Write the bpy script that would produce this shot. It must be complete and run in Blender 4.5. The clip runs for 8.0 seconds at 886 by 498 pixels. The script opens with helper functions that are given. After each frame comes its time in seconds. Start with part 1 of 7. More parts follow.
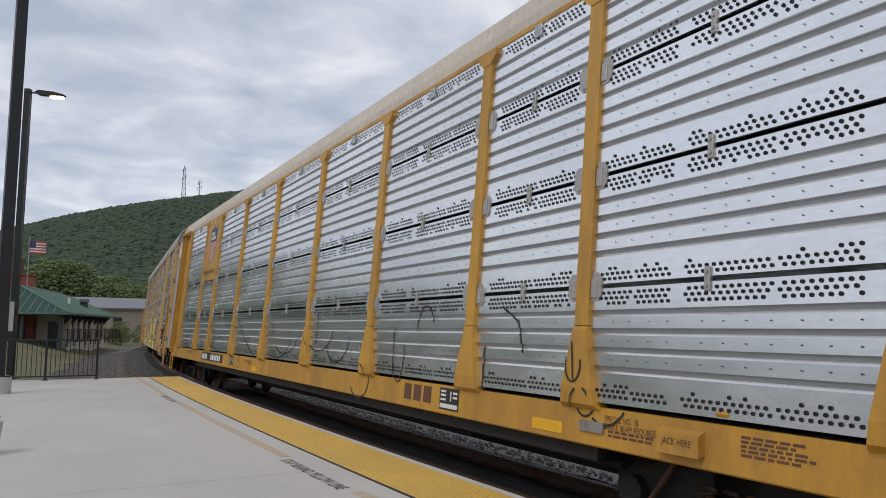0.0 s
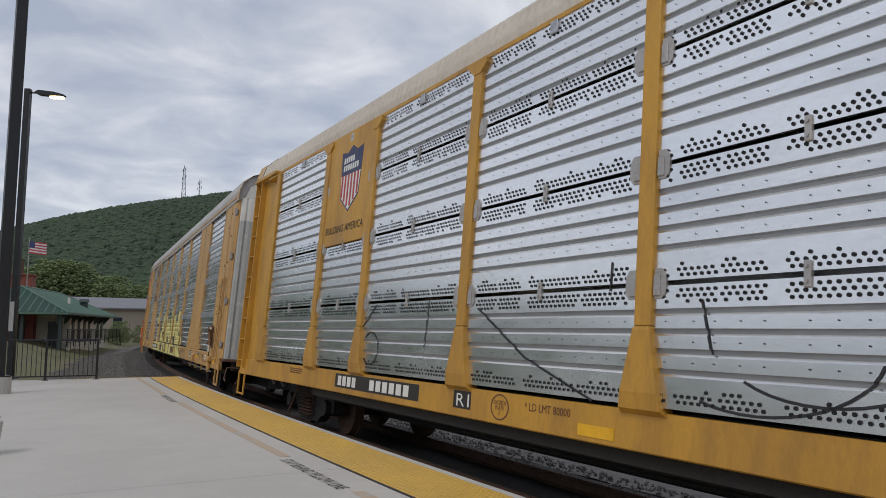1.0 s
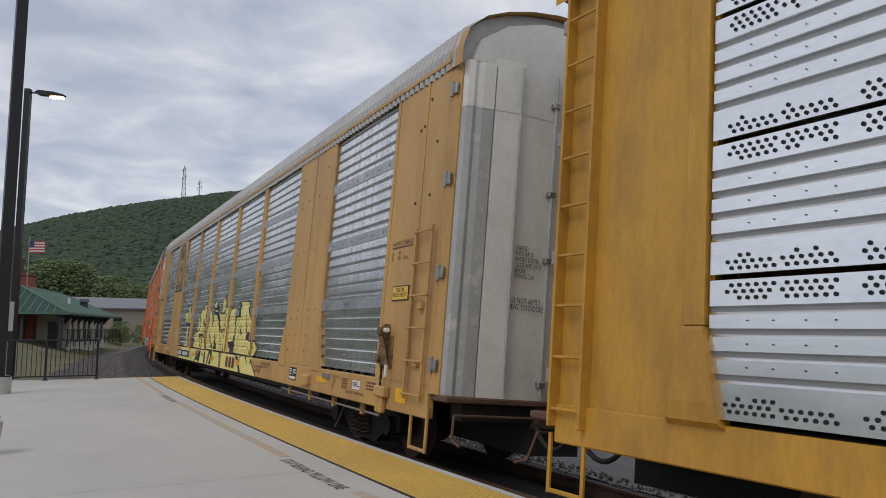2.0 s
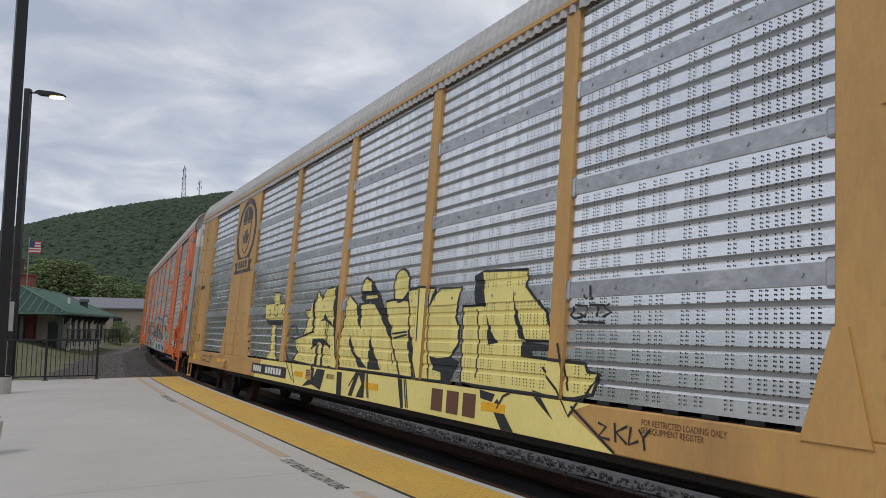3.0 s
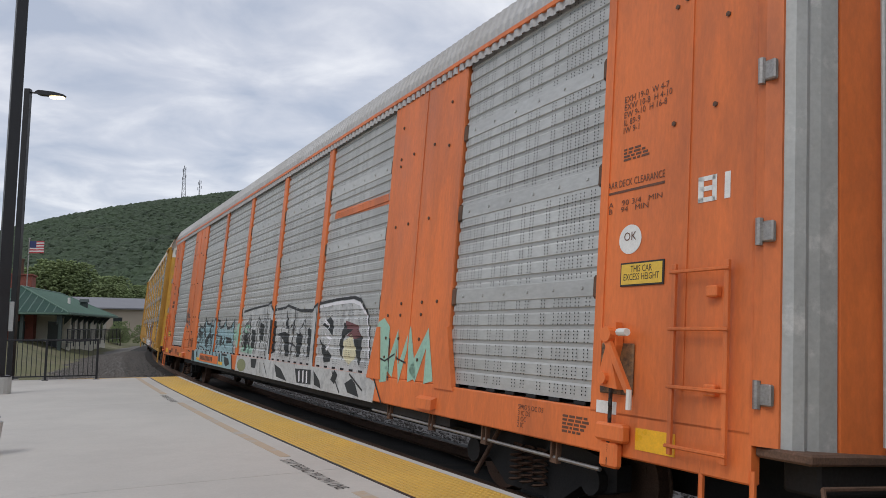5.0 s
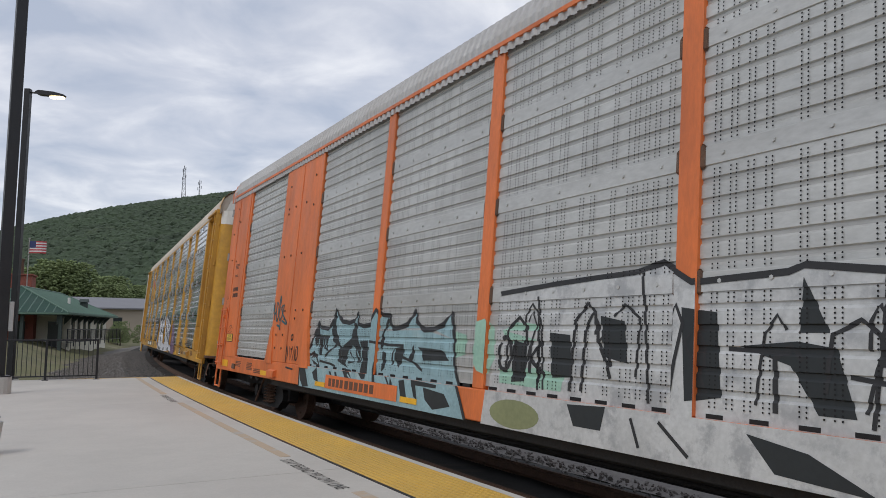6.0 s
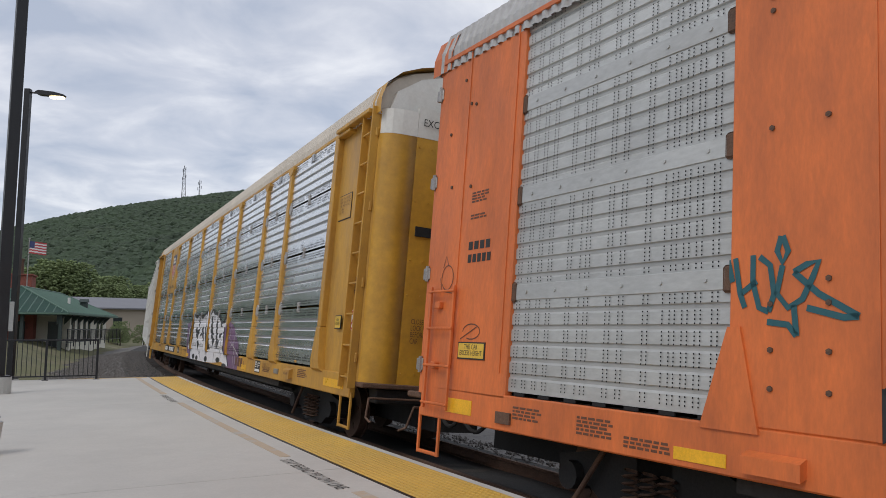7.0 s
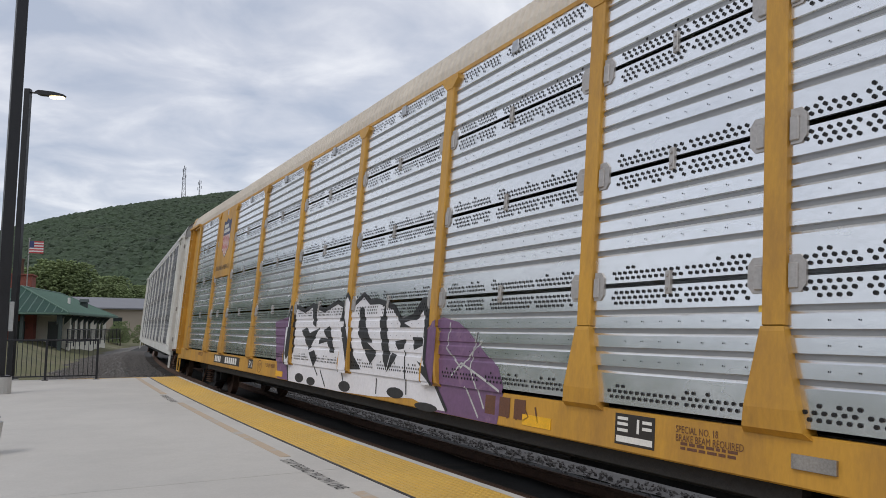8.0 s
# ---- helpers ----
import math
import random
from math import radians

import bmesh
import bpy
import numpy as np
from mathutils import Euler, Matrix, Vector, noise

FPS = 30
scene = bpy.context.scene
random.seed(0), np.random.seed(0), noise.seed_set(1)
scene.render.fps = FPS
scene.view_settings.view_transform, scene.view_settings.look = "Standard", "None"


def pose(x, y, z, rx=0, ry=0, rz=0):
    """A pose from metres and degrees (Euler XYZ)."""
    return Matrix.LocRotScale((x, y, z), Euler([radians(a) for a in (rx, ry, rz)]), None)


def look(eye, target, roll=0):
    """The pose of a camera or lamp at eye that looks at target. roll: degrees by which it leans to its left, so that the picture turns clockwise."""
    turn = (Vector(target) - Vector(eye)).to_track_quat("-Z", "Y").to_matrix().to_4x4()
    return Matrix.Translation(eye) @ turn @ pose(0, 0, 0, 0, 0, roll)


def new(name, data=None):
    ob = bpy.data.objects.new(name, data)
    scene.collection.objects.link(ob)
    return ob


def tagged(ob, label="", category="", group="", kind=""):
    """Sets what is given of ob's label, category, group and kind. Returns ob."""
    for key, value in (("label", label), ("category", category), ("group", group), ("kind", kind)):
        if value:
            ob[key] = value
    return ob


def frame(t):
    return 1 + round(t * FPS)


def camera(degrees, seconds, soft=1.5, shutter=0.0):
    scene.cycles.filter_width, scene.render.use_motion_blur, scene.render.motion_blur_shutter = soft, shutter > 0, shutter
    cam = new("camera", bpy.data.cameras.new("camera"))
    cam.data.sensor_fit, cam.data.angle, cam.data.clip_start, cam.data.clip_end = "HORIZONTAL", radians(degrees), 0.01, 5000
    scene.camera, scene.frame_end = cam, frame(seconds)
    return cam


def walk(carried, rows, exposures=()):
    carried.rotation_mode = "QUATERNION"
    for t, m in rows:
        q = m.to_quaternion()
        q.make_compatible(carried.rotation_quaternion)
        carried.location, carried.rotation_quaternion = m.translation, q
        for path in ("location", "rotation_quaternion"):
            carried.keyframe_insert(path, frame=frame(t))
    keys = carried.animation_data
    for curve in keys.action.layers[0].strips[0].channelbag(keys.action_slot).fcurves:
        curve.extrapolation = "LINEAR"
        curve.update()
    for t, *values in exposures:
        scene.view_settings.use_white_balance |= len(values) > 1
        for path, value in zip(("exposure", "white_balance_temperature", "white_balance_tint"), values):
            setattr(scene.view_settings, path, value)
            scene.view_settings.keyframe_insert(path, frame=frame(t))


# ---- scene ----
cam = camera(61.1, 8.0, soft=0.55)
EYE = pose(0, 0, 1.861, 96.03, -0.21, 0)
walk(cam, [(0.0, EYE), (8.0, EYE)], exposures=((0.0, 0.04), (0.5, -0.09), (4.5, -0.08), (5.0, 0.10), (8.0, 0.10)))

# ---- the curve of the track ----
TRACK_R = 346.4                       # radius of the centre line, curving away from the platform
TRACK_D, TRACK_PSI = 5.749, radians(30.582)
NORMAL = Vector((math.cos(TRACK_PSI), math.sin(TRACK_PSI), 0))
TANGENT = Vector((-math.sin(TRACK_PSI), math.cos(TRACK_PSI), 0))
CENTRE = NORMAL * (TRACK_D + TRACK_R)
CANT = radians(4.79)                  # banking of the track
PLATFORM_Z = 0.411
SPEED = 10.884
PITCH = 28.4                          # coupled length of one car


def on_curve(s, q=0.0, z=0.0):
    """A point s metres along the track and q metres towards the platform."""
    a = s / TRACK_R
    p = CENTRE - (NORMAL * math.cos(a) - TANGENT * math.sin(a)) * (TRACK_R + q)
    return Vector((p.x, p.y, z))


def curve_turn(s):
    """Heading of the track (rotation about z of local x) at s."""
    return math.pi / 2 + TRACK_PSI - s / TRACK_R


# ---- sky and sun ----
def make_world():
    w = bpy.data.worlds.new("overcast")
    scene.world = w
    w.use_nodes = True
    nt = w.node_tree
    nt.nodes.clear()
    out = nt.nodes.new("ShaderNodeOutputWorld")
    bg = nt.nodes.new("ShaderNodeBackground")
    sky = nt.nodes.new("ShaderNodeTexSky")
    sky.sky_type = "NISHITA"
    sky.sun_disc = False
    sky.sun_elevation, sky.sun_rotation = radians(48), radians(200)
    tint = nt.nodes.new("ShaderNodeMixRGB")
    tint.blend_type = "MULTIPLY"
    tint.inputs[0].default_value = 1.0
    tint.inputs[2].default_value = (0.14, 0.14, 0.14, 1)
    nt.links.new(sky.outputs[0], tint.inputs[1])
    geo = nt.nodes.new("ShaderNodeTexCoord")
    sep = nt.nodes.new("ShaderNodeSeparateXYZ")
    nt.links.new(geo.outputs["Generated"], sep.inputs[0])
    # cloud layer: direction flattened on to a ceiling
    lift = nt.nodes.new("ShaderNodeMath")
    lift.operation = "MAXIMUM"
    lift.inputs[1].default_value = 0.0
    nt.links.new(sep.outputs[2], lift.inputs[0])
    plus = nt.nodes.new("ShaderNodeMath")
    plus.operation = "ADD"
    plus.inputs[1].default_value = 0.16
    nt.links.new(lift.outputs[0], plus.inputs[0])
    flat = nt.nodes.new("ShaderNodeVectorMath")
    flat.operation = "DIVIDE"
    nt.links.new(geo.outputs["Generated"], flat.inputs[0])
    comb = nt.nodes.new("ShaderNodeCombineXYZ")
    for i in range(3):
        nt.links.new(plus.outputs[0], comb.inputs[i])
    nt.links.new(comb.outputs[0], flat.inputs[1])
    noise_a = nt.nodes.new("ShaderNodeTexNoise")
    noise_a.inputs["Scale"].default_value = 2.9
    noise_a.inputs["Detail"].default_value = 9
    noise_a.inputs["Roughness"].default_value = 0.52
    noise_a.inputs["Distortion"].default_value = 0.35
    nt.links.new(flat.outputs[0], noise_a.inputs["Vector"])
    ramp = nt.nodes.new("ShaderNodeValToRGB")
    cr = ramp.color_ramp
    cr.elements[0].position, cr.elements[0].color = 0.33, (0.42, 0.465, 0.565, 1)
    cr.elements[1].position, cr.elements[1].color = 0.66, (0.78, 0.79, 0.83, 1)
    mid = cr.elements.new(0.50)
    mid.color = (0.57, 0.595, 0.67, 1)
    nt.links.new(noise_a.outputs[0], ramp.inputs[0])
    mix = nt.nodes.new("ShaderNodeMixRGB")
    mix.inputs[0].default_value = 0.88
    nt.links.new(tint.outputs[0], mix.inputs[1])
    nt.links.new(ramp.outputs[0], mix.inputs[2])
    nt.links.new(mix.outputs[0], bg.inputs[0])
    bg.inputs[1].default_value = 1.06
    nt.links.new(bg.outputs[0], out.inputs[0])


make_world()
sun = new("sun", bpy.data.lights.new("sun", "SUN"))
sun.data.energy, sun.data.angle, sun.data.color = 0.9, radians(25), (1.0, 0.96, 0.9)
sun.matrix_world = look((-30, -40, 60), (0, 0, 0))


# ---- materials ----
def material(name, color, rough=0.7, metal=0.0, vary=0.12, scale=3.0, grain=60.0, bump=0.1, bump_scale=None, second=None,
             second_at=0.62, stretch=(1, 1, 1), dirt=None, dirt_amount=0.0, coord="Object", per_object=0.0, spec=0.5):
    """A procedural surface: base colour with broad and fine variation, a second worn colour, dirt, and fine relief."""
    m = bpy.data.materials.new(name)
    m.use_nodes = True
    nt = m.node_tree
    b = nt.nodes["Principled BSDF"]
    tc = nt.nodes.new("ShaderNodeTexCoord")
    mp = nt.nodes.new("ShaderNodeMapping")
    mp.inputs["Scale"].default_value = stretch
    nt.links.new(tc.outputs[coord], mp.inputs[0])

    def noise_node(s, detail=4.0, rough_n=0.6):
        n = nt.nodes.new("ShaderNodeTexNoise")
        n.inputs["Scale"].default_value = s
        n.inputs["Detail"].default_value = detail
        n.inputs["Roughness"].default_value = rough_n
        nt.links.new(mp.outputs[0], n.inputs["Vector"])
        return n

    broad, fine = noise_node(scale), noise_node(grain, 3.0)
    hsv = nt.nodes.new("ShaderNodeHueSaturation")
    hsv.inputs["Color"].default_value = (*color, 1)
    add = nt.nodes.new("ShaderNodeMath")
    add.operation = "ADD"
    nt.links.new(broad.outputs[0], add.inputs[0])
    nt.links.new(fine.outputs[0], add.inputs[1])
    rng = nt.nodes.new("ShaderNodeMapRange")
    rng.inputs[1].default_value, rng.inputs[2].default_value = 0.6, 1.4
    rng.inputs[3].default_value, rng.inputs[4].default_value = 1 - vary * 1.6, 1 + vary * 1.6
    nt.links.new(add.outputs[0], rng.inputs[0])
    value = rng.outputs[0]
    if per_object:
        info = nt.nodes.new("ShaderNodeObjectInfo")
        r2 = nt.nodes.new("ShaderNodeMapRange")
        r2.inputs[3].default_value, r2.inputs[4].default_value = 1 - per_object, 1 + per_object
        nt.links.new(info.outputs["Random"], r2.inputs[0])
        mul = nt.nodes.new("ShaderNodeMath")
        mul.operation = "MULTIPLY"
        nt.links.new(value, mul.inputs[0])
        nt.links.new(r2.outputs[0], mul.inputs[1])
        value = mul.outputs[0]
    nt.links.new(value, hsv.inputs["Value"])
    col = hsv.outputs[0]
    if second:
        n2 = noise_node(scale * 1.7, 6.0, 0.7)
        r = nt.nodes.new("ShaderNodeMapRange")
        r.inputs[1].default_value, r.inputs[2].default_value = second_at - 0.06, second_at + 0.06
        nt.links.new(n2.outputs[0], r.inputs[0])
        mx = nt.nodes.new("ShaderNodeMixRGB")
        mx.inputs[2].default_value = (*second, 1)
        nt.links.new(r.outputs[0], mx.inputs[0])
        nt.links.new(col, mx.inputs[1])
        col = mx.outputs[0]
    if dirt:
        n3 = noise_node(scale * 0.6, 8.0, 0.75)
        r = nt.nodes.new("ShaderNodeMapRange")
        r.inputs[1].default_value, r.inputs[2].default_value = 0.42, 0.72
        r.inputs[4].default_value = dirt_amount
        nt.links.new(n3.outputs[0], r.inputs[0])
        mx = nt.nodes.new("ShaderNodeMixRGB")
        mx.inputs[2].default_value = (*dirt, 1)
        nt.links.new(r.outputs[0], mx.inputs[0])
        nt.links.new(col, mx.inputs[1])
        col = mx.outputs[0]
    nt.links.new(col, b.inputs["Base Color"])
    b.inputs["Metallic"].default_value = metal
    b.inputs["Specular IOR Level"].default_value = spec
    rr = nt.nodes.new("ShaderNodeMapRange")
    rr.inputs[1].default_value, rr.inputs[2].default_value = 0.3, 0.7
    rr.inputs[3].default_value, rr.inputs[4].default_value = max(rough - min(0.1, rough * 0.35), 0.03), min(rough + 0.1, 1)
    nt.links.new(broad.outputs[0], rr.inputs[0])
    nt.links.new(rr.outputs[0], b.inputs["Roughness"])
    if bump:
        bp = nt.nodes.new("ShaderNodeBump")
        bp.inputs["Strength"].default_value = bump
        bp.inputs["Distance"].default_value = 0.01
        nb = noise_node(bump_scale or grain, 5.0, 0.65)
        nt.links.new(nb.outputs[0], bp.inputs["Height"])
        nt.links.new(bp.outputs[0], b.inputs["Normal"])
    return m


GALV = material("galvanized_sheet", (0.90, 0.91, 0.915), 0.22, 0.95, 0.05, 1.1, 26, 0.02, dirt=(0.55, 0.55, 0.56), dirt_amount=0.32,
                stretch=(0.35, 1, 1.0), per_object=0.07, bump_scale=5)
GALV_OLD = material("weathered_galvanized_sheet", (0.53, 0.535, 0.52), 0.48, 0.45, 0.10, 1.1, 26, 0.12, dirt=(0.25, 0.235, 0.215), dirt_amount=0.45,
                    stretch=(0.35, 1, 1.0), per_object=0.08, bump_scale=6)
# darker zinc for channel bottoms: the shade in the recess put into colour
CHANNEL_SHADE = material("shaded_zinc_channel", (0.27, 0.275, 0.28), 0.5, 0.5, 0.10, 2.0, 26, 0.05, stretch=(0.3, 1, 1))
CHANNEL_SHADE_OLD = material("shaded_weathered_channel", (0.42, 0.42, 0.41), 0.6, 0.3, 0.10, 2.0, 26, 0.05, stretch=(0.3, 1, 1))
GALV_BAND = material("smooth_zinc_band", (0.42, 0.43, 0.45), 0.42, 0.7, 0.2, 2.5, 18, 0.08, second=(0.56, 0.57, 0.59), stretch=(0.6, 1, 1))
ROOF = material("roof_sheet", (0.46, 0.455, 0.45), 0.6, 0.25, 0.1, 0.8, 12, 0.1, dirt=(0.33, 0.30, 0.27), dirt_amount=0.5)
YELLOW = material("faded_yellow_paint", (0.54, 0.285, 0.038), 0.5, 0, 0.07, 1.5, 22, 0.06, dirt=(0.20, 0.10, 0.04), dirt_amount=0.75, stretch=(1.6, 1, 0.5))
TAN = material("sun_faded_tan_yellow_paint", (0.53, 0.31, 0.105), 0.55, 0, 0.07, 1.2, 20, 0.06, dirt=(0.22, 0.125, 0.055), dirt_amount=0.55, stretch=(1.6, 1, 0.45))
ORANGE = material("orange_paint", (0.72, 0.178, 0.043), 0.5, 0, 0.09, 1.2, 20, 0.06, dirt=(0.20, 0.062, 0.03), dirt_amount=0.6, stretch=(1.6, 1, 0.45))
GOLD = material("golden_yellow_door_paint", (0.60, 0.32, 0.035), 0.38, 0, 0.10, 1.0, 10, 0.12, dirt=(0.20, 0.105, 0.035), dirt_amount=0.55, bump_scale=3)
WHITE = material("dirty_white_paint", (0.70, 0.69, 0.65), 0.55, 0, 0.06, 1.4, 20, 0.05, dirt=(0.42, 0.38, 0.32), dirt_amount=0.45)
GREY_DOOR = material("grey_door_paint", (0.40, 0.41, 0.40), 0.5, 0.1, 0.1, 1.6, 24, 0.06, second=(0.56, 0.56, 0.54))
DARK = material("black_underframe_grime", (0.022, 0.020, 0.019), 0.8, 0, 0.3, 4, 40, 0.3)
# black that paints the unlit inside of holes and gaps; also hinge pads
VOID = material("painted_opening_and_pad_black", (0.012, 0.012, 0.013), 0.9, 0, 0.1, 4, 40, 0)
STEEL = material("worn_steel", (0.35, 0.33, 0.31), 0.45, 0.8, 0.2, 6, 60, 0.1)
RUST = material("rusty_steel", (0.13, 0.075, 0.05), 0.8, 0.2, 0.3, 6, 60, 0.3)
BLACK_INK = material("black_stencil_paint", (0.025, 0.022, 0.02), 0.6, 0, 0.2, 10, 60, 0)
BROWN_INK = material("brown_stencil_paint", (0.13, 0.055, 0.03), 0.6, 0, 0.2, 10, 60, 0)
WHITE_INK = material("white_stencil_paint", (0.72, 0.71, 0.68), 0.6, 0, 0.08, 10, 60, 0)
REFLECT = material("yellow_reflective_tape", (0.80, 0.43, 0.02), 0.35, 0, 0.12, 6, 60, 0)
SIGN_YELLOW = material("yellow_sign", (0.72, 0.46, 0.06), 0.5, 0, 0.08, 10, 60, 0)
CONCRETE = material("platform_concrete", (0.50, 0.475, 0.435), 0.85, 0, 0.05, 0.7, 45, 0.12, dirt=(0.33, 0.315, 0.29), dirt_amount=0.45)
EDGE_CONCRETE = material("platform_edge_concrete", (0.50, 0.49, 0.46), 0.85, 0, 0.06, 1.5, 45, 0.12, dirt=(0.30, 0.28, 0.26), dirt_amount=0.3)
TACTILE = material("yellow_tactile_plate", (0.62, 0.38, 0.07), 0.6, 0, 0.08, 1.3, 40, 0.08, dirt=(0.40, 0.27, 0.09), dirt_amount=0.45)
STRIPE = material("worn_orange_stripe", (0.46, 0.36, 0.26), 0.85, 0, 0.05, 1.2, 30, 0.1, second=(0.42, 0.40, 0.37), second_at=0.58)
BLACK_METAL = material("black_painted_metal", (0.018, 0.018, 0.020), 0.4, 0.2, 0.15, 3, 40, 0.05)
BALLAST = material("ballast_stone", (0.165, 0.152, 0.14), 0.9, 0, 0.25, 3, 30, 0.6, bump_scale=14, second=(0.085, 0.077, 0.072))
# oily ballast, its colour darkened further for the shade under the cars
DARK_BALLAST = material("shaded_oily_ballast", (0.032, 0.029, 0.027), 0.9, 0, 0.3, 3, 30, 0.6, bump_scale=18)
GRASS = material("dry_grass", (0.120, 0.118, 0.052), 0.95, 0, 0.3, 0.25, 9, 0.5, second=(0.155, 0.135, 0.075), second_at=0.55)


# ---- mesh helpers ----
def part(name, bm, mat, parent=None, label="", m=None, smooth=False):
    """Links a bmesh as one mesh object under a thing or a part."""
    me = bpy.data.meshes.new(name)
    bm.to_mesh(me)
    bm.free()
    for mm in (mat if isinstance(mat, (list, tuple)) else [mat]):
        me.materials.append(mm)
    if smooth:
        for p in me.polygons:
            p.use_smooth = True
    return share(name, me, parent, label, m)


def share(name, me, parent=None, label="", m=None):
    ob = new(name, me)
    if parent is not None:
        ob.parent = parent
    if m is not None:
        ob.matrix_basis = m
    return tagged(ob, label) if label else ob


def thing(name, label, category, group="", kind="", m=None):
    ob = new(name)
    ob.empty_display_size = 0.2
    if m is not None:
        ob.matrix_basis = m
    return tagged(ob, label, category, group, kind)


def box(bm, x0, x1, y0, y1, z0, z1, bevel=0.0):
    vs = [bm.verts.new((x, y, z)) for z in (z0, z1) for y in (y0, y1) for x in (x0, x1)]
    fs = [bm.faces.new([vs[i] for i in f]) for f in ((0, 2, 3, 1), (4, 5, 7, 6), (0, 1, 5, 4), (2, 6, 7, 3), (0, 4, 6, 2), (1, 3, 7, 5))]
    if bevel:
        bmesh.ops.bevel(bm, geom=list({e for f in fs for e in f.edges}), offset=bevel, segments=1, affect="EDGES")
    return bm


def boxes(*rows, bevel=0.0):
    bm = bmesh.new()
    for r in rows:
        box(bm, *r, bevel=bevel)
    return bm


def prism(bm, poly, a, b, axis="x"):
    """Extrudes a closed outline (two coordinates) from a to b along an axis."""
    def place(p, w):
        return {"x": (w, p[0], p[1]), "y": (p[0], w, p[1]), "z": (p[0], p[1], w)}[axis]
    lo = [bm.verts.new(place(p, a)) for p in poly]
    hi = [bm.verts.new(place(p, b)) for p in poly]
    n = len(poly)
    bm.faces.new(lo[::-1])
    bm.faces.new(hi)
    for i in range(n):
        bm.faces.new((lo[i], lo[(i + 1) % n], hi[(i + 1) % n], hi[i]))
    bmesh.ops.recalc_face_normals(bm, faces=bm.faces)
    return bm


def rod(bm, p, q, r, sides=8, r2=None):
    p, q = Vector(p), Vector(q)
    m = Matrix.Translation((p + q) / 2) @ (q - p).to_track_quat("Z", "Y").to_matrix().to_4x4()
    bmesh.ops.create_cone(bm, cap_ends=True, segments=sides, radius1=r, radius2=r if r2 is None else r2, depth=(q - p).length, matrix=m)
    return bm


def rods(rows, sides=8):
    bm = bmesh.new()
    for p, q, r in rows:
        rod(bm, p, q, r, sides)
    return bm


def bolts(points, y, r=0.018):
    bm = bmesh.new()
    for x, z in points:
        rod(bm, (x, y - 0.002, z), (x, y + 0.014, z), r, 6)
    return bm


def ribbon(bm, rows, close=False):
    """Quads between successive rows of points."""
    made = [[bm.verts.new(p) for p in row] for row in rows]
    for a, b in zip(made, made[1:]):
        for i in range(len(a) - 1):
            bm.faces.new((a[i], a[i + 1], b[i + 1], b[i]))
    return bm


# ---- lettering: queued and turned into meshes in one go ----
LETTERS = []


def letters(body, x, z, height, parent, mat=None, y=1.604, name="lettering", width=None, m=None, align="LEFT"):
    """Readable words on the platform side of a car: x, z is the lower corner where reading starts."""
    LETTERS.append((body, x, z, height, parent, mat, y, name, width, m, align))


def set_letters():
    queue = []
    for row in LETTERS:
        cu = bpy.data.curves.new("lettering", "FONT")
        cu.body, cu.size, cu.align_x = row[0], row[3] / 0.7, row[10]
        cu.fill_mode, cu.resolution_u = "FRONT", 2
        cu.space_line = 0.85
        queue.append((new("lettering", cu), row))
    dg = bpy.context.evaluated_depsgraph_get()
    for ob, (body, x, z, height, parent, mat, y, name, width, m, align) in queue:
        me = bpy.data.meshes.new_from_object(ob.evaluated_get(dg))
        bpy.data.objects.remove(ob)
        me.materials.clear()
        me.materials.append(mat or BLACK_INK)
        k = 1.0
        if width:
            xs = [v.co.x for v in me.vertices]
            k = width / max(max(xs) - min(xs), 0.01)
        turn = m or Matrix(((-1, 0, 0, x), (0, 0, 1, y), (0, 1, 0, z), (0, 0, 0, 1)))
        me.transform(turn @ Matrix.Diagonal((k, 1, 1, 1)))
        share(name, me, parent)


def bars(rows, parent, mat, y=1.604, name="marking"):
    """Plain bars for writing that is not lettered: rows of x, z, length, height."""
    bm = bmesh.new()
    for x, z, w, h in rows:
        box(bm, x - w, x, y - 0.002, y, z, z + h)
    return part(name, bm, mat, parent)


def char_bars(x, z, h, count, parent, mat, y=1.604, step=0.62, name="marking"):
    return bars([(x - i * h * step, z, h * step * 0.72, h) for i in range(count)], parent, mat, y, name)


# ---- the cars ----
FACES = {"perforated": 1.62, "ribbed": 1.56}   # outer face of the side sheets
TIERS = (1.13, 2.09, 3.06, 4.02, 4.86)  # sheet edges above the rail
RIBBED_TOP = 4.93                      # the ribbed cars' sheets reach a little higher
POSTS = (1.42, 4.20, 7.00, 8.90)
SIDE_END, SHEET_END = 13.15, 11.55


def tiers(kind):
    return TIERS if kind == "perforated" else TIERS[:4] + (RIBBED_TOP,)


def groove_levels(kind):
    out = []
    for a, b in zip(tiers(kind), tiers(kind)[1:]):
        if kind == "perforated":
            out += [b - f for f in (0.224, 0.377, 0.53, 0.685) if b - f > a + 0.1]
        else:
            out += [a + 0.155 + 0.155 * i for i in range(5) if a + 0.155 + 0.155 * i < b - 0.09]
    return sorted(out)


CHANNEL = 0.016                        # depth of the rolled channels


def sheet_profile(kind, z0, z1):
    """(y, z) of a corrugated sheet between two heights."""
    pts = [(FACES[kind], z0)]
    for g in groove_levels(kind):
        if z0 + 0.05 < g < z1 - 0.05:
            # ramp, flat bottom of the rolled channel, overhang
            pts += [(FACES[kind], g - 0.034), (FACES[kind] - CHANNEL, g - 0.014), (FACES[kind] - CHANNEL, g + 0.018), (FACES[kind], g + 0.025)]
    return pts + [(FACES[kind], z1)]


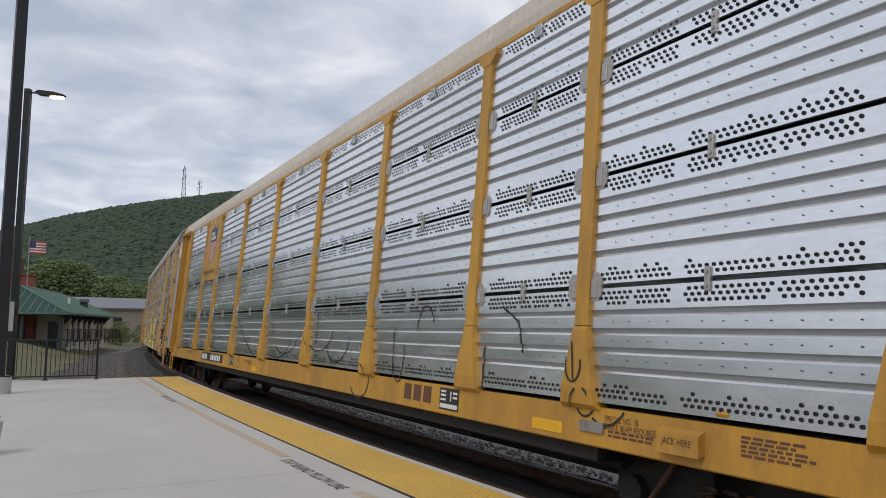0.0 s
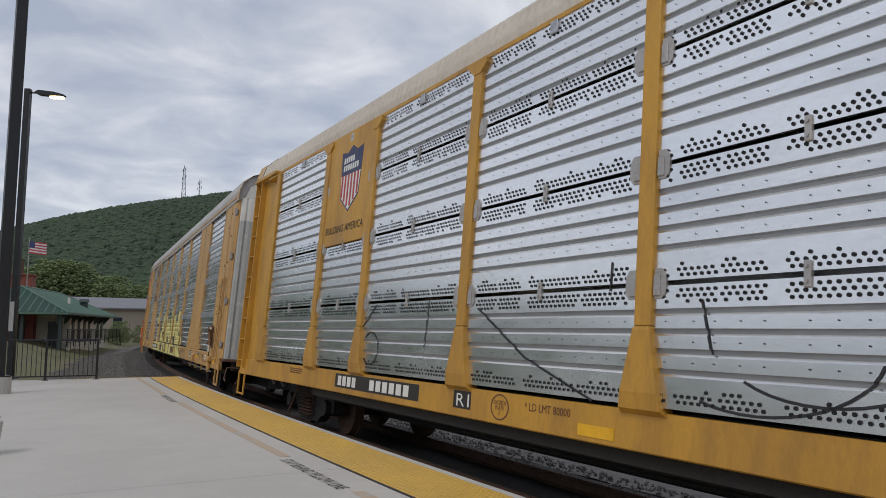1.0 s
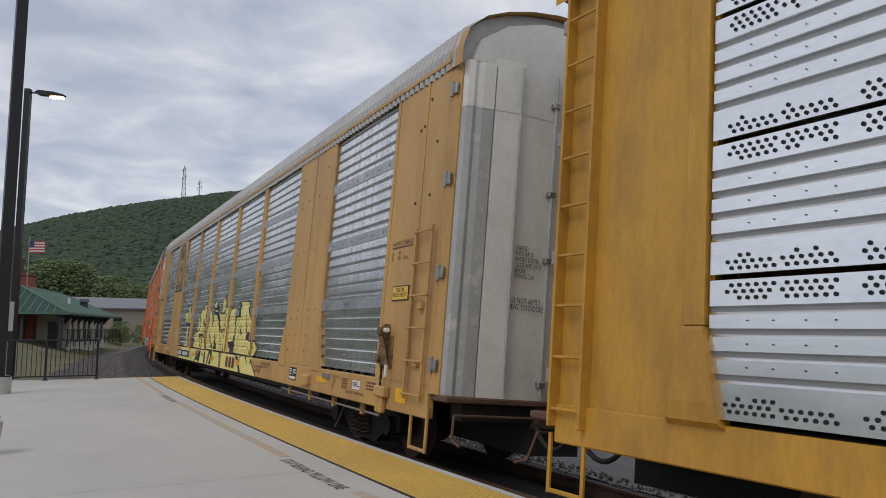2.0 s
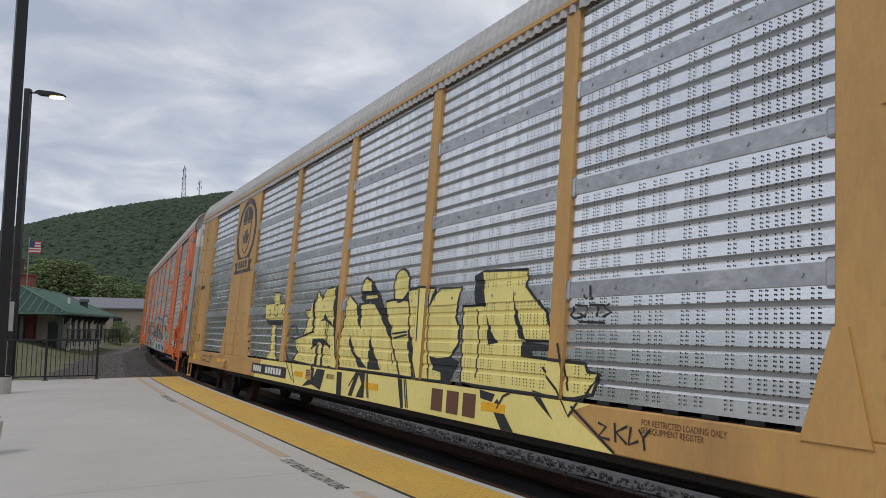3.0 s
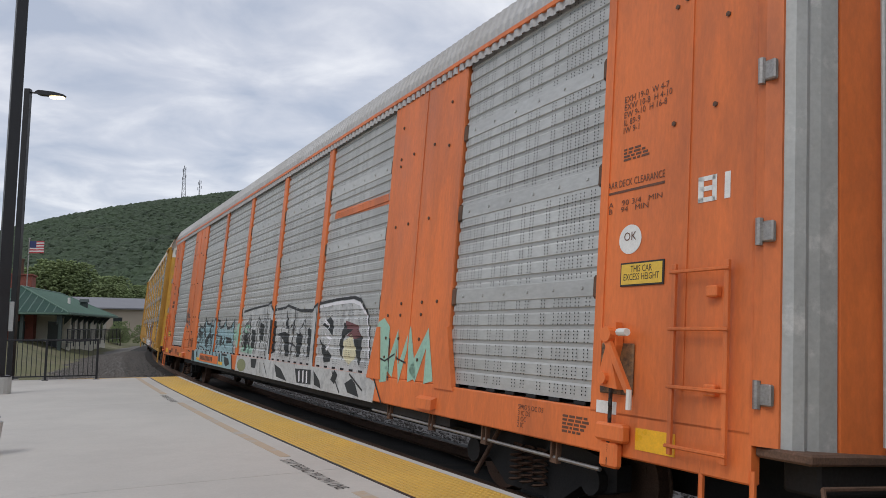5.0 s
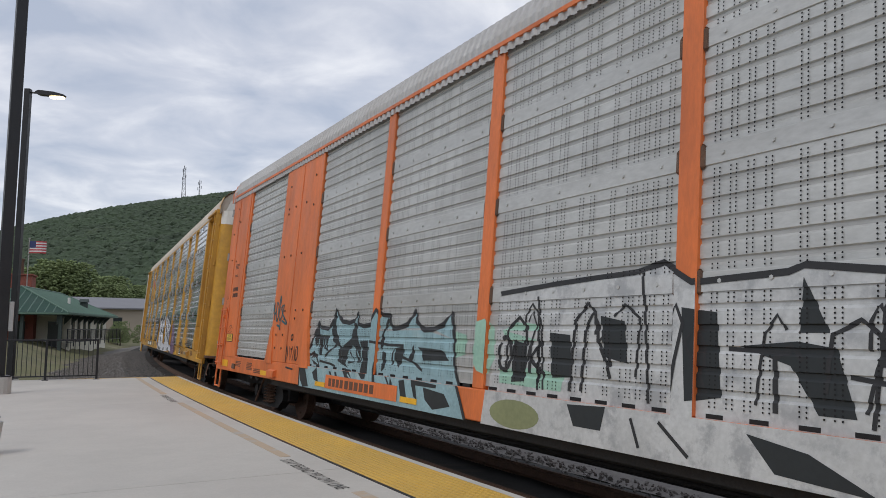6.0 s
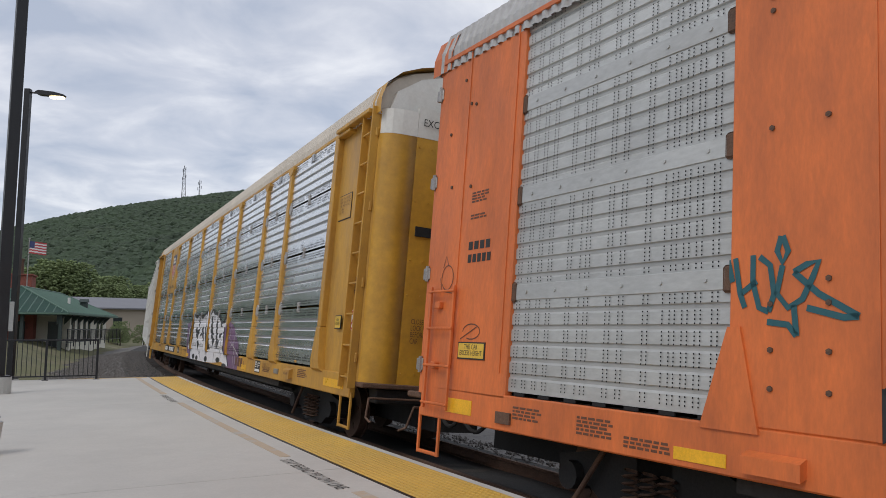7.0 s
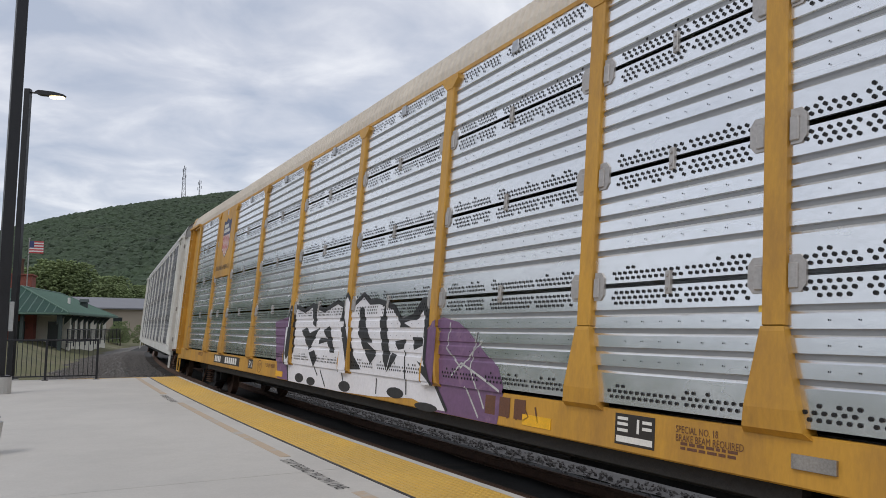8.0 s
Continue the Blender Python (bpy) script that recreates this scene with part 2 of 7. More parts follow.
def depth_at(kind, z):
    for a, b in zip(tiers(kind), tiers(kind)[1:]):
        if a <= z <= b:
            prof = sheet_profile(kind, a, b)
            for p, q in zip(prof, prof[1:]):
                if p[1] <= z <= q[1]:
                    f = (z - p[1]) / max(q[1] - p[1], 1e-6)
                    return p[0] + (q[0] - p[0]) * f
    return FACES[kind]


def sheet_mesh(kind, width, tier):
    gap = 0.020 if kind == "perforated" else 0.0
    z0, z1 = TIERS[tier] + (gap if tier else 0), tiers(kind)[tier + 1] - (gap if tier < 3 else 0)
    prof = sheet_profile(kind, z0, z1)
    prof = [(prof[0][0] - 0.03, prof[0][1])] + prof + [(prof[-1][0] - 0.03, prof[-1][1])]
    bm = bmesh.new()
    n = max(2, int(width / 0.7))
    ribbon(bm, [[(-width / 2 + width * i / n, y, z) for y, z in prof] for i in range(n + 1)])
    bmesh.ops.recalc_face_normals(bm, faces=bm.faces)
    # channel bottoms get the darker sheet colour that paints their shade
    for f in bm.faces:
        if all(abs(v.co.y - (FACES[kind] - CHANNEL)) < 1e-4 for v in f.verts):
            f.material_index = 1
    me = bpy.data.meshes.new("side_sheet")
    bm.to_mesh(me)
    bm.free()
    return me


SHEETS = {}


def sheet(kind, width, tier, mat):
    key = (kind, round(width, 2), tier, mat.name)
    if key not in SHEETS:
        me = sheet_mesh(kind, width, tier)
        me.materials.append(mat)
        me.materials.append(CHANNEL_SHADE_OLD if mat is GALV_OLD else CHANNEL_SHADE)
        SHEETS[key] = me
    return SHEETS[key]


def disc(vs, fs, x, y, z, r, n):
    k = len(vs)
    vs += [(x + r * math.cos(2 * math.pi * i / n), y, z + r * math.sin(2 * math.pi * i / n)) for i in range(n)]
    fs.append(tuple(range(k + n - 1, k - 1, -1)))


HOLES = {}


def holes_mesh(kind, width, lift):
    """The ventilation holes of one bay, all tiers, in one mesh: black discs that paint the dark inside."""
    key = (kind, round(width, 2), lift)
    if key in HOLES:
        return HOLES[key]
    vs, fs = [], []
    rnd = random.Random(7)
    if kind == "perforated":
        x = -width / 2 + 0.16
        columns = []
        while x < width / 2 - 0.12:
            run = rnd.choice((6, 7, 9, 12))
            columns += [x + 0.064 * i for i in range(run) if x + 0.064 * i < width / 2 - 0.1]
            x += 0.064 * run + rnd.choice((0.03, 0.08, 0.14))
        for a, b in zip(TIERS, TIERS[1:]):
            for f in (0.060, 0.103, 0.146):
                for x in columns:
                    if f != 0.146 or rnd.random() < 0.7:
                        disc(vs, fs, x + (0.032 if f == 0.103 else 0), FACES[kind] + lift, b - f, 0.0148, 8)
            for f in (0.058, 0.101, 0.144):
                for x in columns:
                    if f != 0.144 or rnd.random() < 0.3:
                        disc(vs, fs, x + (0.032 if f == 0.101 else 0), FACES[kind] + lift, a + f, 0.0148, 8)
            for f in (0.30, 0.455, 0.61):  # small rivet holes between the ribs, painted discs too
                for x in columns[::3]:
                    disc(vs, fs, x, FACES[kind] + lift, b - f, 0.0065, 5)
    else:
        levels = groove_levels(kind)
        heights = [1.18 + 0.0315 * i for i in range(118)]
        heights = [z for z in heights if all(abs(z - g) > 0.012 for g in levels) and all(abs(z - t) > 0.085 for t in TIERS[1:4])]
        x = -width / 2 + 0.10
        while x < width / 2 - 0.08:
            for dx in ((0, 0.05) if rnd.random() < 0.6 else (0,)):
                for z in heights:
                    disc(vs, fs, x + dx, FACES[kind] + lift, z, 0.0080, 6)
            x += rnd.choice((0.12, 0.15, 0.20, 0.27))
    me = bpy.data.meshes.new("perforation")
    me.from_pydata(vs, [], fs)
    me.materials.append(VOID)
    HOLES[key] = me
    return me


def roof_mesh(mat, tall):
    sect = [(1.60, 4.84), (1.60, 5.03), (1.53, 5.24), (1.35, 5.42), (1.06, 5.57), (0.7, 5.68), (0.3, 5.74), (0, 5.75)]
    if tall:
        sect = [(1.60, 4.84), (1.60, 5.10), (1.50, 5.34), (1.28, 5.51), (1.0, 5.63), (0.66, 5.72), (0.3, 5.77), (0, 5.78)]
    sect = sect + [(-y, z) for y, z in sect[-2::-1]]
    bm = bmesh.new()
    rows, x, k = [], -13.3, 0
    while x <= 13.31:
        up = (0.0, 0.0, 0.024, 0.024)[k % 4]
        rows.append([(x, y + math.copysign(up, y) * (0 if abs(y) < 0.2 else 1), z + (up if abs(y) < 1.59 else 0)) for y, z in sect])
        x += (0.06, 0.02, 0.05, 0.02)[k % 4]
        k += 1
    ribbon(bm, rows)
    for row in (rows[0], rows[-1]):
        bm.faces.new([bm.verts.new(p) for p in row])
    bmesh.ops.recalc_face_normals(bm, faces=bm.faces)
    me = bpy.data.meshes.new("roof")
    bm.to_mesh(me)
    bm.free()
    me.materials.append(mat)
    return me


def wheelset_mesh():
    bm = bmesh.new()
    for s in (-1, 1):
        y = 0.7175 * s
        rod(bm, (0, y - 0.065, 0), (0, y + 0.065, 0), 0.42, 28)
        rod(bm, (0, y - 0.085 * s, 0), (0, y - 0.063 * s, 0), 0.447, 28)
        for a in range(5):
            t = a * 2 * math.pi / 5
            rod(bm, (0.26 * math.cos(t), y, 0.26 * math.sin(t)), (0.26 * math.cos(t), y + 0.075 * s, 0.26 * math.sin(t)), 0.05, 8)
        rod(bm, (0, y, 0), (0, y + 0.28 * s, 0), 0.09, 12)
    rod(bm, (0, -0.7, 0), (0, 0.7, 0), 0.08, 12)
    me = bpy.data.meshes.new("wheelset")
    bm.to_mesh(me)
    bm.free()
    me.materials.append(RUST)
    return me


def side_frame_mesh():
    """Cast truck side with its arch, spring nest opening and journal ends."""
    bm = bmesh.new()
    for s in (-1, 1):
        y0, y1 = sorted((0.93 * s, 1.10 * s))
        prism(bm, [(-1.22, 0.36), (-0.98, 0.30), (-0.80, 0.36), (-0.45, 0.14), (0.45, 0.14), (0.80, 0.36), (0.98, 0.30), (1.22, 0.36),
                   (1.22, 0.58), (0.80, 0.66), (0.42, 0.80), (-0.42, 0.80), (-0.80, 0.66), (-1.22, 0.58)], y0, y1, "y")
        for x in (-0.98, 0.98):
            rod(bm, (x, 0.9 * s, 0.42), (x, 1.2 * s, 0.42), 0.13, 12)
    me = bpy.data.meshes.new("side_frame")
    bm.to_mesh(me)
    bm.free()
    me.materials.append(DARK)
    return me


def spring_mesh():
    """One coil spring, as a stack of wound turns."""
    bm = bmesh.new()
    n, turns = 60, 6
    rows = []
    for i in range(n + 1):
        a = 2 * math.pi * turns * i / n
        c = Vector((0.068 * math.cos(a), 0.068 * math.sin(a), 0.22 + 0.36 * i / n))
        out = Vector((math.cos(a), math.sin(a), 0))
        rows.append([c + out * 0.016 * math.cos(b) + Vector((0, 0, 0.016 * math.sin(b))) for b in (0, 2.09, 4.19, 6.283)])
    ribbon(bm, rows)
    me = bpy.data.meshes.new("spring")
    bm.to_mesh(me)
    bm.free()
    me.materials.append(RUST)
    return me


WHEELSET, SIDE_FRAME, SPRING = wheelset_mesh(), side_frame_mesh(), spring_mesh()
MOVING, WHEELS = [], []


def truck(car, x):
    s = 1 if x > 0 else -1
    t = new("truck")
    t.parent = car
    t.matrix_basis = pose(x, 0, 0, 0, 0, math.degrees(-s * 10.06 / TRACK_R))
    share("side_frame", SIDE_FRAME, t)
    for side in (-1, 1):
        for dx in (-0.2, 0, 0.2):
            share("spring", SPRING, t, "", pose(dx, 1.16 * side, 0))
    part("bolster", boxes((-0.2, 0.2, -1.1, 1.1, 0.5, 0.72)), DARK, t)
    for dx in (-0.98, 0.98):
        w = share("wheelset", WHEELSET, t, "", pose(dx, 0, 0.42))
        WHEELS.append((w, dx))
    part("brake_beam", rods([((-0.45, -0.8, 0.33), (-0.45, 0.8, 0.33), 0.04), ((0.45, -0.8, 0.33), (0.45, 0.8, 0.33), 0.04),
                             ((0.5, 1.16, 0.75), (0.9, 1.2, 0.18), 0.025)]), RUST, t)


def ladder(car, x, w, z0, z1, count, mat, y=1.66):
    """Side ladder: two stiles with separate rungs."""
    lad = new("ladder")
    lad.parent = car
    for xx in (x - w / 2, x + w / 2):
        part("stile", boxes((xx - 0.018, xx + 0.018, y - 0.02, y + 0.01, z0, z1), bevel=0.004), mat, lad)
    for i in range(count):
        z = z0 + 0.06 + (z1 - z0 - 0.12) * i / max(count - 1, 1)
        part("rung", rods([((x - w / 2 - 0.03, y + 0.012, z), (x + w / 2 + 0.03, y + 0.012, z), 0.014)], 6), mat, lad)
    return lad


def coupler(car, s):
    bm = bmesh.new()
    box(bm, *sorted((13.2 * s, 14.0 * s)), -0.11, 0.11, 0.74, 0.96, bevel=0.02)
    box(bm, *sorted((13.9 * s, 14.24 * s)), -0.20, 0.14, 0.68, 1.02, bevel=0.05)
    box(bm, *sorted((13.35 * s, 13.5 * s)), -0.35, 0.35, 0.66, 1.06, bevel=0.03)
    part("coupler", bm, RUST, car)
    part("uncoupling_lever", rods([((13.55 * s, 0.3, 0.80), (13.55 * s, 1.45, 0.80), 0.015), ((13.55 * s, 1.45, 0.80), (13.62 * s, 1.5, 0.55), 0.015),
                                   ((13.62 * s, 1.5, 0.55), (13.8 * s, 1.5, 0.50), 0.015)], 6), RUST, car)
    bm = bmesh.new()
    for i in range(9):
        t = i / 8
        p = Vector(((13.5 + 0.7 * t) * s, 0.35, 0.72 - 0.9 * t * (1 - t)))
        q = Vector(((13.5 + 0.7 * (t + 0.125)) * s, 0.35, 0.72 - 0.9 * (t + 0.125) * (1 - t - 0.125)))
        rod(bm, p, q, 0.028, 8)
    part("air_hose", bm, DARK, car)


def stirrup(car, x, mat, w=0.42):
    part("sill_step", rods([((x - w / 2, 1.58, 0.84), (x - w / 2, 1.58, 0.34), 0.022), ((x + w / 2, 1.58, 0.84), (x + w / 2, 1.58, 0.34), 0.022),
                            ((x - w / 2, 1.58, 0.36), (x + w / 2, 1.58, 0.36), 0.022)], 6), mat, car)


def end_doors(car, s, lower, upper, edge, corner, split=3.95, bulge=0.34, rounded=False):
    """A pair of end doors: a bent corner leaf hinged on the corner post, and a flat middle leaf with lock rods."""
    plan = [(13.31, 1.52), (13.37, 1.49), (13.40, 1.42), (13.385, 1.37), (13.415, 1.30), (13.44, 1.16)]
    flat = [(13.45, 1.14), (13.18 + bulge, 0.8), (13.18 + bulge, 0.02)]
    if rounded:
        plan = [(13.18, 1.56), (13.30, 1.545), (13.38, 1.50), (13.44, 1.42), (13.48, 1.28), (13.505, 1.05)]
        flat = [(13.505, 1.045), (13.515, 0.8), (13.52, 0.5), (13.52, 0.02)]

    def leaf(outline, side, z0, z1, grow=0.0):
        bm = bmesh.new()
        front = [[(s * (x + grow), side * y, z0), (s * (x + grow), side * y, z1)] for x, y in outline]
        back = [[(s * (x - 0.05), side * y, z0), (s * (x - 0.05), side * y, z1)] for x, y in outline]
        ribbon(bm, front + back[::-1] + front[:1])
        bmesh.ops.recalc_face_normals(bm, faces=bm.faces)
        return bm

    for side in (1, -1):
        door = part("end_door", leaf(flat, side, 1.0, split), lower, car, smooth=rounded)
        part("upper_sheet", leaf(flat, side, split, 5.0, 0.004), upper, door)
        part("corner_leaf", leaf(plan, side, 1.0, split), corner, door, smooth=rounded)
        if rounded:
            for z in (2.05, 3.35, 4.2):
                part("hinge_pad", boxes((*sorted((s * 13.51, s * 13.545)), *sorted((side * 0.01, side * 0.09)), z, z + 0.4), bevel=0.01), VOID, door)
            pts = [(y, z) for z in (1.15, 2.25, 2.75, 3.6, 4.4) for y in (0.2, 0.4, 0.6, 0.8, 1.0)]
            bm = bmesh.new()
            for y, z in pts:
                rod(bm, (s * 13.5, side * y, z), (s * 13.535, side * y, z), 0.012, 6)
            tagged(part("rivet", bm, lower, door), kind="stuff")
            part("centre_gap", boxes((*sorted((s * 13.50, s * 13.524)), *sorted((0, side * 0.018)), 1.0, 5.0)), VOID, door)
        part("upper_sheet", leaf(plan, side, split, 4.92, 0.004), upper, door)
        arch = [(side * 1.45, 4.92), (side * 1.36, 5.2), (side * 1.0, 5.46), (side * 0.5, 5.62), (side * 0.005, 5.66), (side * 0.005, 4.92)]
        bm = bmesh.new()
        prism(bm, arch, *sorted((s * 13.22, s * 13.40)), "x")
        part("upper_sheet", bm, upper, door)
        for y in (() if rounded else (0.36, 0.14, 0.86)):
            part("lock_rod", rods([((s * (13.23 + bulge), side * y, 1.05), (s * (13.23 + bulge), side * y, 4.9), 0.020)]), GREY_DOOR, door)
        for z in (() if rounded else (1.15, 2.6, 3.4, 4.5)):
            part("rod_guide", boxes((*sorted((s * (13.18 + bulge), s * (13.26 + bulge))), *sorted((side * 0.31, side * 0.41)), z, z + 0.07), bevel=0.01), STEEL, door)
        bm = bmesh.new()
        prism(bm, [(s * 13.152, side * 1.2), (s * 13.152, side * 1.592), (s * 13.22, side * 1.592), (s * 13.31, side * 1.54), (s * 13.31, side * 1.2)], 1.0, 4.86, "z")
        part("corner_post", bm, edge, car)
    part("end_sill", boxes((*sorted((s * 13.15, s * 13.55)), -1.56, 1.56, 0.93, 1.0), bevel=0.015), RUST, car)
    part("draft_beam", boxes((*sorted((s * 13.15, s * 13.42)), -1.3, 1.3, 0.72, 0.928), bevel=0.02), DARK, car)
    for z in (1.25, 2.3, 3.4, 4.5):
        bm = boxes((*sorted((s * 13.16, s * 13.30)), 1.565, 1.61, z, z + 0.14), bevel=0.01)
        rod(bm, (s * 13.2, 1.61, z - 0.02), (s * 13.2, 1.61, z + 0.16), 0.025, 8)
        part("hinge", bm, edge if rounded else STEEL, car)
    hood = [(1.615, 4.84), (1.615, 5.06), (1.54, 5.30), (1.32, 5.50), (1.03, 5.63), (0.68, 5.73), (0.3, 5.79), (0, 5.80)]
    hood = hood + [(-y, z) for y, z in hood[-2::-1]]
    bm = bmesh.new()
    ribbon(bm, [[(x, y, z) for y, z in hood] for x in (s * 13.0, s * 13.42)])
    bmesh.ops.recalc_face_normals(bm, faces=bm.faces)
    part("roof_hood", bm, edge, car)
    part("roof_end", boxes((*sorted((s * 13.2, s * 13.3)), -1.58, 1.58, 4.84, 4.90), bevel=0.01), edge, car)


def basic_car(label, paint, sheet_mat, roof_mat, kind):
    car = thing("autorack_car", label, "rail car", "autorack freight cars of the train")
    # floor, sills, centre beam
    part("deck", boxes((-13.15, 13.15, -1.5, 1.5, 1.02, 1.10), (-13.4, 13.4, -0.35, 0.35, 0.36, 1.02)), DARK, car)
    for y0, y1 in ((1.50, 1.60), (-1.60, -1.50)):
        bm = bmesh.new()
        box(bm, -13.15, 13.15, y0, y1, 0.75 if paint is ORANGE else 0.715 if kind == "ribbed" else 0.765, 1.09, bevel=0.012)
        part("side_sill", bm, paint, car)
    part("sill_flange", boxes((-9.0, 9.0, 1.40, 1.49, 0.64, 0.79)), DARK, car)
    part("train_line", rods([((-9, 1.2, 0.60), (9, 1.2, 0.60), 0.03), ((-6, 0.9, 0.5), (6, 0.9, 0.5), 0.025)]), DARK, car)
    share("roof", roof_mesh(roof_mat, kind == "ribbed"), car)
    top = RIBBED_TOP if kind == "ribbed" else 4.855
    part("roof_rail", boxes((-13.15, 13.15, 1.545, 1.632, top, top + 0.05), (-13.15, 13.15, -1.632, -1.545, top, top + 0.05)), paint, car)
    # the side away from the platform
    prof = sheet_profile("ribbed", 1.09, 4.86)
    bm = bmesh.new()
    ribbon(bm, [[(-13.15 + 26.3 * i / 8, -y, z) for y, z in prof] for i in range(9)])
    bmesh.ops.recalc_face_normals(bm, faces=bm.faces)
    part("far_side_wall", bm, sheet_mat, car)
    for x in (-10.06, 10.06):
        truck(car, x)
    for s in (-1, 1):
        coupler(car, s)
    MOVING.append(car)
    return car


def side_sheets(car, kind, mat, spans, lift=0.0095):
    for a, b in spans:
        w, x = b - a, (a + b) / 2
        for tier in range(4):
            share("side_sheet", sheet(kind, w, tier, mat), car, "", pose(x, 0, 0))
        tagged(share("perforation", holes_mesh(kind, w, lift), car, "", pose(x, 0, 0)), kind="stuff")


POST_FACE = 1.662                      # outer face of the flared posts


def slim_post(car, x, paint, flare=True):
    bm = bmesh.new()
    if flare:
        box(bm, x - 0.088, x + 0.088, 1.50, POST_FACE, 1.75, 4.86, bevel=0.012)
        rows = []
        for z, hw, out in ((1.75, 0.088, POST_FACE), (1.72, 0.093, POST_FACE + 0.006), (1.23, 0.20, 1.678), (1.10, 0.225, 1.660), (1.06, 0.25, 1.608)):
            rows.append([(x - hw, 1.52, z), (x - hw, out, z), (x + hw, out, z), (x + hw, 1.52, z)])
        ribbon(bm, rows)
        bmesh.ops.recalc_face_normals(bm, faces=bm.faces)
    else:
        box(bm, x - 0.105, x + 0.105, 1.50, 1.60, 1.09, RIBBED_TOP, bevel=0.012)
    return part("post", bm, paint, car)


def clip(car, x, z, mat):
    bm = boxes((x - 0.026, x + 0.026, 1.60, 1.640, z - 0.09, z + 0.09), bevel=0.006)
    rod(bm, (x, 1.635, z + 0.05), (x, 1.652, z + 0.05), 0.014, 6)
    rod(bm, (x, 1.635, z - 0.05), (x, 1.652, z - 0.05), 0.014, 6)
    part("clip", bm, mat, car)


def perforated_car(label, door_lower, paint, sheet_mat, roof_mat, lift=0.0095):
    """Silver car with flared yellow posts, slotted sheets and large round holes."""
    car = basic_car(label, paint, sheet_mat, roof_mat, "perforated")
    edges = sorted([-SHEET_END, SHEET_END] + [p for p in POSTS] + [-p for p in POSTS])
    spans = []
    for a, b in zip(edges, edges[1:]):
        spans.append((a + (0.065 if abs(a) != SHEET_END else 0), b - (0.065 if abs(b) != SHEET_END else 0)))
    side_sheets(car, "perforated", sheet_mat, spans, lift)
    for p in POSTS:
        for s in (-1, 1):
            slim_post(car, s * p, paint)
            bm = bmesh.new()
            prism(bm, [(s * p - 0.072, 4.70), (s * p + 0.072, 4.70), (s * p + 0.19, 4.80), (s * p + 0.19, 4.86), (s * p - 0.19, 4.86), (s * p - 0.19, 4.80)], 1.60, POST_FACE + 0.008, "y")
            part("post_cap", bm, paint, car)
            for z in TIERS[1:4]:
                for d in (-0.13, 0.13):
                    bm = boxes((s * p + d - 0.035, s * p + d + 0.035, 1.60, 1.645, z - 0.10, z + 0.07), bevel=0.008)
                    e = s * p + (d - 0.03 if d < 0 else d + 0.03)
                    k = -1 if d < 0 else 1
                    prism(bm, [(e - k * 0.06, z - 0.12), (e + k * 0.02, z - 0.12), (e + k * 0.06, z - 0.07), (e + k * 0.06, z + 0.07), (e + k * 0.02, z + 0.12), (e - k * 0.06, z + 0.12)], 1.61, 1.632, "y")
                    part("bracket", bm, BRACKET, car)
    for a, b in spans:
        for z in TIERS[1:4]:
            clip(car, (a + b) / 2, z, BRACKET)
        part("roof_tab", boxes(((a + b) / 2 - 0.06, (a + b) / 2 + 0.06, 1.60, 1.645, 4.72, 4.86), bevel=0.006), GALV_BAND, car)
    for s in (-1, 1):
        a, b = sorted((s * SHEET_END, s * SIDE_END))
        slim_post(car, s * (SHEET_END + 0.11), paint)
        part("end_panel", boxes((a, b, 1.50, 1.565, 1.09, 4.86)), paint, car)
        x = s * 13.02
        rail = part("ladder_rail", boxes((x - 0.26, x - 0.23, 1.56, 1.68, 0.9, 4.95), (x + 0.12, x + 0.15, 1.56, 1.68, 0.9, 4.95), bevel=0.006), paint, car)
        for i in range(9):
            z = 1.05 + i * 0.44
            part("rung", rods([((x - 0.24, 1.65, z), (x + 0.13, 1.65, z), 0.016)], 6), paint, rail)
        part("brow", boxes((*sorted((s * 11.75, s * 13.2)), 1.56, 1.72, 4.86, 4.93), (*sorted((s * 11.75, s * 12.3)), 1.56, 1.68, 4.80, 4.86), bevel=0.01), paint, car)
        end_doors(car, s, door_lower, WHITE, paint, door_lower, split=4.55, rounded=door_lower is GOLD)
        stirrup(car, s * 13.0, paint)
    return car


def rivet_mesh(mat):
    bm = bolts([(0, 0)], 0, 0.02)
    me = bpy.data.meshes.new("rivet")
    bm.to_mesh(me)
    bm.free()
    me.materials.append(mat)
    return me


RIVET_TAN, RIVET_RUST = rivet_mesh(TAN), rivet_mesh(RUST)


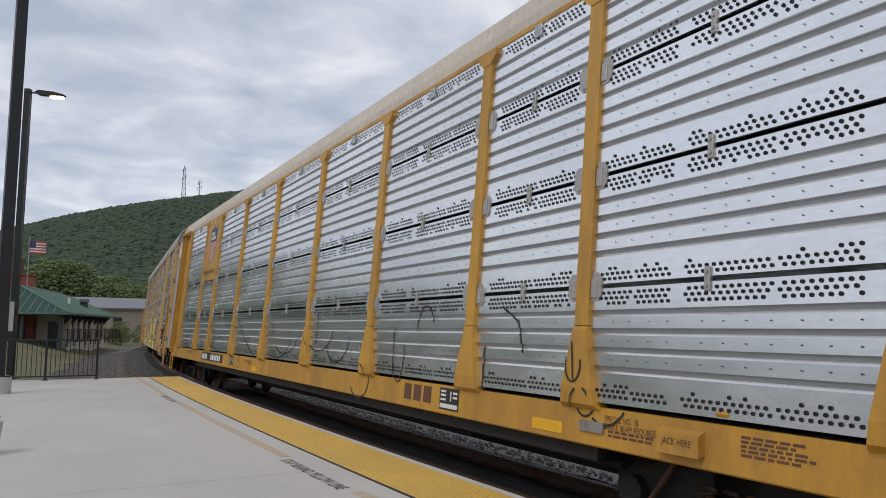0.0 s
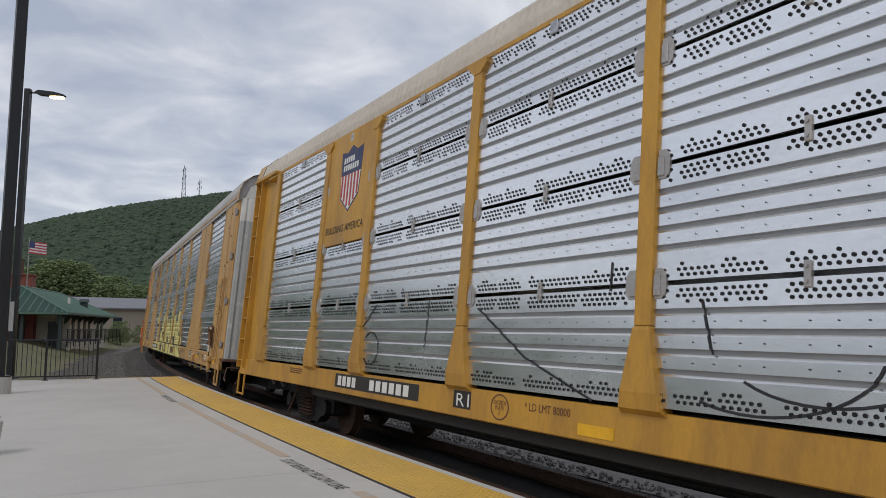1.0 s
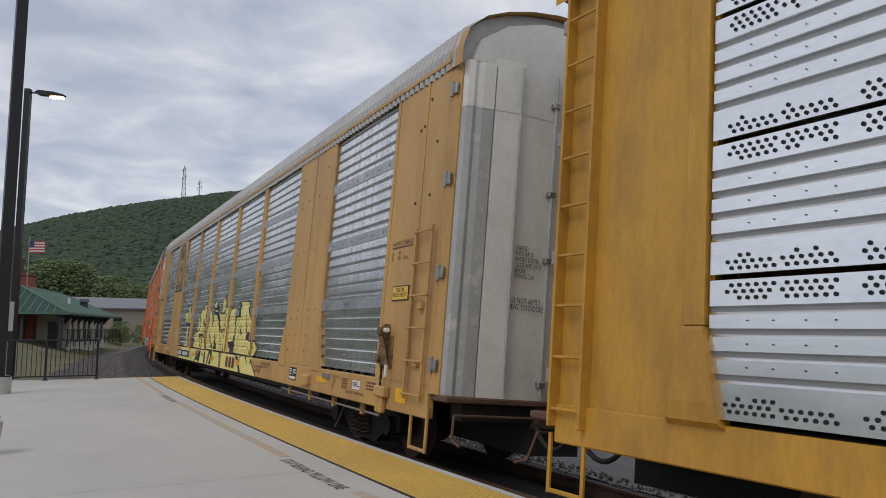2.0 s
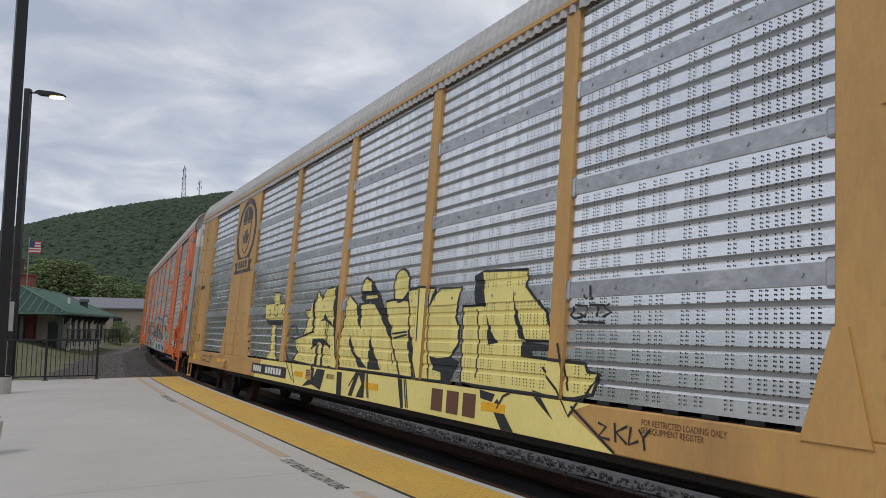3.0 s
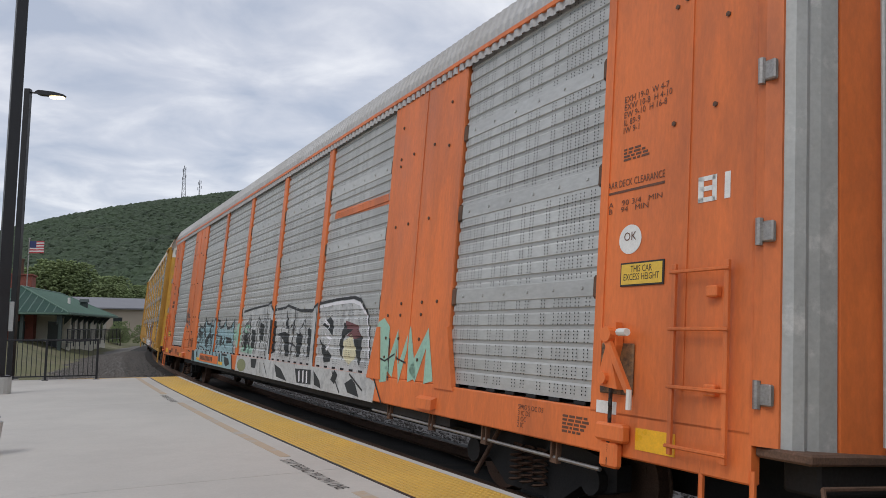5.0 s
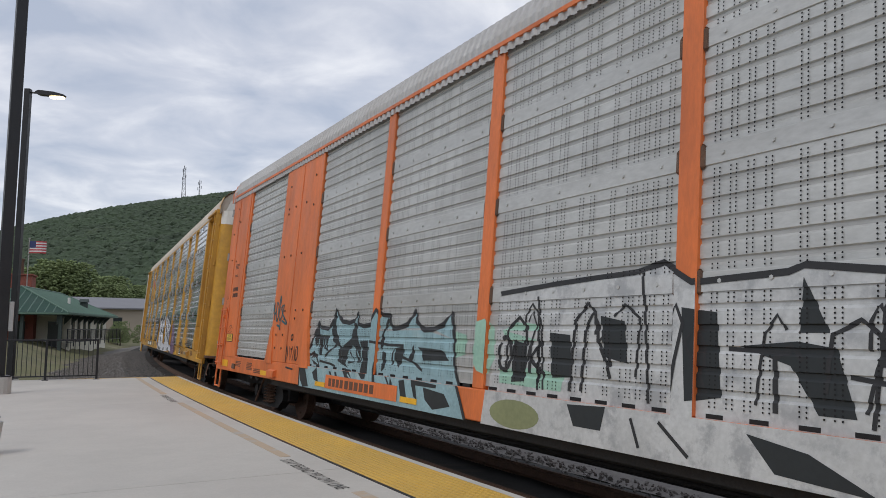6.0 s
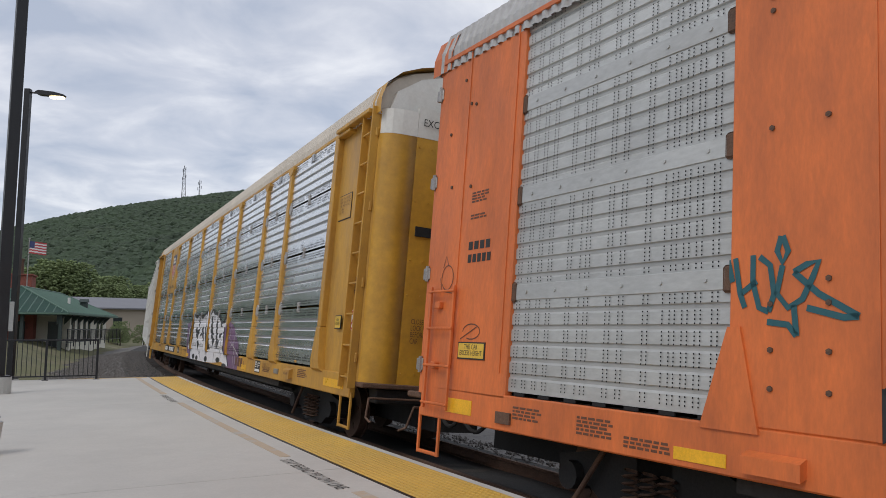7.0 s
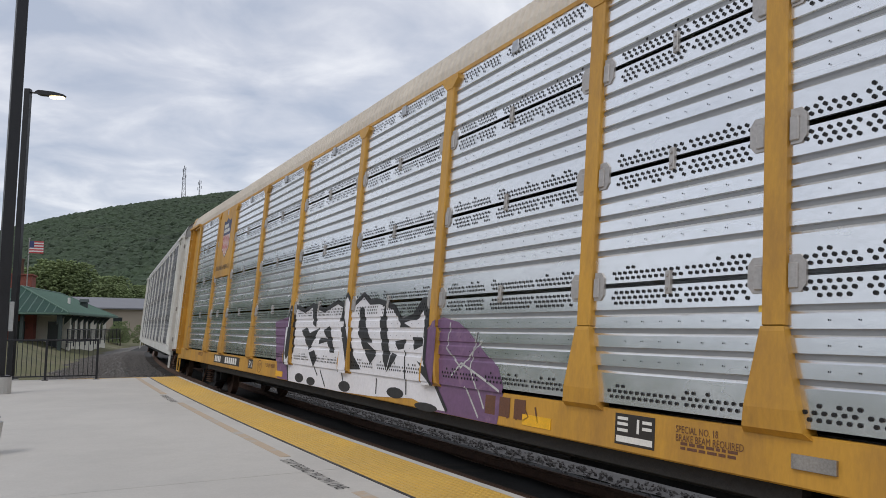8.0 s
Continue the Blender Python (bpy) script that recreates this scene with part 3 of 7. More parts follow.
def ribbed_car(label, paint, sheet_mat, door_lower):
    """Car with wide painted panels over the trucks, ribbed sheets and zinc bands between."""
    car = basic_car(label, paint, sheet_mat, ROOF, "ribbed")
    spans = [(-SHEET_END, -9.02), (-6.93, -4.29), (-4.11, -1.51), (-1.33, 1.33), (1.51, 4.11), (4.29, 6.93), (9.02, SHEET_END)]
    side_sheets(car, "ribbed", sheet_mat, spans)
    for x in (-4.2, -1.42, 1.42, 4.2):
        slim_post(car, x, paint, flare=False)
    for a, b in spans:
        for z in TIERS[1:4]:
            bm = boxes((a, b, 1.555, 1.571, z - 0.075, z + 0.075), bevel=0.003)
            n = max(2, int((b - a) / 0.4))
            for i in range(n):
                rod(bm, (a + (i + 0.5) * (b - a) / n, 1.57, z), (a + (i + 0.5) * (b - a) / n, 1.582, z), 0.018, 6)
            part("zinc_band", bm, GALV_BAND if sheet_mat is GALV else GALV_OLD, car)
            for e in (a, b):
                part("gusset", boxes((e - 0.055, e + 0.055, 1.556, 1.585, z - 0.10, z + 0.10), bevel=0.02), GALV_BAND if sheet_mat is GALV else RUST, car)
    # slots above the sill, black boxes that paint their unlit depth
    slots = bmesh.new()
    for a, b in spans:
        n = int((b - a) / 0.33)
        for i in range(n):
            x = a + (i + 0.5) * (b - a) / n
            box(slots, x - 0.075, x + 0.075, 1.553, 1.566, 1.096, 1.128)
    tagged(part("drain_slot", slots, VOID, car), kind="stuff")
    for s in (-1, 1):
        # wide panel over the truck, with its flared foot
        a, b = sorted((s * 6.95, s * 9.0))
        bm = boxes((a, b, 1.50, 1.60, 1.09, RIBBED_TOP), bevel=0.012)
        box(bm, (a + b) / 2 - 0.012, (a + b) / 2 + 0.012, 1.598, 1.608, 1.1, RIBBED_TOP - 0.01)
        for e, d in ((a, -1), (b, 1)):
            prism(bm, [(e, 1.75), (e + d * 0.22, 1.05), (e - d * 0.25, 1.05), (e - d * 0.10, 1.75)], 1.56, 1.618, "y")
        panel = part("wide_panel", bm, paint, car)
        pts = [((a + b) / 2 + dx, z) for dx in (-0.7, -0.3, 0.3, 0.7) for z in (1.35, 1.6, 1.9, 2.05, 3.1, 3.95, 4.05, 4.5) if (z * 10 + dx * 10) % 3 > 0.6]
        for x, z in pts:
            share("rivet", RIVET_TAN if paint is TAN else RIVET_RUST, panel, "", pose(x, 1.60, z))
        # end panel
        a, b = sorted((s * SHEET_END, s * SIDE_END))
        bm = boxes((a, b, 1.50, 1.60, 1.05, RIBBED_TOP), bevel=0.012)
        for xx in (s * 11.66, s * 12.56):
            box(bm, xx - 0.014, xx + 0.014, 1.598, 1.610, 1.3, RIBBED_TOP - 0.01)
        panel = part("end_panel", bm, paint, car)
        for x, z in ((12.4, 4.25), (12.5, 4.28), (12.4, 3.3), (12.8, 3.35), (12.65, 4.6), (12.9, 4.0)):
            share("rivet", RIVET_RUST, panel, "", pose(s * x, 1.60, z))
        if paint is TAN:
            ladder(car, s * 12.85, 0.44, 0.90, 2.95, 6, paint)
        else:
            ladder(car, s * 12.75, 0.48, 0.85, 2.20, 4, paint)
        stirrup(car, s * 12.95, paint)
        end_doors(car, s, door_lower, WHITE, paint, GREY_DOOR, split=4.35)
        for z in (1.28, 1.95):
            part("ladder_bracket", boxes((s * 12.85 - 0.05, s * 12.85 + 0.05, 1.60, 1.66, z, z + 0.08), bevel=0.01), paint, car)
    return car


ROOF_CREAM = material("cream_roof_sheet", (0.60, 0.54, 0.46), 0.6, 0.1, 0.08, 0.8, 12, 0.1, dirt=(0.42, 0.36, 0.30), dirt_amount=0.5)
BRACKET = material("zinc_bracket", (0.42, 0.40, 0.385), 0.5, 0.5, 0.12, 4, 40, 0.05, second=(0.34, 0.30, 0.27))
GALV_DARK = material("dark_weathered_sheet", (0.20, 0.20, 0.21), 0.5, 0.4, 0.15, 1.1, 26, 0.1, dirt=(0.12, 0.12, 0.12), dirt_amount=0.5)
CAR_START = (13.82, 42.31, 70.69, 99.02, 127.40)   # place of each car's middle along the track at the start

car_a = perforated_car("silver perforated autorack freight car with yellow posts and sill", YELLOW, YELLOW, GALV, ROOF_CREAM, 0.008)
car_b = ribbed_car("tan yellow autorack freight car with ribbed silver sheets and yellow graffiti", TAN, GALV, WHITE)
car_c = ribbed_car("orange autorack freight car with weathered ribbed grey sheets and graffiti", ORANGE, GALV_OLD, ORANGE)
car_d = perforated_car("silver autorack freight car with yellow posts and golden end doors", GOLD, YELLOW, GALV, ROOF_CREAM)
car_e = perforated_car("weathered silver autorack freight car with dirty white posts", WHITE, WHITE, GALV_DARK, ROOF)


# ---- paint, lettering and fittings on the cars ----
from mathutils.geometry import tessellate_polygon


def surface(kind, x, z):
    """Distance of the car's outer skin from its middle."""
    ax = abs(x)
    if kind == "perforated" and z > 1.06:
        for p in POSTS:
            if abs(ax - p) < (0.088 if z > 1.74 else 0.15):
                return (POST_FACE + 0.014 if z < 1.74 else POST_FACE) if z > 1.10 else 1.665
    if z < 1.09:
        return 1.60
    if kind == "ribbed" and any(abs(ax - p) < 0.105 for p in POSTS[:2]):
        return 1.60
    if kind == "ribbed" and (6.95 < ax < 9.0 or ax > SHEET_END):
        return 1.60
    if kind == "ribbed" and any(abs(z - t) < 0.076 for t in TIERS[1:4]):
        return 1.571
    return depth_at(kind, z)


def stroke(points, w):
    """Outline of a sprayed line of width w through points."""
    pts = [Vector(p) for p in points]
    left, right = [], []
    for i, p in enumerate(pts):
        d = (pts[min(i + 1, len(pts) - 1)] - pts[max(i - 1, 0)]).normalized()
        n = Vector((-d.y, d.x)) * w / 2
        left.append((p.x + n.x, p.y + n.y))
        right.append((p.x - n.x, p.y - n.y))
    return left, right


def sprayed(car, kind, polys, mat, lift, name="graffiti", label=""):
    """Outlines laid as thin paint on the ribs, posts and sill of a car."""
    bm = bmesh.new()
    for poly in polys:
        if isinstance(poly, tuple):
            a, b = poly
            for i in range(len(a) - 1):
                bm.faces.new([bm.verts.new((x, 0, z)) for x, z in (a[i], a[i + 1], b[i + 1], b[i])])
        else:
            made = [bm.verts.new((x, 0, z)) for x, z in poly]
            for tri in tessellate_polygon([[Vector((x, z, 0)) for x, z in poly]]):
                bm.faces.new([made[k] for k in tri])
    zs = [z for _, z in sheet_profile(kind, 1.13, 4.86)] + [1.09] + ([1.06, 1.10, 1.74] if kind == "perforated" else [])
    for t in TIERS[1:4]:
        zs += [t - 0.076, t + 0.076] if kind == "ribbed" else [t]
    lo, hi = min(v.co.z for v in bm.verts), max(v.co.z for v in bm.verts)
    for z in zs:
        if lo < z < hi:
            bmesh.ops.bisect_plane(bm, geom=bm.verts[:] + bm.edges[:] + bm.faces[:], plane_co=(0, 0, z), plane_no=(0, 0, 1))
    xs = [s * (p + d) for p in POSTS for s in (-1, 1) for d in ((-0.088, 0.088, -0.15, 0.15) if kind == "perforated" else (-0.105, 0.105))] + [s * e for e in (6.95, 9.0, SHEET_END) for s in (-1, 1)]
    lo, hi = min(v.co.x for v in bm.verts), max(v.co.x for v in bm.verts)
    for x in xs:
        if lo < x < hi:
            bmesh.ops.bisect_plane(bm, geom=bm.verts[:] + bm.edges[:] + bm.faces[:], plane_co=(x, 0, 0), plane_no=(1, 0, 0))
    vs, fs, known = [], [], {}
    for f in bm.faces:
        c = f.calc_center_median()
        if f.calc_area() < 1e-6:
            continue
        face = []
        co = [v.co for v in f.verts]
        if (co[1] - co[0]).cross(co[2] - co[0]).y < 0:
            co = co[::-1]
        for p in co:
            q = p + (c - p) * 0.02
            spot = (round(p.x, 5), round(surface(kind, q.x, q.z) + lift, 3), round(p.z, 5))
            if spot not in known:
                known[spot] = len(vs)
                vs.append((p.x, surface(kind, q.x, q.z) + lift, p.z))
            face.append(known[spot])
        if len(set(face)) == len(face):
            fs.append(tuple(face))
    bm.free()
    me = bpy.data.meshes.new(name)
    me.from_pydata(vs, [], fs)
    me.materials.append(mat)
    return share(name, me, car, label)


def oval(cx, cz, rx, rz, n=24):
    return [(cx + rx * math.cos(2 * math.pi * i / n), cz + rz * math.sin(2 * math.pi * i / n)) for i in range(n)]


def plate(car, x0, x1, z0, z1, mat, name="plate", y=1.60, thick=0.012):
    a, b = sorted((x0, x1))
    return part(name, boxes((a, b, y - 0.002, y + thick, z0, z1), bevel=0.002), mat, car)


def flat_shape(car, poly, mat, y, name="emblem", thick=0.003):
    bm = bmesh.new()
    prism(bm, poly, y, y + thick, "y")
    return part(name, bm, mat, car)


def data_block(car, x, z0, z1, mat=None):
    """Black maintenance stencil block with pale bars."""
    w = 0.44
    p = plate(car, x, x - w, z0, z1, BLACK_INK, "stencil_block", thick=0.004)
    h = z1 - z0
    rows = [(x - 0.02, z0 + 0.02, w - 0.04, h * 0.2), (x - 0.03, z0 + h * 0.42, 0.12, h * 0.1), (x - 0.03, z0 + h * 0.62, 0.12, h * 0.1),
            (x - 0.03, z0 + h * 0.80, 0.12, h * 0.1), (x - 0.25, z0 + h * 0.42, 0.025, h * 0.45), (x - 0.31, z0 + h * 0.55, 0.10, h * 0.1), (x - 0.31, z0 + h * 0.75, 0.10, h * 0.1)]
    bars(rows, p, WHITE_INK, 1.606)


def small_print(car, x, z, w, lines, h=0.022, mat=None, y=1.603, seed=1):
    """Lines of small unreadable print as plain bars."""
    rnd = random.Random(seed)
    rows = []
    for i in range(lines):
        xx, end = x, x - w * rnd.uniform(0.7, 1.0)
        while xx > end:
            n = rnd.uniform(0.03, 0.09)
            rows.append((xx, z - i * h * 1.6, n, h))
            xx -= n + 0.018
    tagged(bars(rows, car, mat or BROWN_INK, y, "small_print"), kind="stuff")


def warning_sign(car, x, z, w=0.48, h=0.19):
    p = plate(car, x, x - w, z, z + h, BLACK_INK, "warning_sign")
    part("sign_face", boxes((x - w + 0.014, x - 0.014, 1.610, 1.614, z + 0.014, z + h - 0.014)), SIGN_YELLOW, p)
    letters("THIS CAR\nEXCESS HEIGHT", x - w / 2, z + h * 0.58, 0.052, p, BLACK_INK, 1.6155, width=w * 0.82, align="CENTER")


def tape(car, x, z=0.82, w=0.45, h=0.10):
    part("reflector", boxes((x - w, x, 1.600, 1.606, z, z + h)), REFLECT, car)


def step_box(car, x, z0, z1, w, paint, word=""):
    bm = bmesh.new()
    prism(bm, [(1.59, z0 + 0.03), (1.67, z0), (1.67, z1 - 0.04), (1.59, z1)], x - w, x, "x")
    p = part("jack_pad", bm, paint, car)
    if word:
        letters(word, x - w / 2, (z0 + z1) / 2 - 0.03, 0.05, p, BROWN_INK, 1.674, width=w * 0.7, align="CENTER")


GRIMY = material("greasy_worn_brake_paint", (0.24, 0.13, 0.06), 0.55, 0.1, 0.3, 4, 30, 0.3, second=(0.07, 0.045, 0.03), second_at=0.52)


def hand_brake(car, x, paint):
    """Brake lever housing with its chain."""
    hb = part("hand_brake", boxes((x - 0.19, x + 0.19, 1.60, 1.625, 1.22, 1.62), bevel=0.01), GRIMY, car)
    bm = bmesh.new()
    prism(bm, [(x - 0.10, 1.26), (x + 0.13, 1.28), (x + 0.11, 1.42), (x + 0.06, 1.58), (x + 0.07, 1.74), (x - 0.05, 1.78), (x - 0.07, 1.60), (x - 0.03, 1.46)], 1.62, 1.69, "y")
    rod(bm, (x, 1.60, 1.68), (x, 1.75, 1.68), 0.06, 12)
    rod(bm, (x + 0.05, 1.60, 1.34), (x + 0.05, 1.73, 1.34), 0.05, 10)
    part("housing", bm, paint if paint is ORANGE else GRIMY, hb)
    bm = bmesh.new()
    prism(bm, [(x - 0.02, 1.66), (x + 0.03, 1.62), (x - 0.24, 1.24), (x - 0.28, 1.26)], 1.70, 1.735, "y")
    part("lever", bm, paint if paint is ORANGE else GRIMY, hb)
    part("lever_grip", rods([((x - 0.27, 1.72, 1.27), (x - 0.27, 1.72, 1.12), 0.022)]), WHITE, hb)
    part("knob", rods([((x - 0.10, 1.70, 1.70), (x - 0.22, 1.72, 1.70), 0.03)]), WHITE, hb)
    bm = bmesh.new()
    for i in range(14):
        z = 1.36 - i * 0.05
        if i % 2:
            box(bm, x - 0.006, x + 0.006, 1.65, 1.68, z - 0.03, z + 0.03)
        else:
            box(bm, x - 0.017, x + 0.017, 1.66, 1.672, z - 0.03, z + 0.03)
    part("chain", bm, DARK, hb)
    bm = boxes((x - 0.18, x + 0.14, 1.60, 1.70, 0.86, 1.0), (x - 0.10, x + 0.10, 1.60, 1.68, 0.66, 0.86), bevel=0.02)
    part("chain_sheave", bm, paint, hb)


def brake_rod(car, x0, x1):
    part("brake_rod", rods([((x0, 1.5, 0.62), (x1, 1.5, 0.60), 0.018)]), STEEL, car)
    n = 4
    for i in range(n):
        x = x0 + (x1 - x0) * (i + 0.5) / n
        bm = boxes((x - 0.05, x + 0.05, 1.48, 1.53, 0.56, 0.60), (x - 0.05, x - 0.03, 1.48, 1.53, 0.58, 0.80), (x + 0.03, x + 0.05, 1.48, 1.53, 0.58, 0.80))
        part("rod_hanger", bm, TAN if car is car_b else RUST, car)


# silver perforated cars: logo panel and sill marks
SHIELD_BLUE = material("navy_enamel", (0.025, 0.035, 0.10), 0.5, 0, 0.08, 4, 30, 0)
SHIELD_RED = material("red_enamel", (0.42, 0.05, 0.045), 0.5, 0, 0.08, 4, 30, 0)
for car in (car_a, car_d):
    p = part("logo_panel", boxes((7.0, 8.9, 1.60, 1.642, 3.06, 4.86), bevel=0.008), YELLOW, car, "yellow painted panel with a shield emblem")
    sx, sz = 7.86, 4.12
    base = [(-0.42, 0.46), (-0.20, 0.42), (0.0, 0.52), (0.20, 0.42), (0.42, 0.46), (0.40, 0.12), (0.36, -0.32), (0.0, -0.56), (-0.36, -0.32), (-0.40, 0.12)]
    flat_shape(p, [(sx + x, sz + z) for x, z in base], SHIELD_BLUE, 1.642, thick=0.003)
    low = [(-0.38, 0.05), (0.38, 0.05), (0.345, -0.30), (0.0, -0.53), (-0.345, -0.30)]
    flat_shape(p, [(sx + x, sz + z) for x, z in low], WHITE_INK, 1.645)
    for k in range(6):
        x = -0.33 + k * 0.122
        zb = -0.53 + abs(x + 0.03) * 0.66
        flat_shape(p, [(sx + x, sz + 0.05), (sx + x + 0.06, sz + 0.05), (sx + x + 0.06, sz + zb + 0.02), (sx + x, sz + zb + 0.02)], SHIELD_RED, 1.6485)
    for zz in (0.25, 0.12):
        char_bars(sx + 0.31, sz + zz, 0.095, 7 if zz < 0.2 else 5, p, WHITE_INK, 1.6485, 0.92)
    letters("BUILDING AMERICA", 8.72, 3.25, 0.12, p, BLACK_INK, 1.6465, width=1.5)
    plate(car, 7.8, 5.13, 0.85, 1.05, BLACK_INK, "number_board", thick=0.004)
    char_bars(7.68, 0.88, 0.14, 4, car, WHITE_INK, 1.608, 1.25)
    char_bars(6.55, 0.88, 0.14, 6, car, WHITE_INK, 1.608, 1.45)
    plate(car, 4.31, 3.95, 0.86, 1.05, BLACK_INK, "stencil_block", thick=0.004)
    letters("R1", 4.26, 0.885, 0.14, car, WHITE_INK, 1.608, width=0.26)
    ring = oval(3.4, 0.94, 0.16, 0.13)
    sprayed(car, "perforated", [(ring + ring[:1], oval(3.4, 0.94, 0.145, 0.116) + oval(3.4, 0.94, 0.145, 0.116)[:1])], BROWN_INK, 0.004, "stencil_ring")
    letters("EXCEEDS\nPLATE\nF", 3.4, 0.965, 0.042, car, BROWN_INK, width=0.22, align="CENTER")
    letters("* LD LMT 80000", 2.98, 0.95, 0.075, car, BROWN_INK, width=0.68)
    tape(car, 2.19, 0.815)
    tape(car, -8.2 if car is car_a else -6.1, 0.82)
    char_bars(-5.42, 0.86, 0.19, 3, car, BROWN_INK, 1.604, 1.4)
    data_block(car, -6.36 if car is car_a else -7.4, 0.82, 1.06)
    k = 0.0 if car is car_a else 1.15
    plate(car, -8.9 - 0.1 * k, -9.2 - 0.1 * k, 0.88, 0.97, STEEL, "card_holder", thick=0.02)
    letters("SPECIAL NO. 18\nBRAKE BEAM REQUIRED", -9.2 + k, 0.985, 0.05, car, BROWN_INK, width=0.6)
    small_print(car, -9.25 + k, 0.90, 0.55, 2, 0.02, seed=3)
    step_box(car, -9.85, 0.84, 1.03, 0.40, YELLOW, "JACK HERE")
    small_print(car, -10.55, 1.02, 0.55, 5, 0.018, seed=5)
    small_print(car, 9.9, 1.02, 0.6, 3, 0.02, seed=6)
    tape(car, -12.0, 0.86, 0.9, 0.12)
    part("handhold", rods([((-10.36, 1.60, 1.16), (-10.46, 1.60, 1.16), 0.03)]), YELLOW, car)
    plate(car, -11.85, -12.42, 3.42, 3.83, BLACK_INK, "clearance_sign", 1.565, 0.008)
    plate(car, -11.865, -12.405, 3.435, 3.815, YELLOW, "clearance_sign", 1.570, 0.008)
    letters("EXH  19-0   W 5-1\nEXW  10-6   H 5-8\nEW   9-10   H 16-2\nIL   89-0\nIW   9-1", -11.9, 3.74, 0.045, car, BROWN_INK, 1.5795, width=0.47)
    warning_sign(car, -12.30, 1.72, 0.26, 0.20)
    small_print(car, -12.75, 2.3, 0.2, 3, 0.02, y=1.57, seed=8)

flat_shape(car_d, oval(-12.96, 1.85, 0.13, 0.15), WHITE_INK, 1.566, "round_sign")
ring_a, ring_b = oval(-12.96, 1.85, 0.12, 0.14), oval(-12.96, 1.85, 0.095, 0.11)
bm = bmesh.new()
ribbon(bm, [[(x, 1.571, z) for x, z in r + r[:1]] for r in (ring_a, ring_b)])
prism(bm, [(-13.03, 1.95), (-13.05, 1.93), (-12.89, 1.75), (-12.87, 1.77)], 1.569, 1.571, "y")
part("round_sign_ring", bm, SHIELD_RED, car_d)
letters("DECK\nCLEARANCE\nA  97\nB  92 1/4", -12.83, 2.42, 0.05, car_d, BROWN_INK, 1.567, width=0.26)
letters("EXCESS HEIGHT CAR", 0, 0, 0.11, car_d, BLACK_INK, width=1.25, m=Matrix(((0, 0, -1, -13.545), (-1, 0, 0, 0.98), (0, 1, 0, 4.72), (0, 0, 0, 1))))
letters("CLOSE AND\nLOCK DOORS\nBEFORE MOVING\nCAR", 0, 0, 0.075, car_d, BROWN_INK, width=0.5, m=Matrix(((0, 0, -1, -13.545), (-1, 0, 0, 0.92), (0, 1, 0, 1.85), (0, 0, 0, 1))))
part("door_slot", boxes((-13.535, -13.50, 0.30, 0.96, 3.10, 3.24)), VOID, car_d, "black slot in the end door")
part("door_slot", boxes((-13.535, -13.50, -0.96, -0.30, 3.10, 3.24)), VOID, car_d, "black slot in the end door")
for car in (car_b, car_c):
    ink = BLACK_INK if car is car_b else BROWN_INK
    letters("LOADED\nAUTO RACK\nHINGED DOORS\nCLOSE AND LOCK\nBEFORE\nMOVING CAR", 0, 0, 0.055, car, ink, width=0.38, m=Matrix(((0, 0, -1, -13.545), (-1, 0, 0, 0.80), (0, 1, 0, 2.72), (0, 0, 0, 1))))
    letters("DO NOT APPLY\nHEAT TO DOORS", 0, 0, 0.065, car, ink, width=0.50, m=Matrix(((0, 0, -1, -13.545), (-1, 0, 0, 0.86), (0, 1, 0, 2.1), (0, 0, 0, 1))))

# sprayed lines on the leading silver car
SPRAY = material("black_spray_paint", (0.02, 0.02, 0.022), 0.5, 0, 0.15, 6, 40, 0)


def arc(cx, cz, rx, rz, a0, a1, n=14):
    return [(cx + rx * math.cos(radians(a0 + (a1 - a0) * i / n)), cz + rz * math.sin(radians(a0 + (a1 - a0) * i / n))) for i in range(n + 1)]


lines = [arc(-8.85, 1.42, 0.10, 0.14, 20, -200), [(-8.82, 1.62), (-8.86, 1.3)], arc(-8.95, 1.12, 0.12, 0.12, 60, -250), arc(-9.2, 1.3, 0.3, 0.35, -60, -140),
         [(-7.6, 1.95), (-7.9, 1.8), (-8.0, 1.5)], [(-7.3, 1.55), (-7.3, 1.1)], arc(-5.2, 1.4, 0.16, 0.35, 160, 340), [(-5.0, 1.75), (-5.05, 1.15)],
         arc(-5.9, 1.7, 0.22, 0.3, 0, 160), arc(-2.9, 1.6, 0.5, 0.4, 180, 340), arc(-2.0, 1.75, 0.7, 0.4, 190, 330), [(-1.9, 2.0), (-1.9, 1.45)],
         arc(-3.9, 1.0, 0.35, 0.25, 100, 330), arc(0.4, 1.6, 0.9, 0.45, 190, 300), [(3.9, 1.95), (3.0, 1.45), (2.0, 1.12)], arc(6.6, 1.45, 0.25, 0.22, 40, 320),
         [(6.5, 2.05), (6.9, 1.75)], [(5.0, 2.1), (5.05, 1.5)], arc(-0.1, 1.6, 0.75, 0.35, 180, 320), [(0.85, 1.95), (0.75, 1.55)], [(1.82, 2.3), (1.83, 2.05)]]
for pts in lines:
    sprayed(car_a, "perforated", [stroke(pts, 0.020)], SPRAY, 0.007, "sprayed_line")

# ---- yellow graffiti on the tan car ----
SPRAY_YELLOW = material("pale_yellow_spray_paint", (0.80, 0.69, 0.24), 0.55, 0, 0.06, 1.4, 24, 0.04)
SPRAY_GREY = material("dark_spray_shadow", (0.016, 0.020, 0.022), 0.55, 0, 0.12, 2, 24, 0)


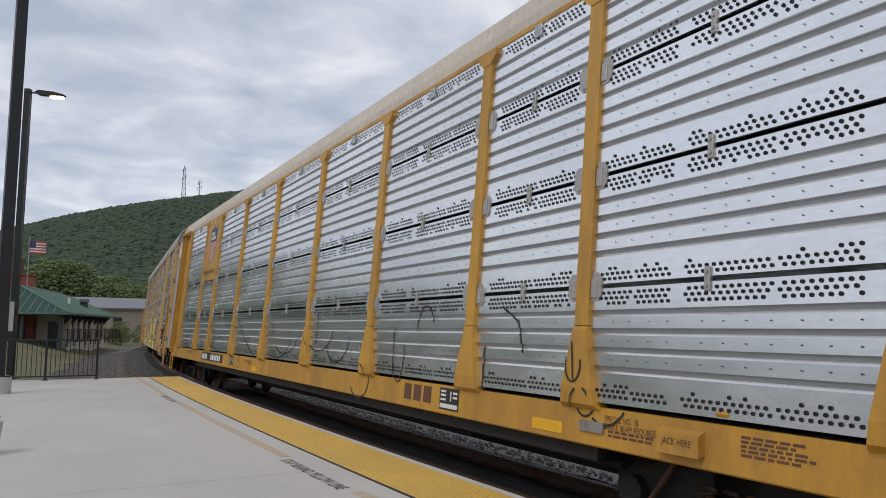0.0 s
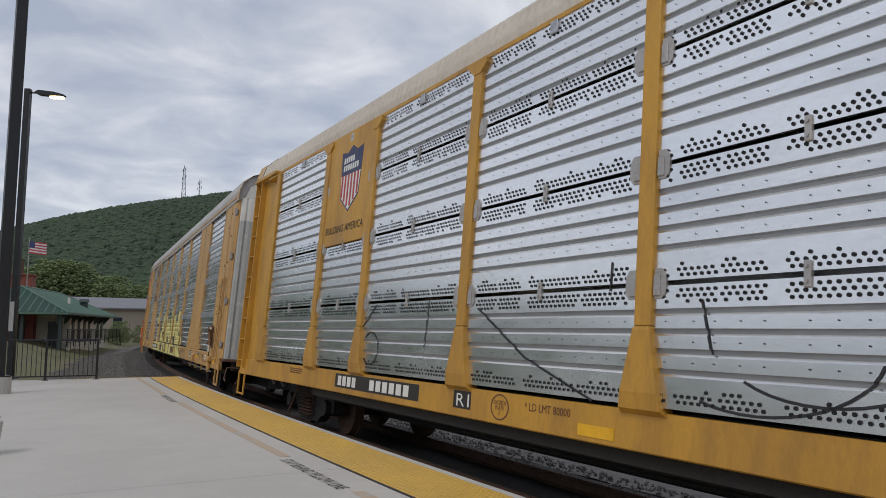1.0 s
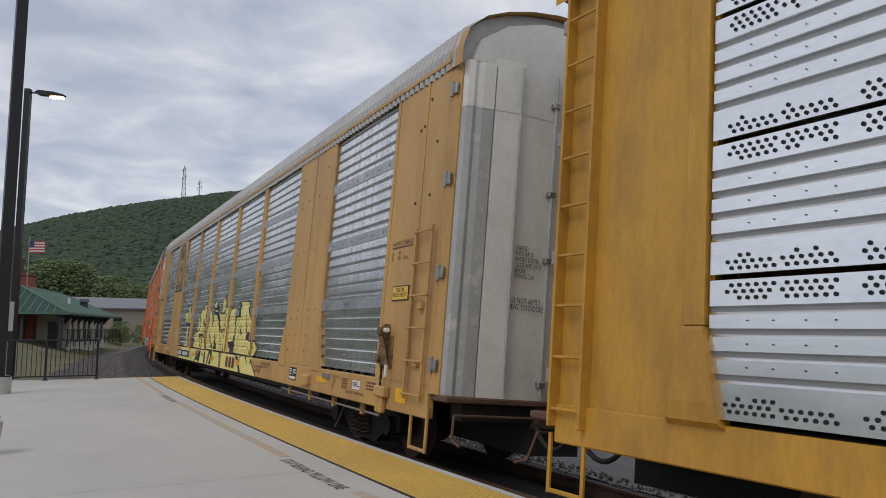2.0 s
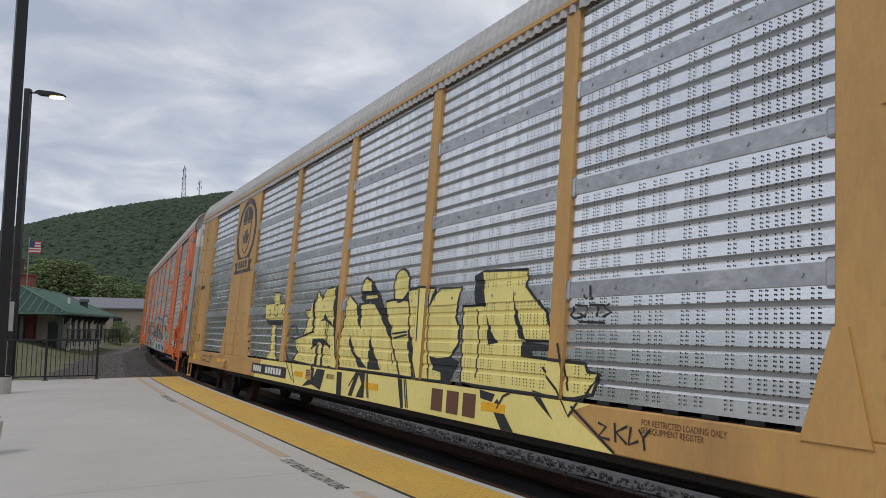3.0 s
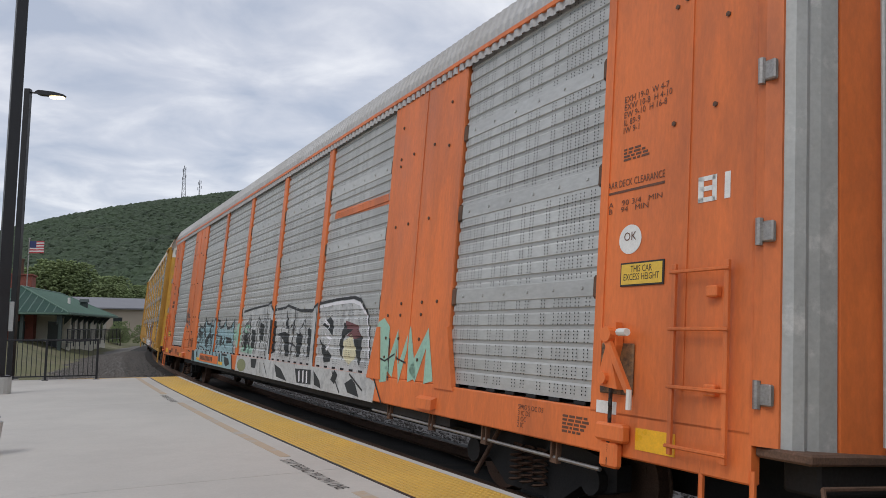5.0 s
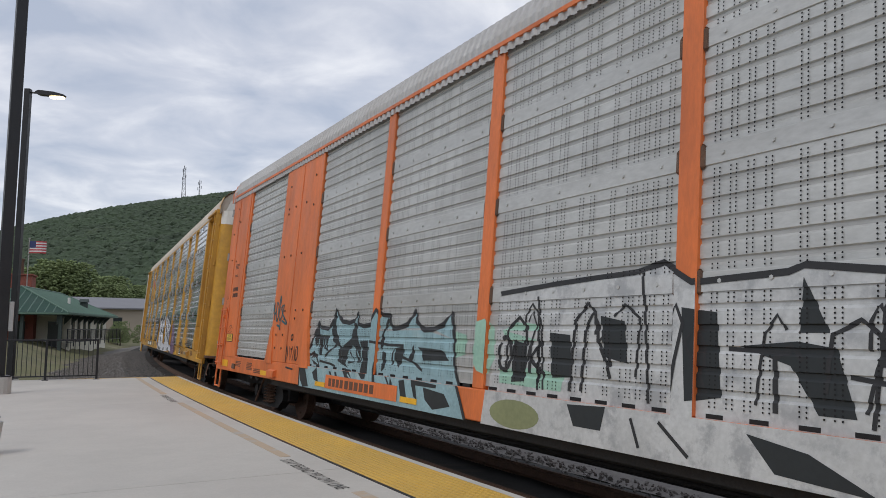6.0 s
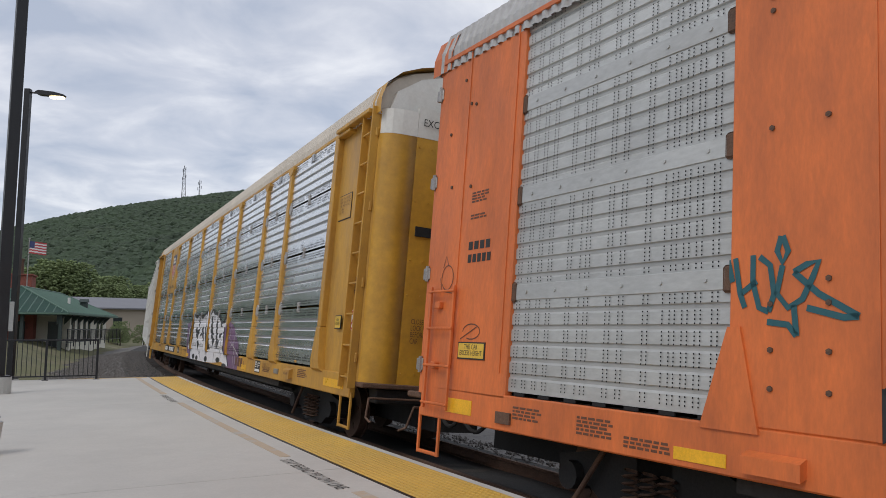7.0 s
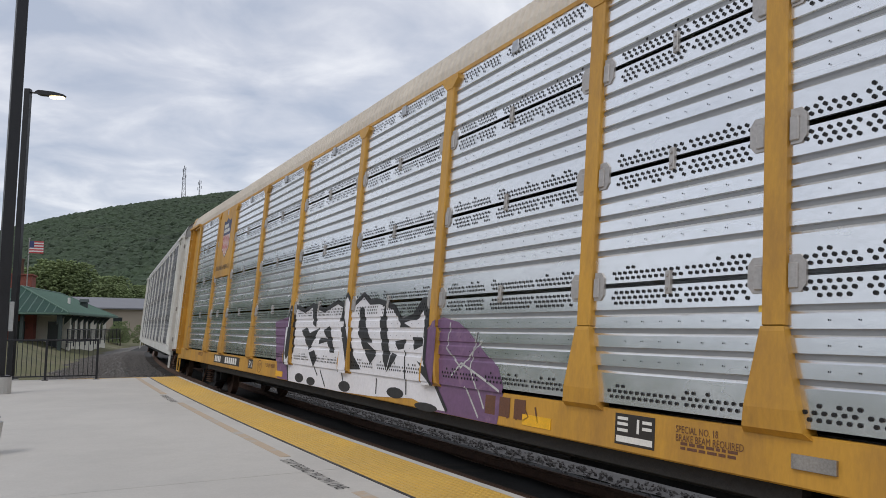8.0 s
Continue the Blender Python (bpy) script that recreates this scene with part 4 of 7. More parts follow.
def piece(car, kind, fill, outline, k=0, line=0.03, label=""):
    """One sprayed letter: its fill, and a black line round it."""
    sprayed(car, kind, [outline], fill, 0.0042 + 0.0002 * k, "graffiti_letter", label)
    if line:
        sprayed(car, kind, [stroke(outline + outline[:2], line)], SPRAY, 0.0078, "graffiti_outline")


def shadow(car, kind, outline, lift=0.007, mat=None):
    sprayed(car, kind, [outline], mat or SPRAY_GREY, lift, "graffiti_shadow")


def lines_on(car, kind, rows, w, mat, lift=0.0085):
    for pts in rows:
        sprayed(car, kind, [stroke(pts, w)], mat, lift, "graffiti_line")


YL = "pale yellow sprayed letter with black outline"
sprayed(car_b, "ribbed", [[(5.95, 0.72), (-5.05, 0.72), (-4.45, 1.00), (-4.75, 1.09), (5.45, 1.09)]], SPRAY_YELLOW, 0.0035, "graffiti_base", "pale yellow sprayed band over the sill")
# first letter with its star
piece(car_b, "ribbed", SPRAY_YELLOW, [(3.13, 1.60), (3.01, 1.78), (2.93, 1.90), (3.14, 2.03), (2.83, 2.05), (2.74, 2.25), (2.67, 1.72), (2.58, 1.67)], 0, label=YL)
piece(car_b, "ribbed", SPRAY_YELLOW, [(3.54, 1.53), (2.64, 1.67), (2.63, 1.87), (2.64, 2.15), (2.53, 2.39), (2.33, 2.21), (2.13, 2.39), (1.74, 2.41), (1.68, 1.76),
                                      (1.46, 1.58), (1.39, 1.32), (1.25, 1.18), (1.25, 1.10), (2.41, 1.10), (3.56, 1.14), (3.32, 1.32), (3.49, 1.38)], 1, label=YL)
# second letter
piece(car_b, "ribbed", SPRAY_YELLOW, [(1.28, 1.12), (1.36, 1.48), (1.32, 1.64), (1.25, 1.77), (1.12, 2.25), (0.73, 2.10), (0.55, 2.09), (0.09, 2.11), (-0.55, 1.57),
                                      (-0.90, 1.12)], 2, label=YL)
shadow(car_b, "ribbed", [(0.64, 2.26), (0.60, 2.44), (0.47, 2.50), (0.27, 2.44), (0.07, 2.29), (-0.17, 2.14), (-0.15, 2.06), (0.41, 2.09), (0.62, 2.18)], 0.0055)
piece(car_b, "ribbed", SPRAY_YELLOW, [(0.62, 2.28), (0.60, 2.41), (0.47, 2.48), (0.31, 2.43), (0.26, 2.36), (0.24, 2.26)], 9, 0.03, label=YL)
piece(car_b, "ribbed", SPRAY_YELLOW, [(0.43, 2.225), (0.03, 2.22), (0.0, 2.15), (0.41, 2.14)], 9, 0.03, label=YL)
# third letter and its dot
piece(car_b, "ribbed", SPRAY_YELLOW, [(-0.31, 2.10), (-0.55, 2.12), (-0.99, 2.10), (-1.04, 2.05), (-1.04, 1.77), (-1.33, 1.12), (-0.90, 1.12), (-0.55, 1.57), (-0.52, 1.75), (-0.37, 1.87)], 3, label=YL)
piece(car_b, "ribbed", SPRAY_YELLOW, oval(-0.735, 2.31, 0.235, 0.225, 20), 4, label=YL)
# fourth letter, over the post
piece(car_b, "ribbed", SPRAY_YELLOW, [(-0.97, 2.24), (-1.32, 2.26), (-1.70, 2.23), (-1.69, 2.09), (-1.84, 2.22), (-2.36, 2.21), (-2.25, 1.88), (-2.35, 1.75), (-2.35, 1.54), (-2.18, 1.41),
                                      (-2.28, 1.12), (-1.44, 1.11), (-1.10, 1.67), (-1.04, 1.82), (-1.04, 2.05)], 2, label=YL)
# fifth letter with its arrow
piece(car_b, "ribbed", SPRAY_YELLOW, [(-2.41, 1.99), (-2.90, 1.99), (-2.79, 2.37), (-3.65, 2.33), (-3.64, 2.17), (-4.00, 1.88), (-4.09, 1.62), (-3.68, 1.62), (-3.62, 1.47), (-4.28, 1.44),
                                      (-4.59, 1.43), (-4.64, 1.36), (-4.79, 1.35), (-4.71, 1.17), (-4.44, 1.11), (-2.77, 1.12), (-2.47, 1.14)], 3, label=YL)
# cross figure
piece(car_b, "ribbed", SPRAY_YELLOW, [(5.19, 2.45), (4.80, 2.43), (4.76, 2.21), (4.25, 2.21), (4.35, 1.88), (4.88, 1.88), (4.84, 1.59), (4.72, 1.22), (4.53, 1.11), (5.32, 1.11), (5.08, 1.28),
                                      (5.15, 1.88), (5.64, 1.90), (5.71, 2.22), (5.15, 2.23)], 0, 0.03, label="pale yellow sprayed cross with black outline")
for dark in ([(1.74, 2.41), (1.51, 2.38), (1.46, 1.58), (1.68, 1.76)], [(2.74, 2.25), (2.63, 2.21), (2.59, 1.71), (2.67, 1.68)],
             [(2.28, 1.85), (2.09, 1.98), (2.03, 1.90), (1.78, 1.83), (1.58, 1.69), (1.77, 1.77), (2.08, 1.86)],
             [(2.60, 1.55), (2.09, 1.56), (1.84, 1.49), (1.71, 1.39), (1.93, 1.45), (2.29, 1.50), (2.44, 1.43), (2.66, 1.35)],
             [(2.41, 1.44), (2.31, 1.45), (2.29, 1.10), (2.42, 1.10)], [(2.16, 1.51), (2.06, 1.52), (2.03, 1.09), (2.11, 1.09)],
             [(0.73, 2.10), (0.56, 2.09), (0.55, 1.70), (0.67, 1.82), (0.74, 1.99)], [(0.96, 1.63), (0.83, 1.52), (0.71, 1.38), (0.18, 1.17), (0.49, 1.16), (0.71, 1.32), (0.92, 1.45)],
             [(0.18, 1.64), (0.03, 1.44), (-0.29, 1.16), (0.16, 1.15)], [(0.08, 2.11), (-0.17, 2.14), (-0.33, 1.94), (-0.37, 1.85), (-0.52, 1.75), (-0.49, 1.67), (-0.55, 1.57)],
             [(-1.04, 1.79), (-1.10, 1.67), (-1.23, 1.39), (-1.41, 1.10), (-1.29, 1.12), (-1.17, 1.28), (-1.06, 1.49)], [(-0.97, 2.24), (-0.98, 2.12), (-0.88, 2.11)],
             [(-1.70, 2.23), (-1.76, 2.16), (-1.58, 2.02), (-1.56, 1.93)], [(-2.62, 2.32), (-2.79, 2.37), (-2.87, 1.99), (-2.69, 1.99)],
             [(-3.42, 2.15), (-3.47, 1.95), (-3.59, 1.75), (-3.68, 1.62), (-3.56, 1.64), (-3.45, 1.86)], [(-2.94, 1.87), (-3.02, 1.72), (-3.17, 1.59), (-2.97, 1.56)],
             [(-3.60, 1.61), (-4.09, 1.58), (-4.10, 1.53), (-3.78, 1.52), (-3.79, 1.45), (-3.62, 1.46)], [(-3.82, 1.15), (-3.99, 1.13), (-4.24, 0.90), (-4.06, 1.00)],
             [(-2.18, 1.41), (-2.40, 1.36), (-2.27, 1.20), (-2.23, 1.05), (-2.02, 1.09), (-2.00, 1.22), (-1.79, 1.24), (-1.69, 1.40), (-1.91, 1.38)],
             [(5.64, 1.90), (4.35, 1.89), (4.54, 1.79), (5.31, 1.79)], [(1.22, 1.06), (1.01, 1.06), (0.98, 0.72), (1.17, 0.72)], [(0.45, 1.09), (0.32, 1.09), (0.55, 0.74), (0.70, 0.74)],
             [(0.37, 1.09), (0.13, 1.09), (0.11, 0.75), (0.40, 0.74), (0.22, 0.94)], [(-0.94, 1.09), (-1.07, 1.09), (-1.17, 0.73), (-1.09, 0.72)],
             [(2.43, 1.09), (2.27, 1.06), (2.28, 0.80), (2.81, 0.73), (2.49, 0.88)], [(2.14, 1.06), (1.75, 1.06), (1.82, 0.89), (1.90, 0.73), (2.37, 0.80)],
             [(-3.20, 0.93), (-3.30, 1.02), (-3.42, 0.90), (-3.62, 0.72), (-3.40, 0.72)], [(-2.95, 1.09), (-3.25, 1.06), (-3.20, 0.98), (-2.98, 1.0)]):
    shadow(car_b, "ribbed", dark)
lines_on(car_b, "ribbed", ([(-1.35, 2.25), (-1.38, 1.57)], [(-1.57, 2.23), (-1.59, 1.58), (-1.70, 1.13)], [(-0.55, 1.57), (-0.90, 1.14)], [(-0.57, 1.66), (-1.02, 1.69)], [(-0.60, 1.60), (-1.02, 1.65)],
                           [(-0.63, 1.47), (-0.61, 1.35), (-0.64, 1.25)], [(1.98, 1.86), (2.02, 1.70), (1.97, 1.50)], [(1.90, 1.82), (1.94, 1.66), (1.89, 1.45)], [(0.62, 0.95), (0.38, 1.09)], [(0.70, 0.88), (0.44, 1.09)],
                           [(0.09, 1.09), (-0.02, 0.76)], [(0.04, 1.09), (-0.06, 0.76)], [(-1.13, 1.09), (-1.24, 0.74)], [(-1.18, 1.09), (-1.29, 0.74)], [(-3.98, 1.37), (-4.26, 1.18), (-4.45, 0.96), (-4.79, 1.35)],
                           [(-4.24, 1.60), (-4.38, 1.18)], [(-4.48, 1.05), (-5.06, 0.73)], [(3.52, 1.09), (3.26, 0.76)], [(3.98, 1.20), (3.40, 0.80)], [(-3.30, 0.92), (-3.40, 1.05), (-3.54, 1.10)],
                           [(-2.72, 1.95), (-2.80, 1.60), (-2.78, 1.20)], [(4.45, 2.08), (4.55, 2.04), (4.42, 1.98)], [(5.35, 2.10), (5.25, 2.05), (5.38, 1.98)]), 0.026, SPRAY)
ring_a, ring_b = oval(4.92, 2.08, 0.15, 0.13), oval(4.92, 2.08, 0.125, 0.105)
sprayed(car_b, "ribbed", [(ring_a + ring_a[:1], ring_b + ring_b[:1])], SPRAY, 0.0085, "graffiti_line")
char_bars(-1.90, 0.78, 0.25, 3, car_b, BROWN_INK, 1.6095, 1.45, "stencil_mark")
lines_on(car_b, "ribbed", ([(-4.40, 1.94), (-4.36, 1.86), (-4.42, 1.83), (-4.52, 1.84)], [(-4.42, 1.95), (-4.58, 1.94), (-4.56, 1.84), (-4.48, 1.88)], [(-4.62, 1.95), (-4.82, 1.94)], [(-4.72, 1.94), (-4.72, 1.84)],
                           [(-4.88, 1.95), (-4.80, 1.92), (-4.90, 1.88), (-4.80, 1.84)], [(-4.48, 1.80), (-4.82, 1.79)], [(-4.63, 2.12), (-4.64, 1.99)], [(-4.55, 2.04), (-4.57, 2.0)],
                           [(-4.85, 0.95), (-4.95, 0.93), (-4.86, 0.84), (-5.0, 0.83)], [(-5.05, 0.97), (-5.07, 0.82)], [(-5.2, 0.96), (-5.07, 0.9), (-5.2, 0.82)], [(-5.24, 0.96), (-5.22, 0.82), (-5.33, 0.86)],
                           [(-5.33, 0.95), (-5.38, 0.89), (-5.45, 0.96)], [(-5.38, 0.89), (-5.40, 0.80)]), 0.022, SPRAY, 0.007)

letters("SEEK\n2\nFIND", 3.72, 1.52, 0.09, car_b, SPRAY, 1.578, name="graffiti_words", width=0.34, align="CENTER")
sprayed(car_b, "ribbed", [stroke(arc(3.74, 1.45, 0.36, 0.33, 20, 350), 0.02)], SPRAY, 0.007, "graffiti_line")

# tan car: emblem, boards, stencils
EMBLEM = material("charcoal_emblem_paint", (0.045, 0.045, 0.05), 0.55, 0, 0.1, 5, 30, 0)
cx, cz = 7.97, 4.02
ring_a, ring_b = oval(cx, cz, 0.86, 0.80, 40), oval(cx, cz, 0.71, 0.66, 40)
sprayed(car_b, "ribbed", [(ring_a + ring_a[:1], ring_b + ring_b[:1])], EMBLEM, 0.004, "emblem", "charcoal round crest with a banner")
sprayed(car_b, "ribbed", [[(cx - 0.38, cz + 0.22), (cx + 0.38, cz + 0.22), (cx + 0.38, cz - 0.2), (cx + 0.25, cz - 0.42), (cx, cz - 0.56), (cx - 0.25, cz - 0.42), (cx - 0.38, cz - 0.2)]], EMBLEM, 0.004, "emblem_shield")
sprayed(car_b, "ribbed", [[(cx - 0.34, cz + 0.18), (cx + 0.34, cz + 0.18), (cx + 0.34, cz - 0.19), (cx + 0.22, cz - 0.39), (cx, cz - 0.52), (cx - 0.22, cz - 0.39), (cx - 0.34, cz - 0.19)]], TAN, 0.0055, "emblem_shield")
leaf_pts = [(0, 0.28), (0.07, 0.17), (0.13, 0.2), (0.11, 0.06), (0.22, 0.12), (0.27, 0.03), (0.18, -0.09), (0.2, -0.14), (0.03, -0.12), (0.015, -0.26), (-0.015, -0.26),
            (-0.03, -0.12), (-0.2, -0.14), (-0.18, -0.09), (-0.27, 0.03), (-0.22, 0.12), (-0.11, 0.06), (-0.13, 0.2), (-0.07, 0.17)]
sprayed(car_b, "ribbed", [[(cx + x, cz - 0.16 + z) for x, z in leaf_pts]], EMBLEM, 0.007, "emblem_leaf")
sprayed(car_b, "ribbed", [[(cx - 0.42, cz + 0.24), (cx + 0.42, cz + 0.24), (cx + 0.36, cz + 0.5), (cx + 0.1, cz + 0.62), (cx - 0.2, cz + 0.58), (cx - 0.45, cz + 0.4)]], EMBLEM, 0.0043, "emblem_figure")
sprayed(car_b, "ribbed", [[(cx - 0.82, 3.02), (cx + 0.82, 3.02), (cx + 0.66, 3.16), (cx + 0.82, 3.30), (cx - 0.82, 3.30), (cx - 0.66, 3.16)]], EMBLEM, 0.0058, "emblem_ribbon")
sprayed(car_b, "ribbed", [[(cx - 0.55, 3.06), (cx + 0.55, 3.06), (cx + 0.55, 3.40), (cx - 0.55, 3.40)]], EMBLEM, 0.007, "emblem_banner")
sprayed(car_b, "ribbed", [[(cx - 0.5, 3.10), (cx + 0.5, 3.10), (cx + 0.5, 3.36), (cx - 0.5, 3.36)]], TAN, 0.0083, "emblem_banner")
char_bars(cx + 0.40, 3.14, 0.17, 4, car_b, EMBLEM, 1.611, 1.2)
plate(car_b, 6.13, 3.77, 0.80, 1.0, BLACK_INK, "number_board", thick=0.010)
char_bars(6.0, 0.84, 0.12, 4, car_b, WHITE_INK, 1.614, 1.3)
char_bars(5.1, 0.84, 0.12, 6, car_b, WHITE_INK, 1.614, 1.5)
for x in (3.27, 0.10, -3.0, -9.15, 9.45):
    part("reflector", boxes((x - 0.45, x, 1.60, 1.6085, 0.88, 0.97)), REFLECT, car_b)
plate(car_b, 2.66, 2.39, 0.86, 1.03, TAN, "placard", thick=0.010)
small_print(car_b, 2.63, 1.0, 0.2, 4, 0.018, y=1.613, seed=12)
letters("80000", 1.65, 0.93, 0.08, car_b, BROWN_INK, 1.610, width=0.34)
letters("FOR RESTRICTED LOADING ONLY\nSEE EQUIPMENT REGISTER", -5.35, 0.985, 0.048, car_b, BROWN_INK, width=0.82)
data_block(car_b, -7.54, 0.82, 1.04)
step_box(car_b, -8.42, 0.80, 0.97, 0.42, TAN)
step_box(car_b, 8.84, 0.80, 0.97, 0.42, TAN)
letters("NO. 24 BRAKE BEAMS", 11.35, 0.955, 0.05, car_b, BROWN_INK, width=0.6)
letters("SPRG 5 OC D5\n3 IC D5\n2 OC\n2 IC", 10.42, 0.965, 0.05, car_b, BROWN_INK, width=0.42)
letters("2 INCH HF COMP SHOES", 10.86, 0.81, 0.042, car_b, BROWN_INK, width=0.60)
letters("SPRG 5 OC D5\n3 IC D5\n2 OC\n2 IC", -9.88, 0.985, 0.045, car_b, BROWN_INK, width=0.36)
letters("2 INCH HF COMP SHOES", -10.5, 0.81, 0.04, car_b, BROWN_INK, width=0.70)
small_print(car_b, -10.32, 0.99, 0.3, 5, 0.02, seed=14)
small_print(car_b, -11.3, 0.99, 0.35, 3, 0.026, seed=15)
small_print(car_b, 11.2, 0.87, 0.32, 2, 0.018, seed=16)
plate(car_b, -10.76, -11.05, 0.88, 1.0, WHITE_INK, "data_plate", thick=0.004)
small_print(car_b, -10.79, 0.965, 0.23, 3, 0.014, mat=BLACK_INK, y=1.6055, seed=17)
plate(car_b, 11.63, 11.34, 0.82, 0.93, TAN, "card_holder", thick=0.025)
plate(car_b, -9.45, -9.78, 0.96, 1.03, STEEL, "card_holder", thick=0.025)
tape(car_b, 12.5, 0.83, 0.5, 0.15)
tape(car_b, -12.28, 0.83, 0.32, 0.17)
warning_sign(car_b, 12.50, 1.37, 0.52, 0.17)
warning_sign(car_b, -11.93, 2.08, 0.50, 0.19)
letters("G", 12.54, 2.97, 0.11, car_b, BLACK_INK)
char_bars(12.53, 2.82, 0.10, 5, car_b, BLACK_INK, 1.604, 0.95)
letters("AAR DECK CLEARANCE", -11.80, 2.80, 0.06, car_b, BROWN_INK, width=0.62)
bars([(-11.80, 2.765, 0.64, 0.02)], car_b, BROWN_INK)
letters("A      97\nB      92   5/16", -11.80, 2.67, 0.05, car_b, BROWN_INK, width=0.5)
hand_brake(car_b, -11.92, TAN)
brake_rod(car_b, -6.8, -11.6)
part("patch_plate", boxes((-12.54, -11.86, 1.60, 1.606, 1.09, 1.97), bevel=0.002), TAN, car_b)

# ---- orange car ----
TEAL = material("pale_teal_spray_paint", (0.25, 0.39, 0.43), 0.5, 0, 0.18, 1.6, 20, 0.03, second=(0.38, 0.50, 0.52))
VIOLET = material("violet_spray_paint", (0.16, 0.085, 0.17), 0.5, 0, 0.15, 2, 20, 0.03, second=(0.24, 0.14, 0.22))
CHALK = material("white_spray_paint", (0.72, 0.71, 0.74), 0.5, 0, 0.07, 2, 20, 0.03)
MINT = material("mint_spray_paint", (0.30, 0.50, 0.40), 0.5, 0, 0.10, 1.6, 20, 0.03, second=(0.22, 0.40, 0.33))
PALE = material("silver_white_spray_paint", (0.50, 0.50, 0.49), 0.5, 0, 0.16, 2.2, 20, 0.03, second=(0.30, 0.30, 0.30), second_at=0.57)
DEEP_TEAL = material("deep_teal_spray_paint", (0.02, 0.10, 0.12), 0.5, 0, 0.1, 3, 30, 0)
LOBES = [(7.10, 0.74), (7.14, 1.05), (6.97, 1.35), (6.83, 1.385), (6.62, 1.657), (6.49, 1.834), (6.38, 1.746), (6.04, 1.719), (5.91, 1.80), (5.73, 2.03), (5.63, 1.917), (5.45, 1.835), (5.17, 1.813),
         (4.99, 1.846), (4.88, 1.965), (4.85, 1.796), (4.65, 1.762), (4.40, 1.784), (4.17, 1.989), (4.03, 1.92), (3.78, 1.906), (3.74, 1.79), (3.64, 1.729), (3.46, 1.742), (3.24, 1.787),
         (3.03, 1.961), (2.98, 1.822), (2.86, 1.75), (2.77, 1.716), (2.54, 1.724), (2.30, 1.78), (2.12, 1.92), (2.02, 1.60), (1.98, 1.30), (1.75, 0.95), (1.62, 0.74)]
sprayed(car_c, "ribbed", [LOBES], TEAL, 0.0042, "graffiti_fill", "pale teal sprayed lettering with black outline")
lines_on(car_c, "ribbed", (LOBES[3:33],), 0.065, SPRAY, 0.0078)
lines_on(car_c, "ribbed", (LOBES[:4], LOBES[32:]), 0.05, SPRAY, 0.0078)
for dark in ([(7.13, 1.05), (6.97, 1.33), (6.80, 1.30), (6.85, 1.05), (6.62, 0.76), (6.9, 0.74), (7.05, 0.85)], [(6.64, 1.63), (6.48, 1.81), (6.38, 1.63), (6.20, 1.62), (6.23, 1.30), (6.38, 1.29), (6.45, 1.51), (6.54, 1.40)],
             [(6.20, 1.61), (5.98, 1.61), (6.03, 1.42), (5.91, 1.36), (6.09, 1.31), (6.18, 1.41)], [(5.91, 1.77), (5.73, 2.02), (5.72, 1.75), (5.54, 1.54), (5.42, 1.44), (5.37, 1.19), (5.52, 1.23), (5.50, 1.44), (5.80, 1.53)],
             [(5.42, 1.44), (5.26, 1.50), (5.12, 1.55), (5.04, 1.65), (4.99, 1.82), (4.89, 1.80), (4.84, 1.60), (4.70, 1.47), (4.62, 1.24), (4.75, 1.23), (4.86, 1.41), (4.97, 1.48), (5.11, 1.40), (5.20, 1.20),
              (5.09, 1.14), (5.24, 1.13), (5.36, 1.19)], [(4.73, 1.54), (4.45, 1.56), (4.40, 1.26), (4.59, 1.25), (4.63, 1.42)], [(4.59, 1.25), (4.32, 1.32), (4.36, 1.02), (4.48, 1.01), (4.64, 1.11)],
             [(3.84, 1.87), (3.75, 1.85), (3.92, 1.66), (3.90, 1.50), (3.99, 1.43), (4.02, 1.58)], [(3.56, 1.47), (3.30, 1.50), (3.28, 1.36), (3.40, 1.22), (3.54, 1.32)],
             [(3.13, 1.35), (3.05, 1.50), (3.01, 1.53), (2.99, 1.36), (3.05, 1.32)], [(2.90, 1.50), (2.30, 1.48), (2.10, 1.36), (2.74, 1.34), (2.81, 1.44)], [(3.63, 1.43), (3.59, 1.47), (3.56, 1.13), (3.63, 1.14)],
             [(3.29, 1.06), (3.14, 1.08), (3.04, 0.87), (2.97, 0.79), (3.18, 0.81)], [(2.95, 1.09), (2.69, 1.085), (2.30, 1.07), (2.30, 1.03), (2.82, 1.03), (2.75, 0.85), (2.90, 0.92)],
             [(3.55, 1.09), (3.48, 1.02), (3.46, 0.95), (3.55, 0.96)], [(6.56, 1.10), (6.30, 1.09), (6.18, 0.86), (5.90, 0.81), (6.38, 0.89), (6.49, 1.00)], [(5.23, 1.12), (4.98, 1.12), (4.80, 0.96), (5.04, 0.95)],
             [(4.11, 1.28), (4.02, 1.00), (3.97, 1.00), (4.10, 0.95), (4.14, 1.15)], [(5.75, 1.05), (5.68, 1.06), (5.60, 0.99), (5.66, 0.98)], [(5.52, 1.06), (5.44, 1.06), (5.38, 0.98), (5.46, 0.97)],
             [(2.62, 1.02), (2.10, 0.98), (1.95, 0.85), (2.35, 0.78), (2.55, 0.88)], [(6.65, 1.34), (6.45, 1.30), (6.32, 1.13), (6.55, 1.13), (6.70, 1.22)], [(3.92, 1.42), (3.80, 1.40), (3.82, 1.20), (3.92, 1.14)]):
    shadow(car_c, "ribbed", dark, 0.0065)
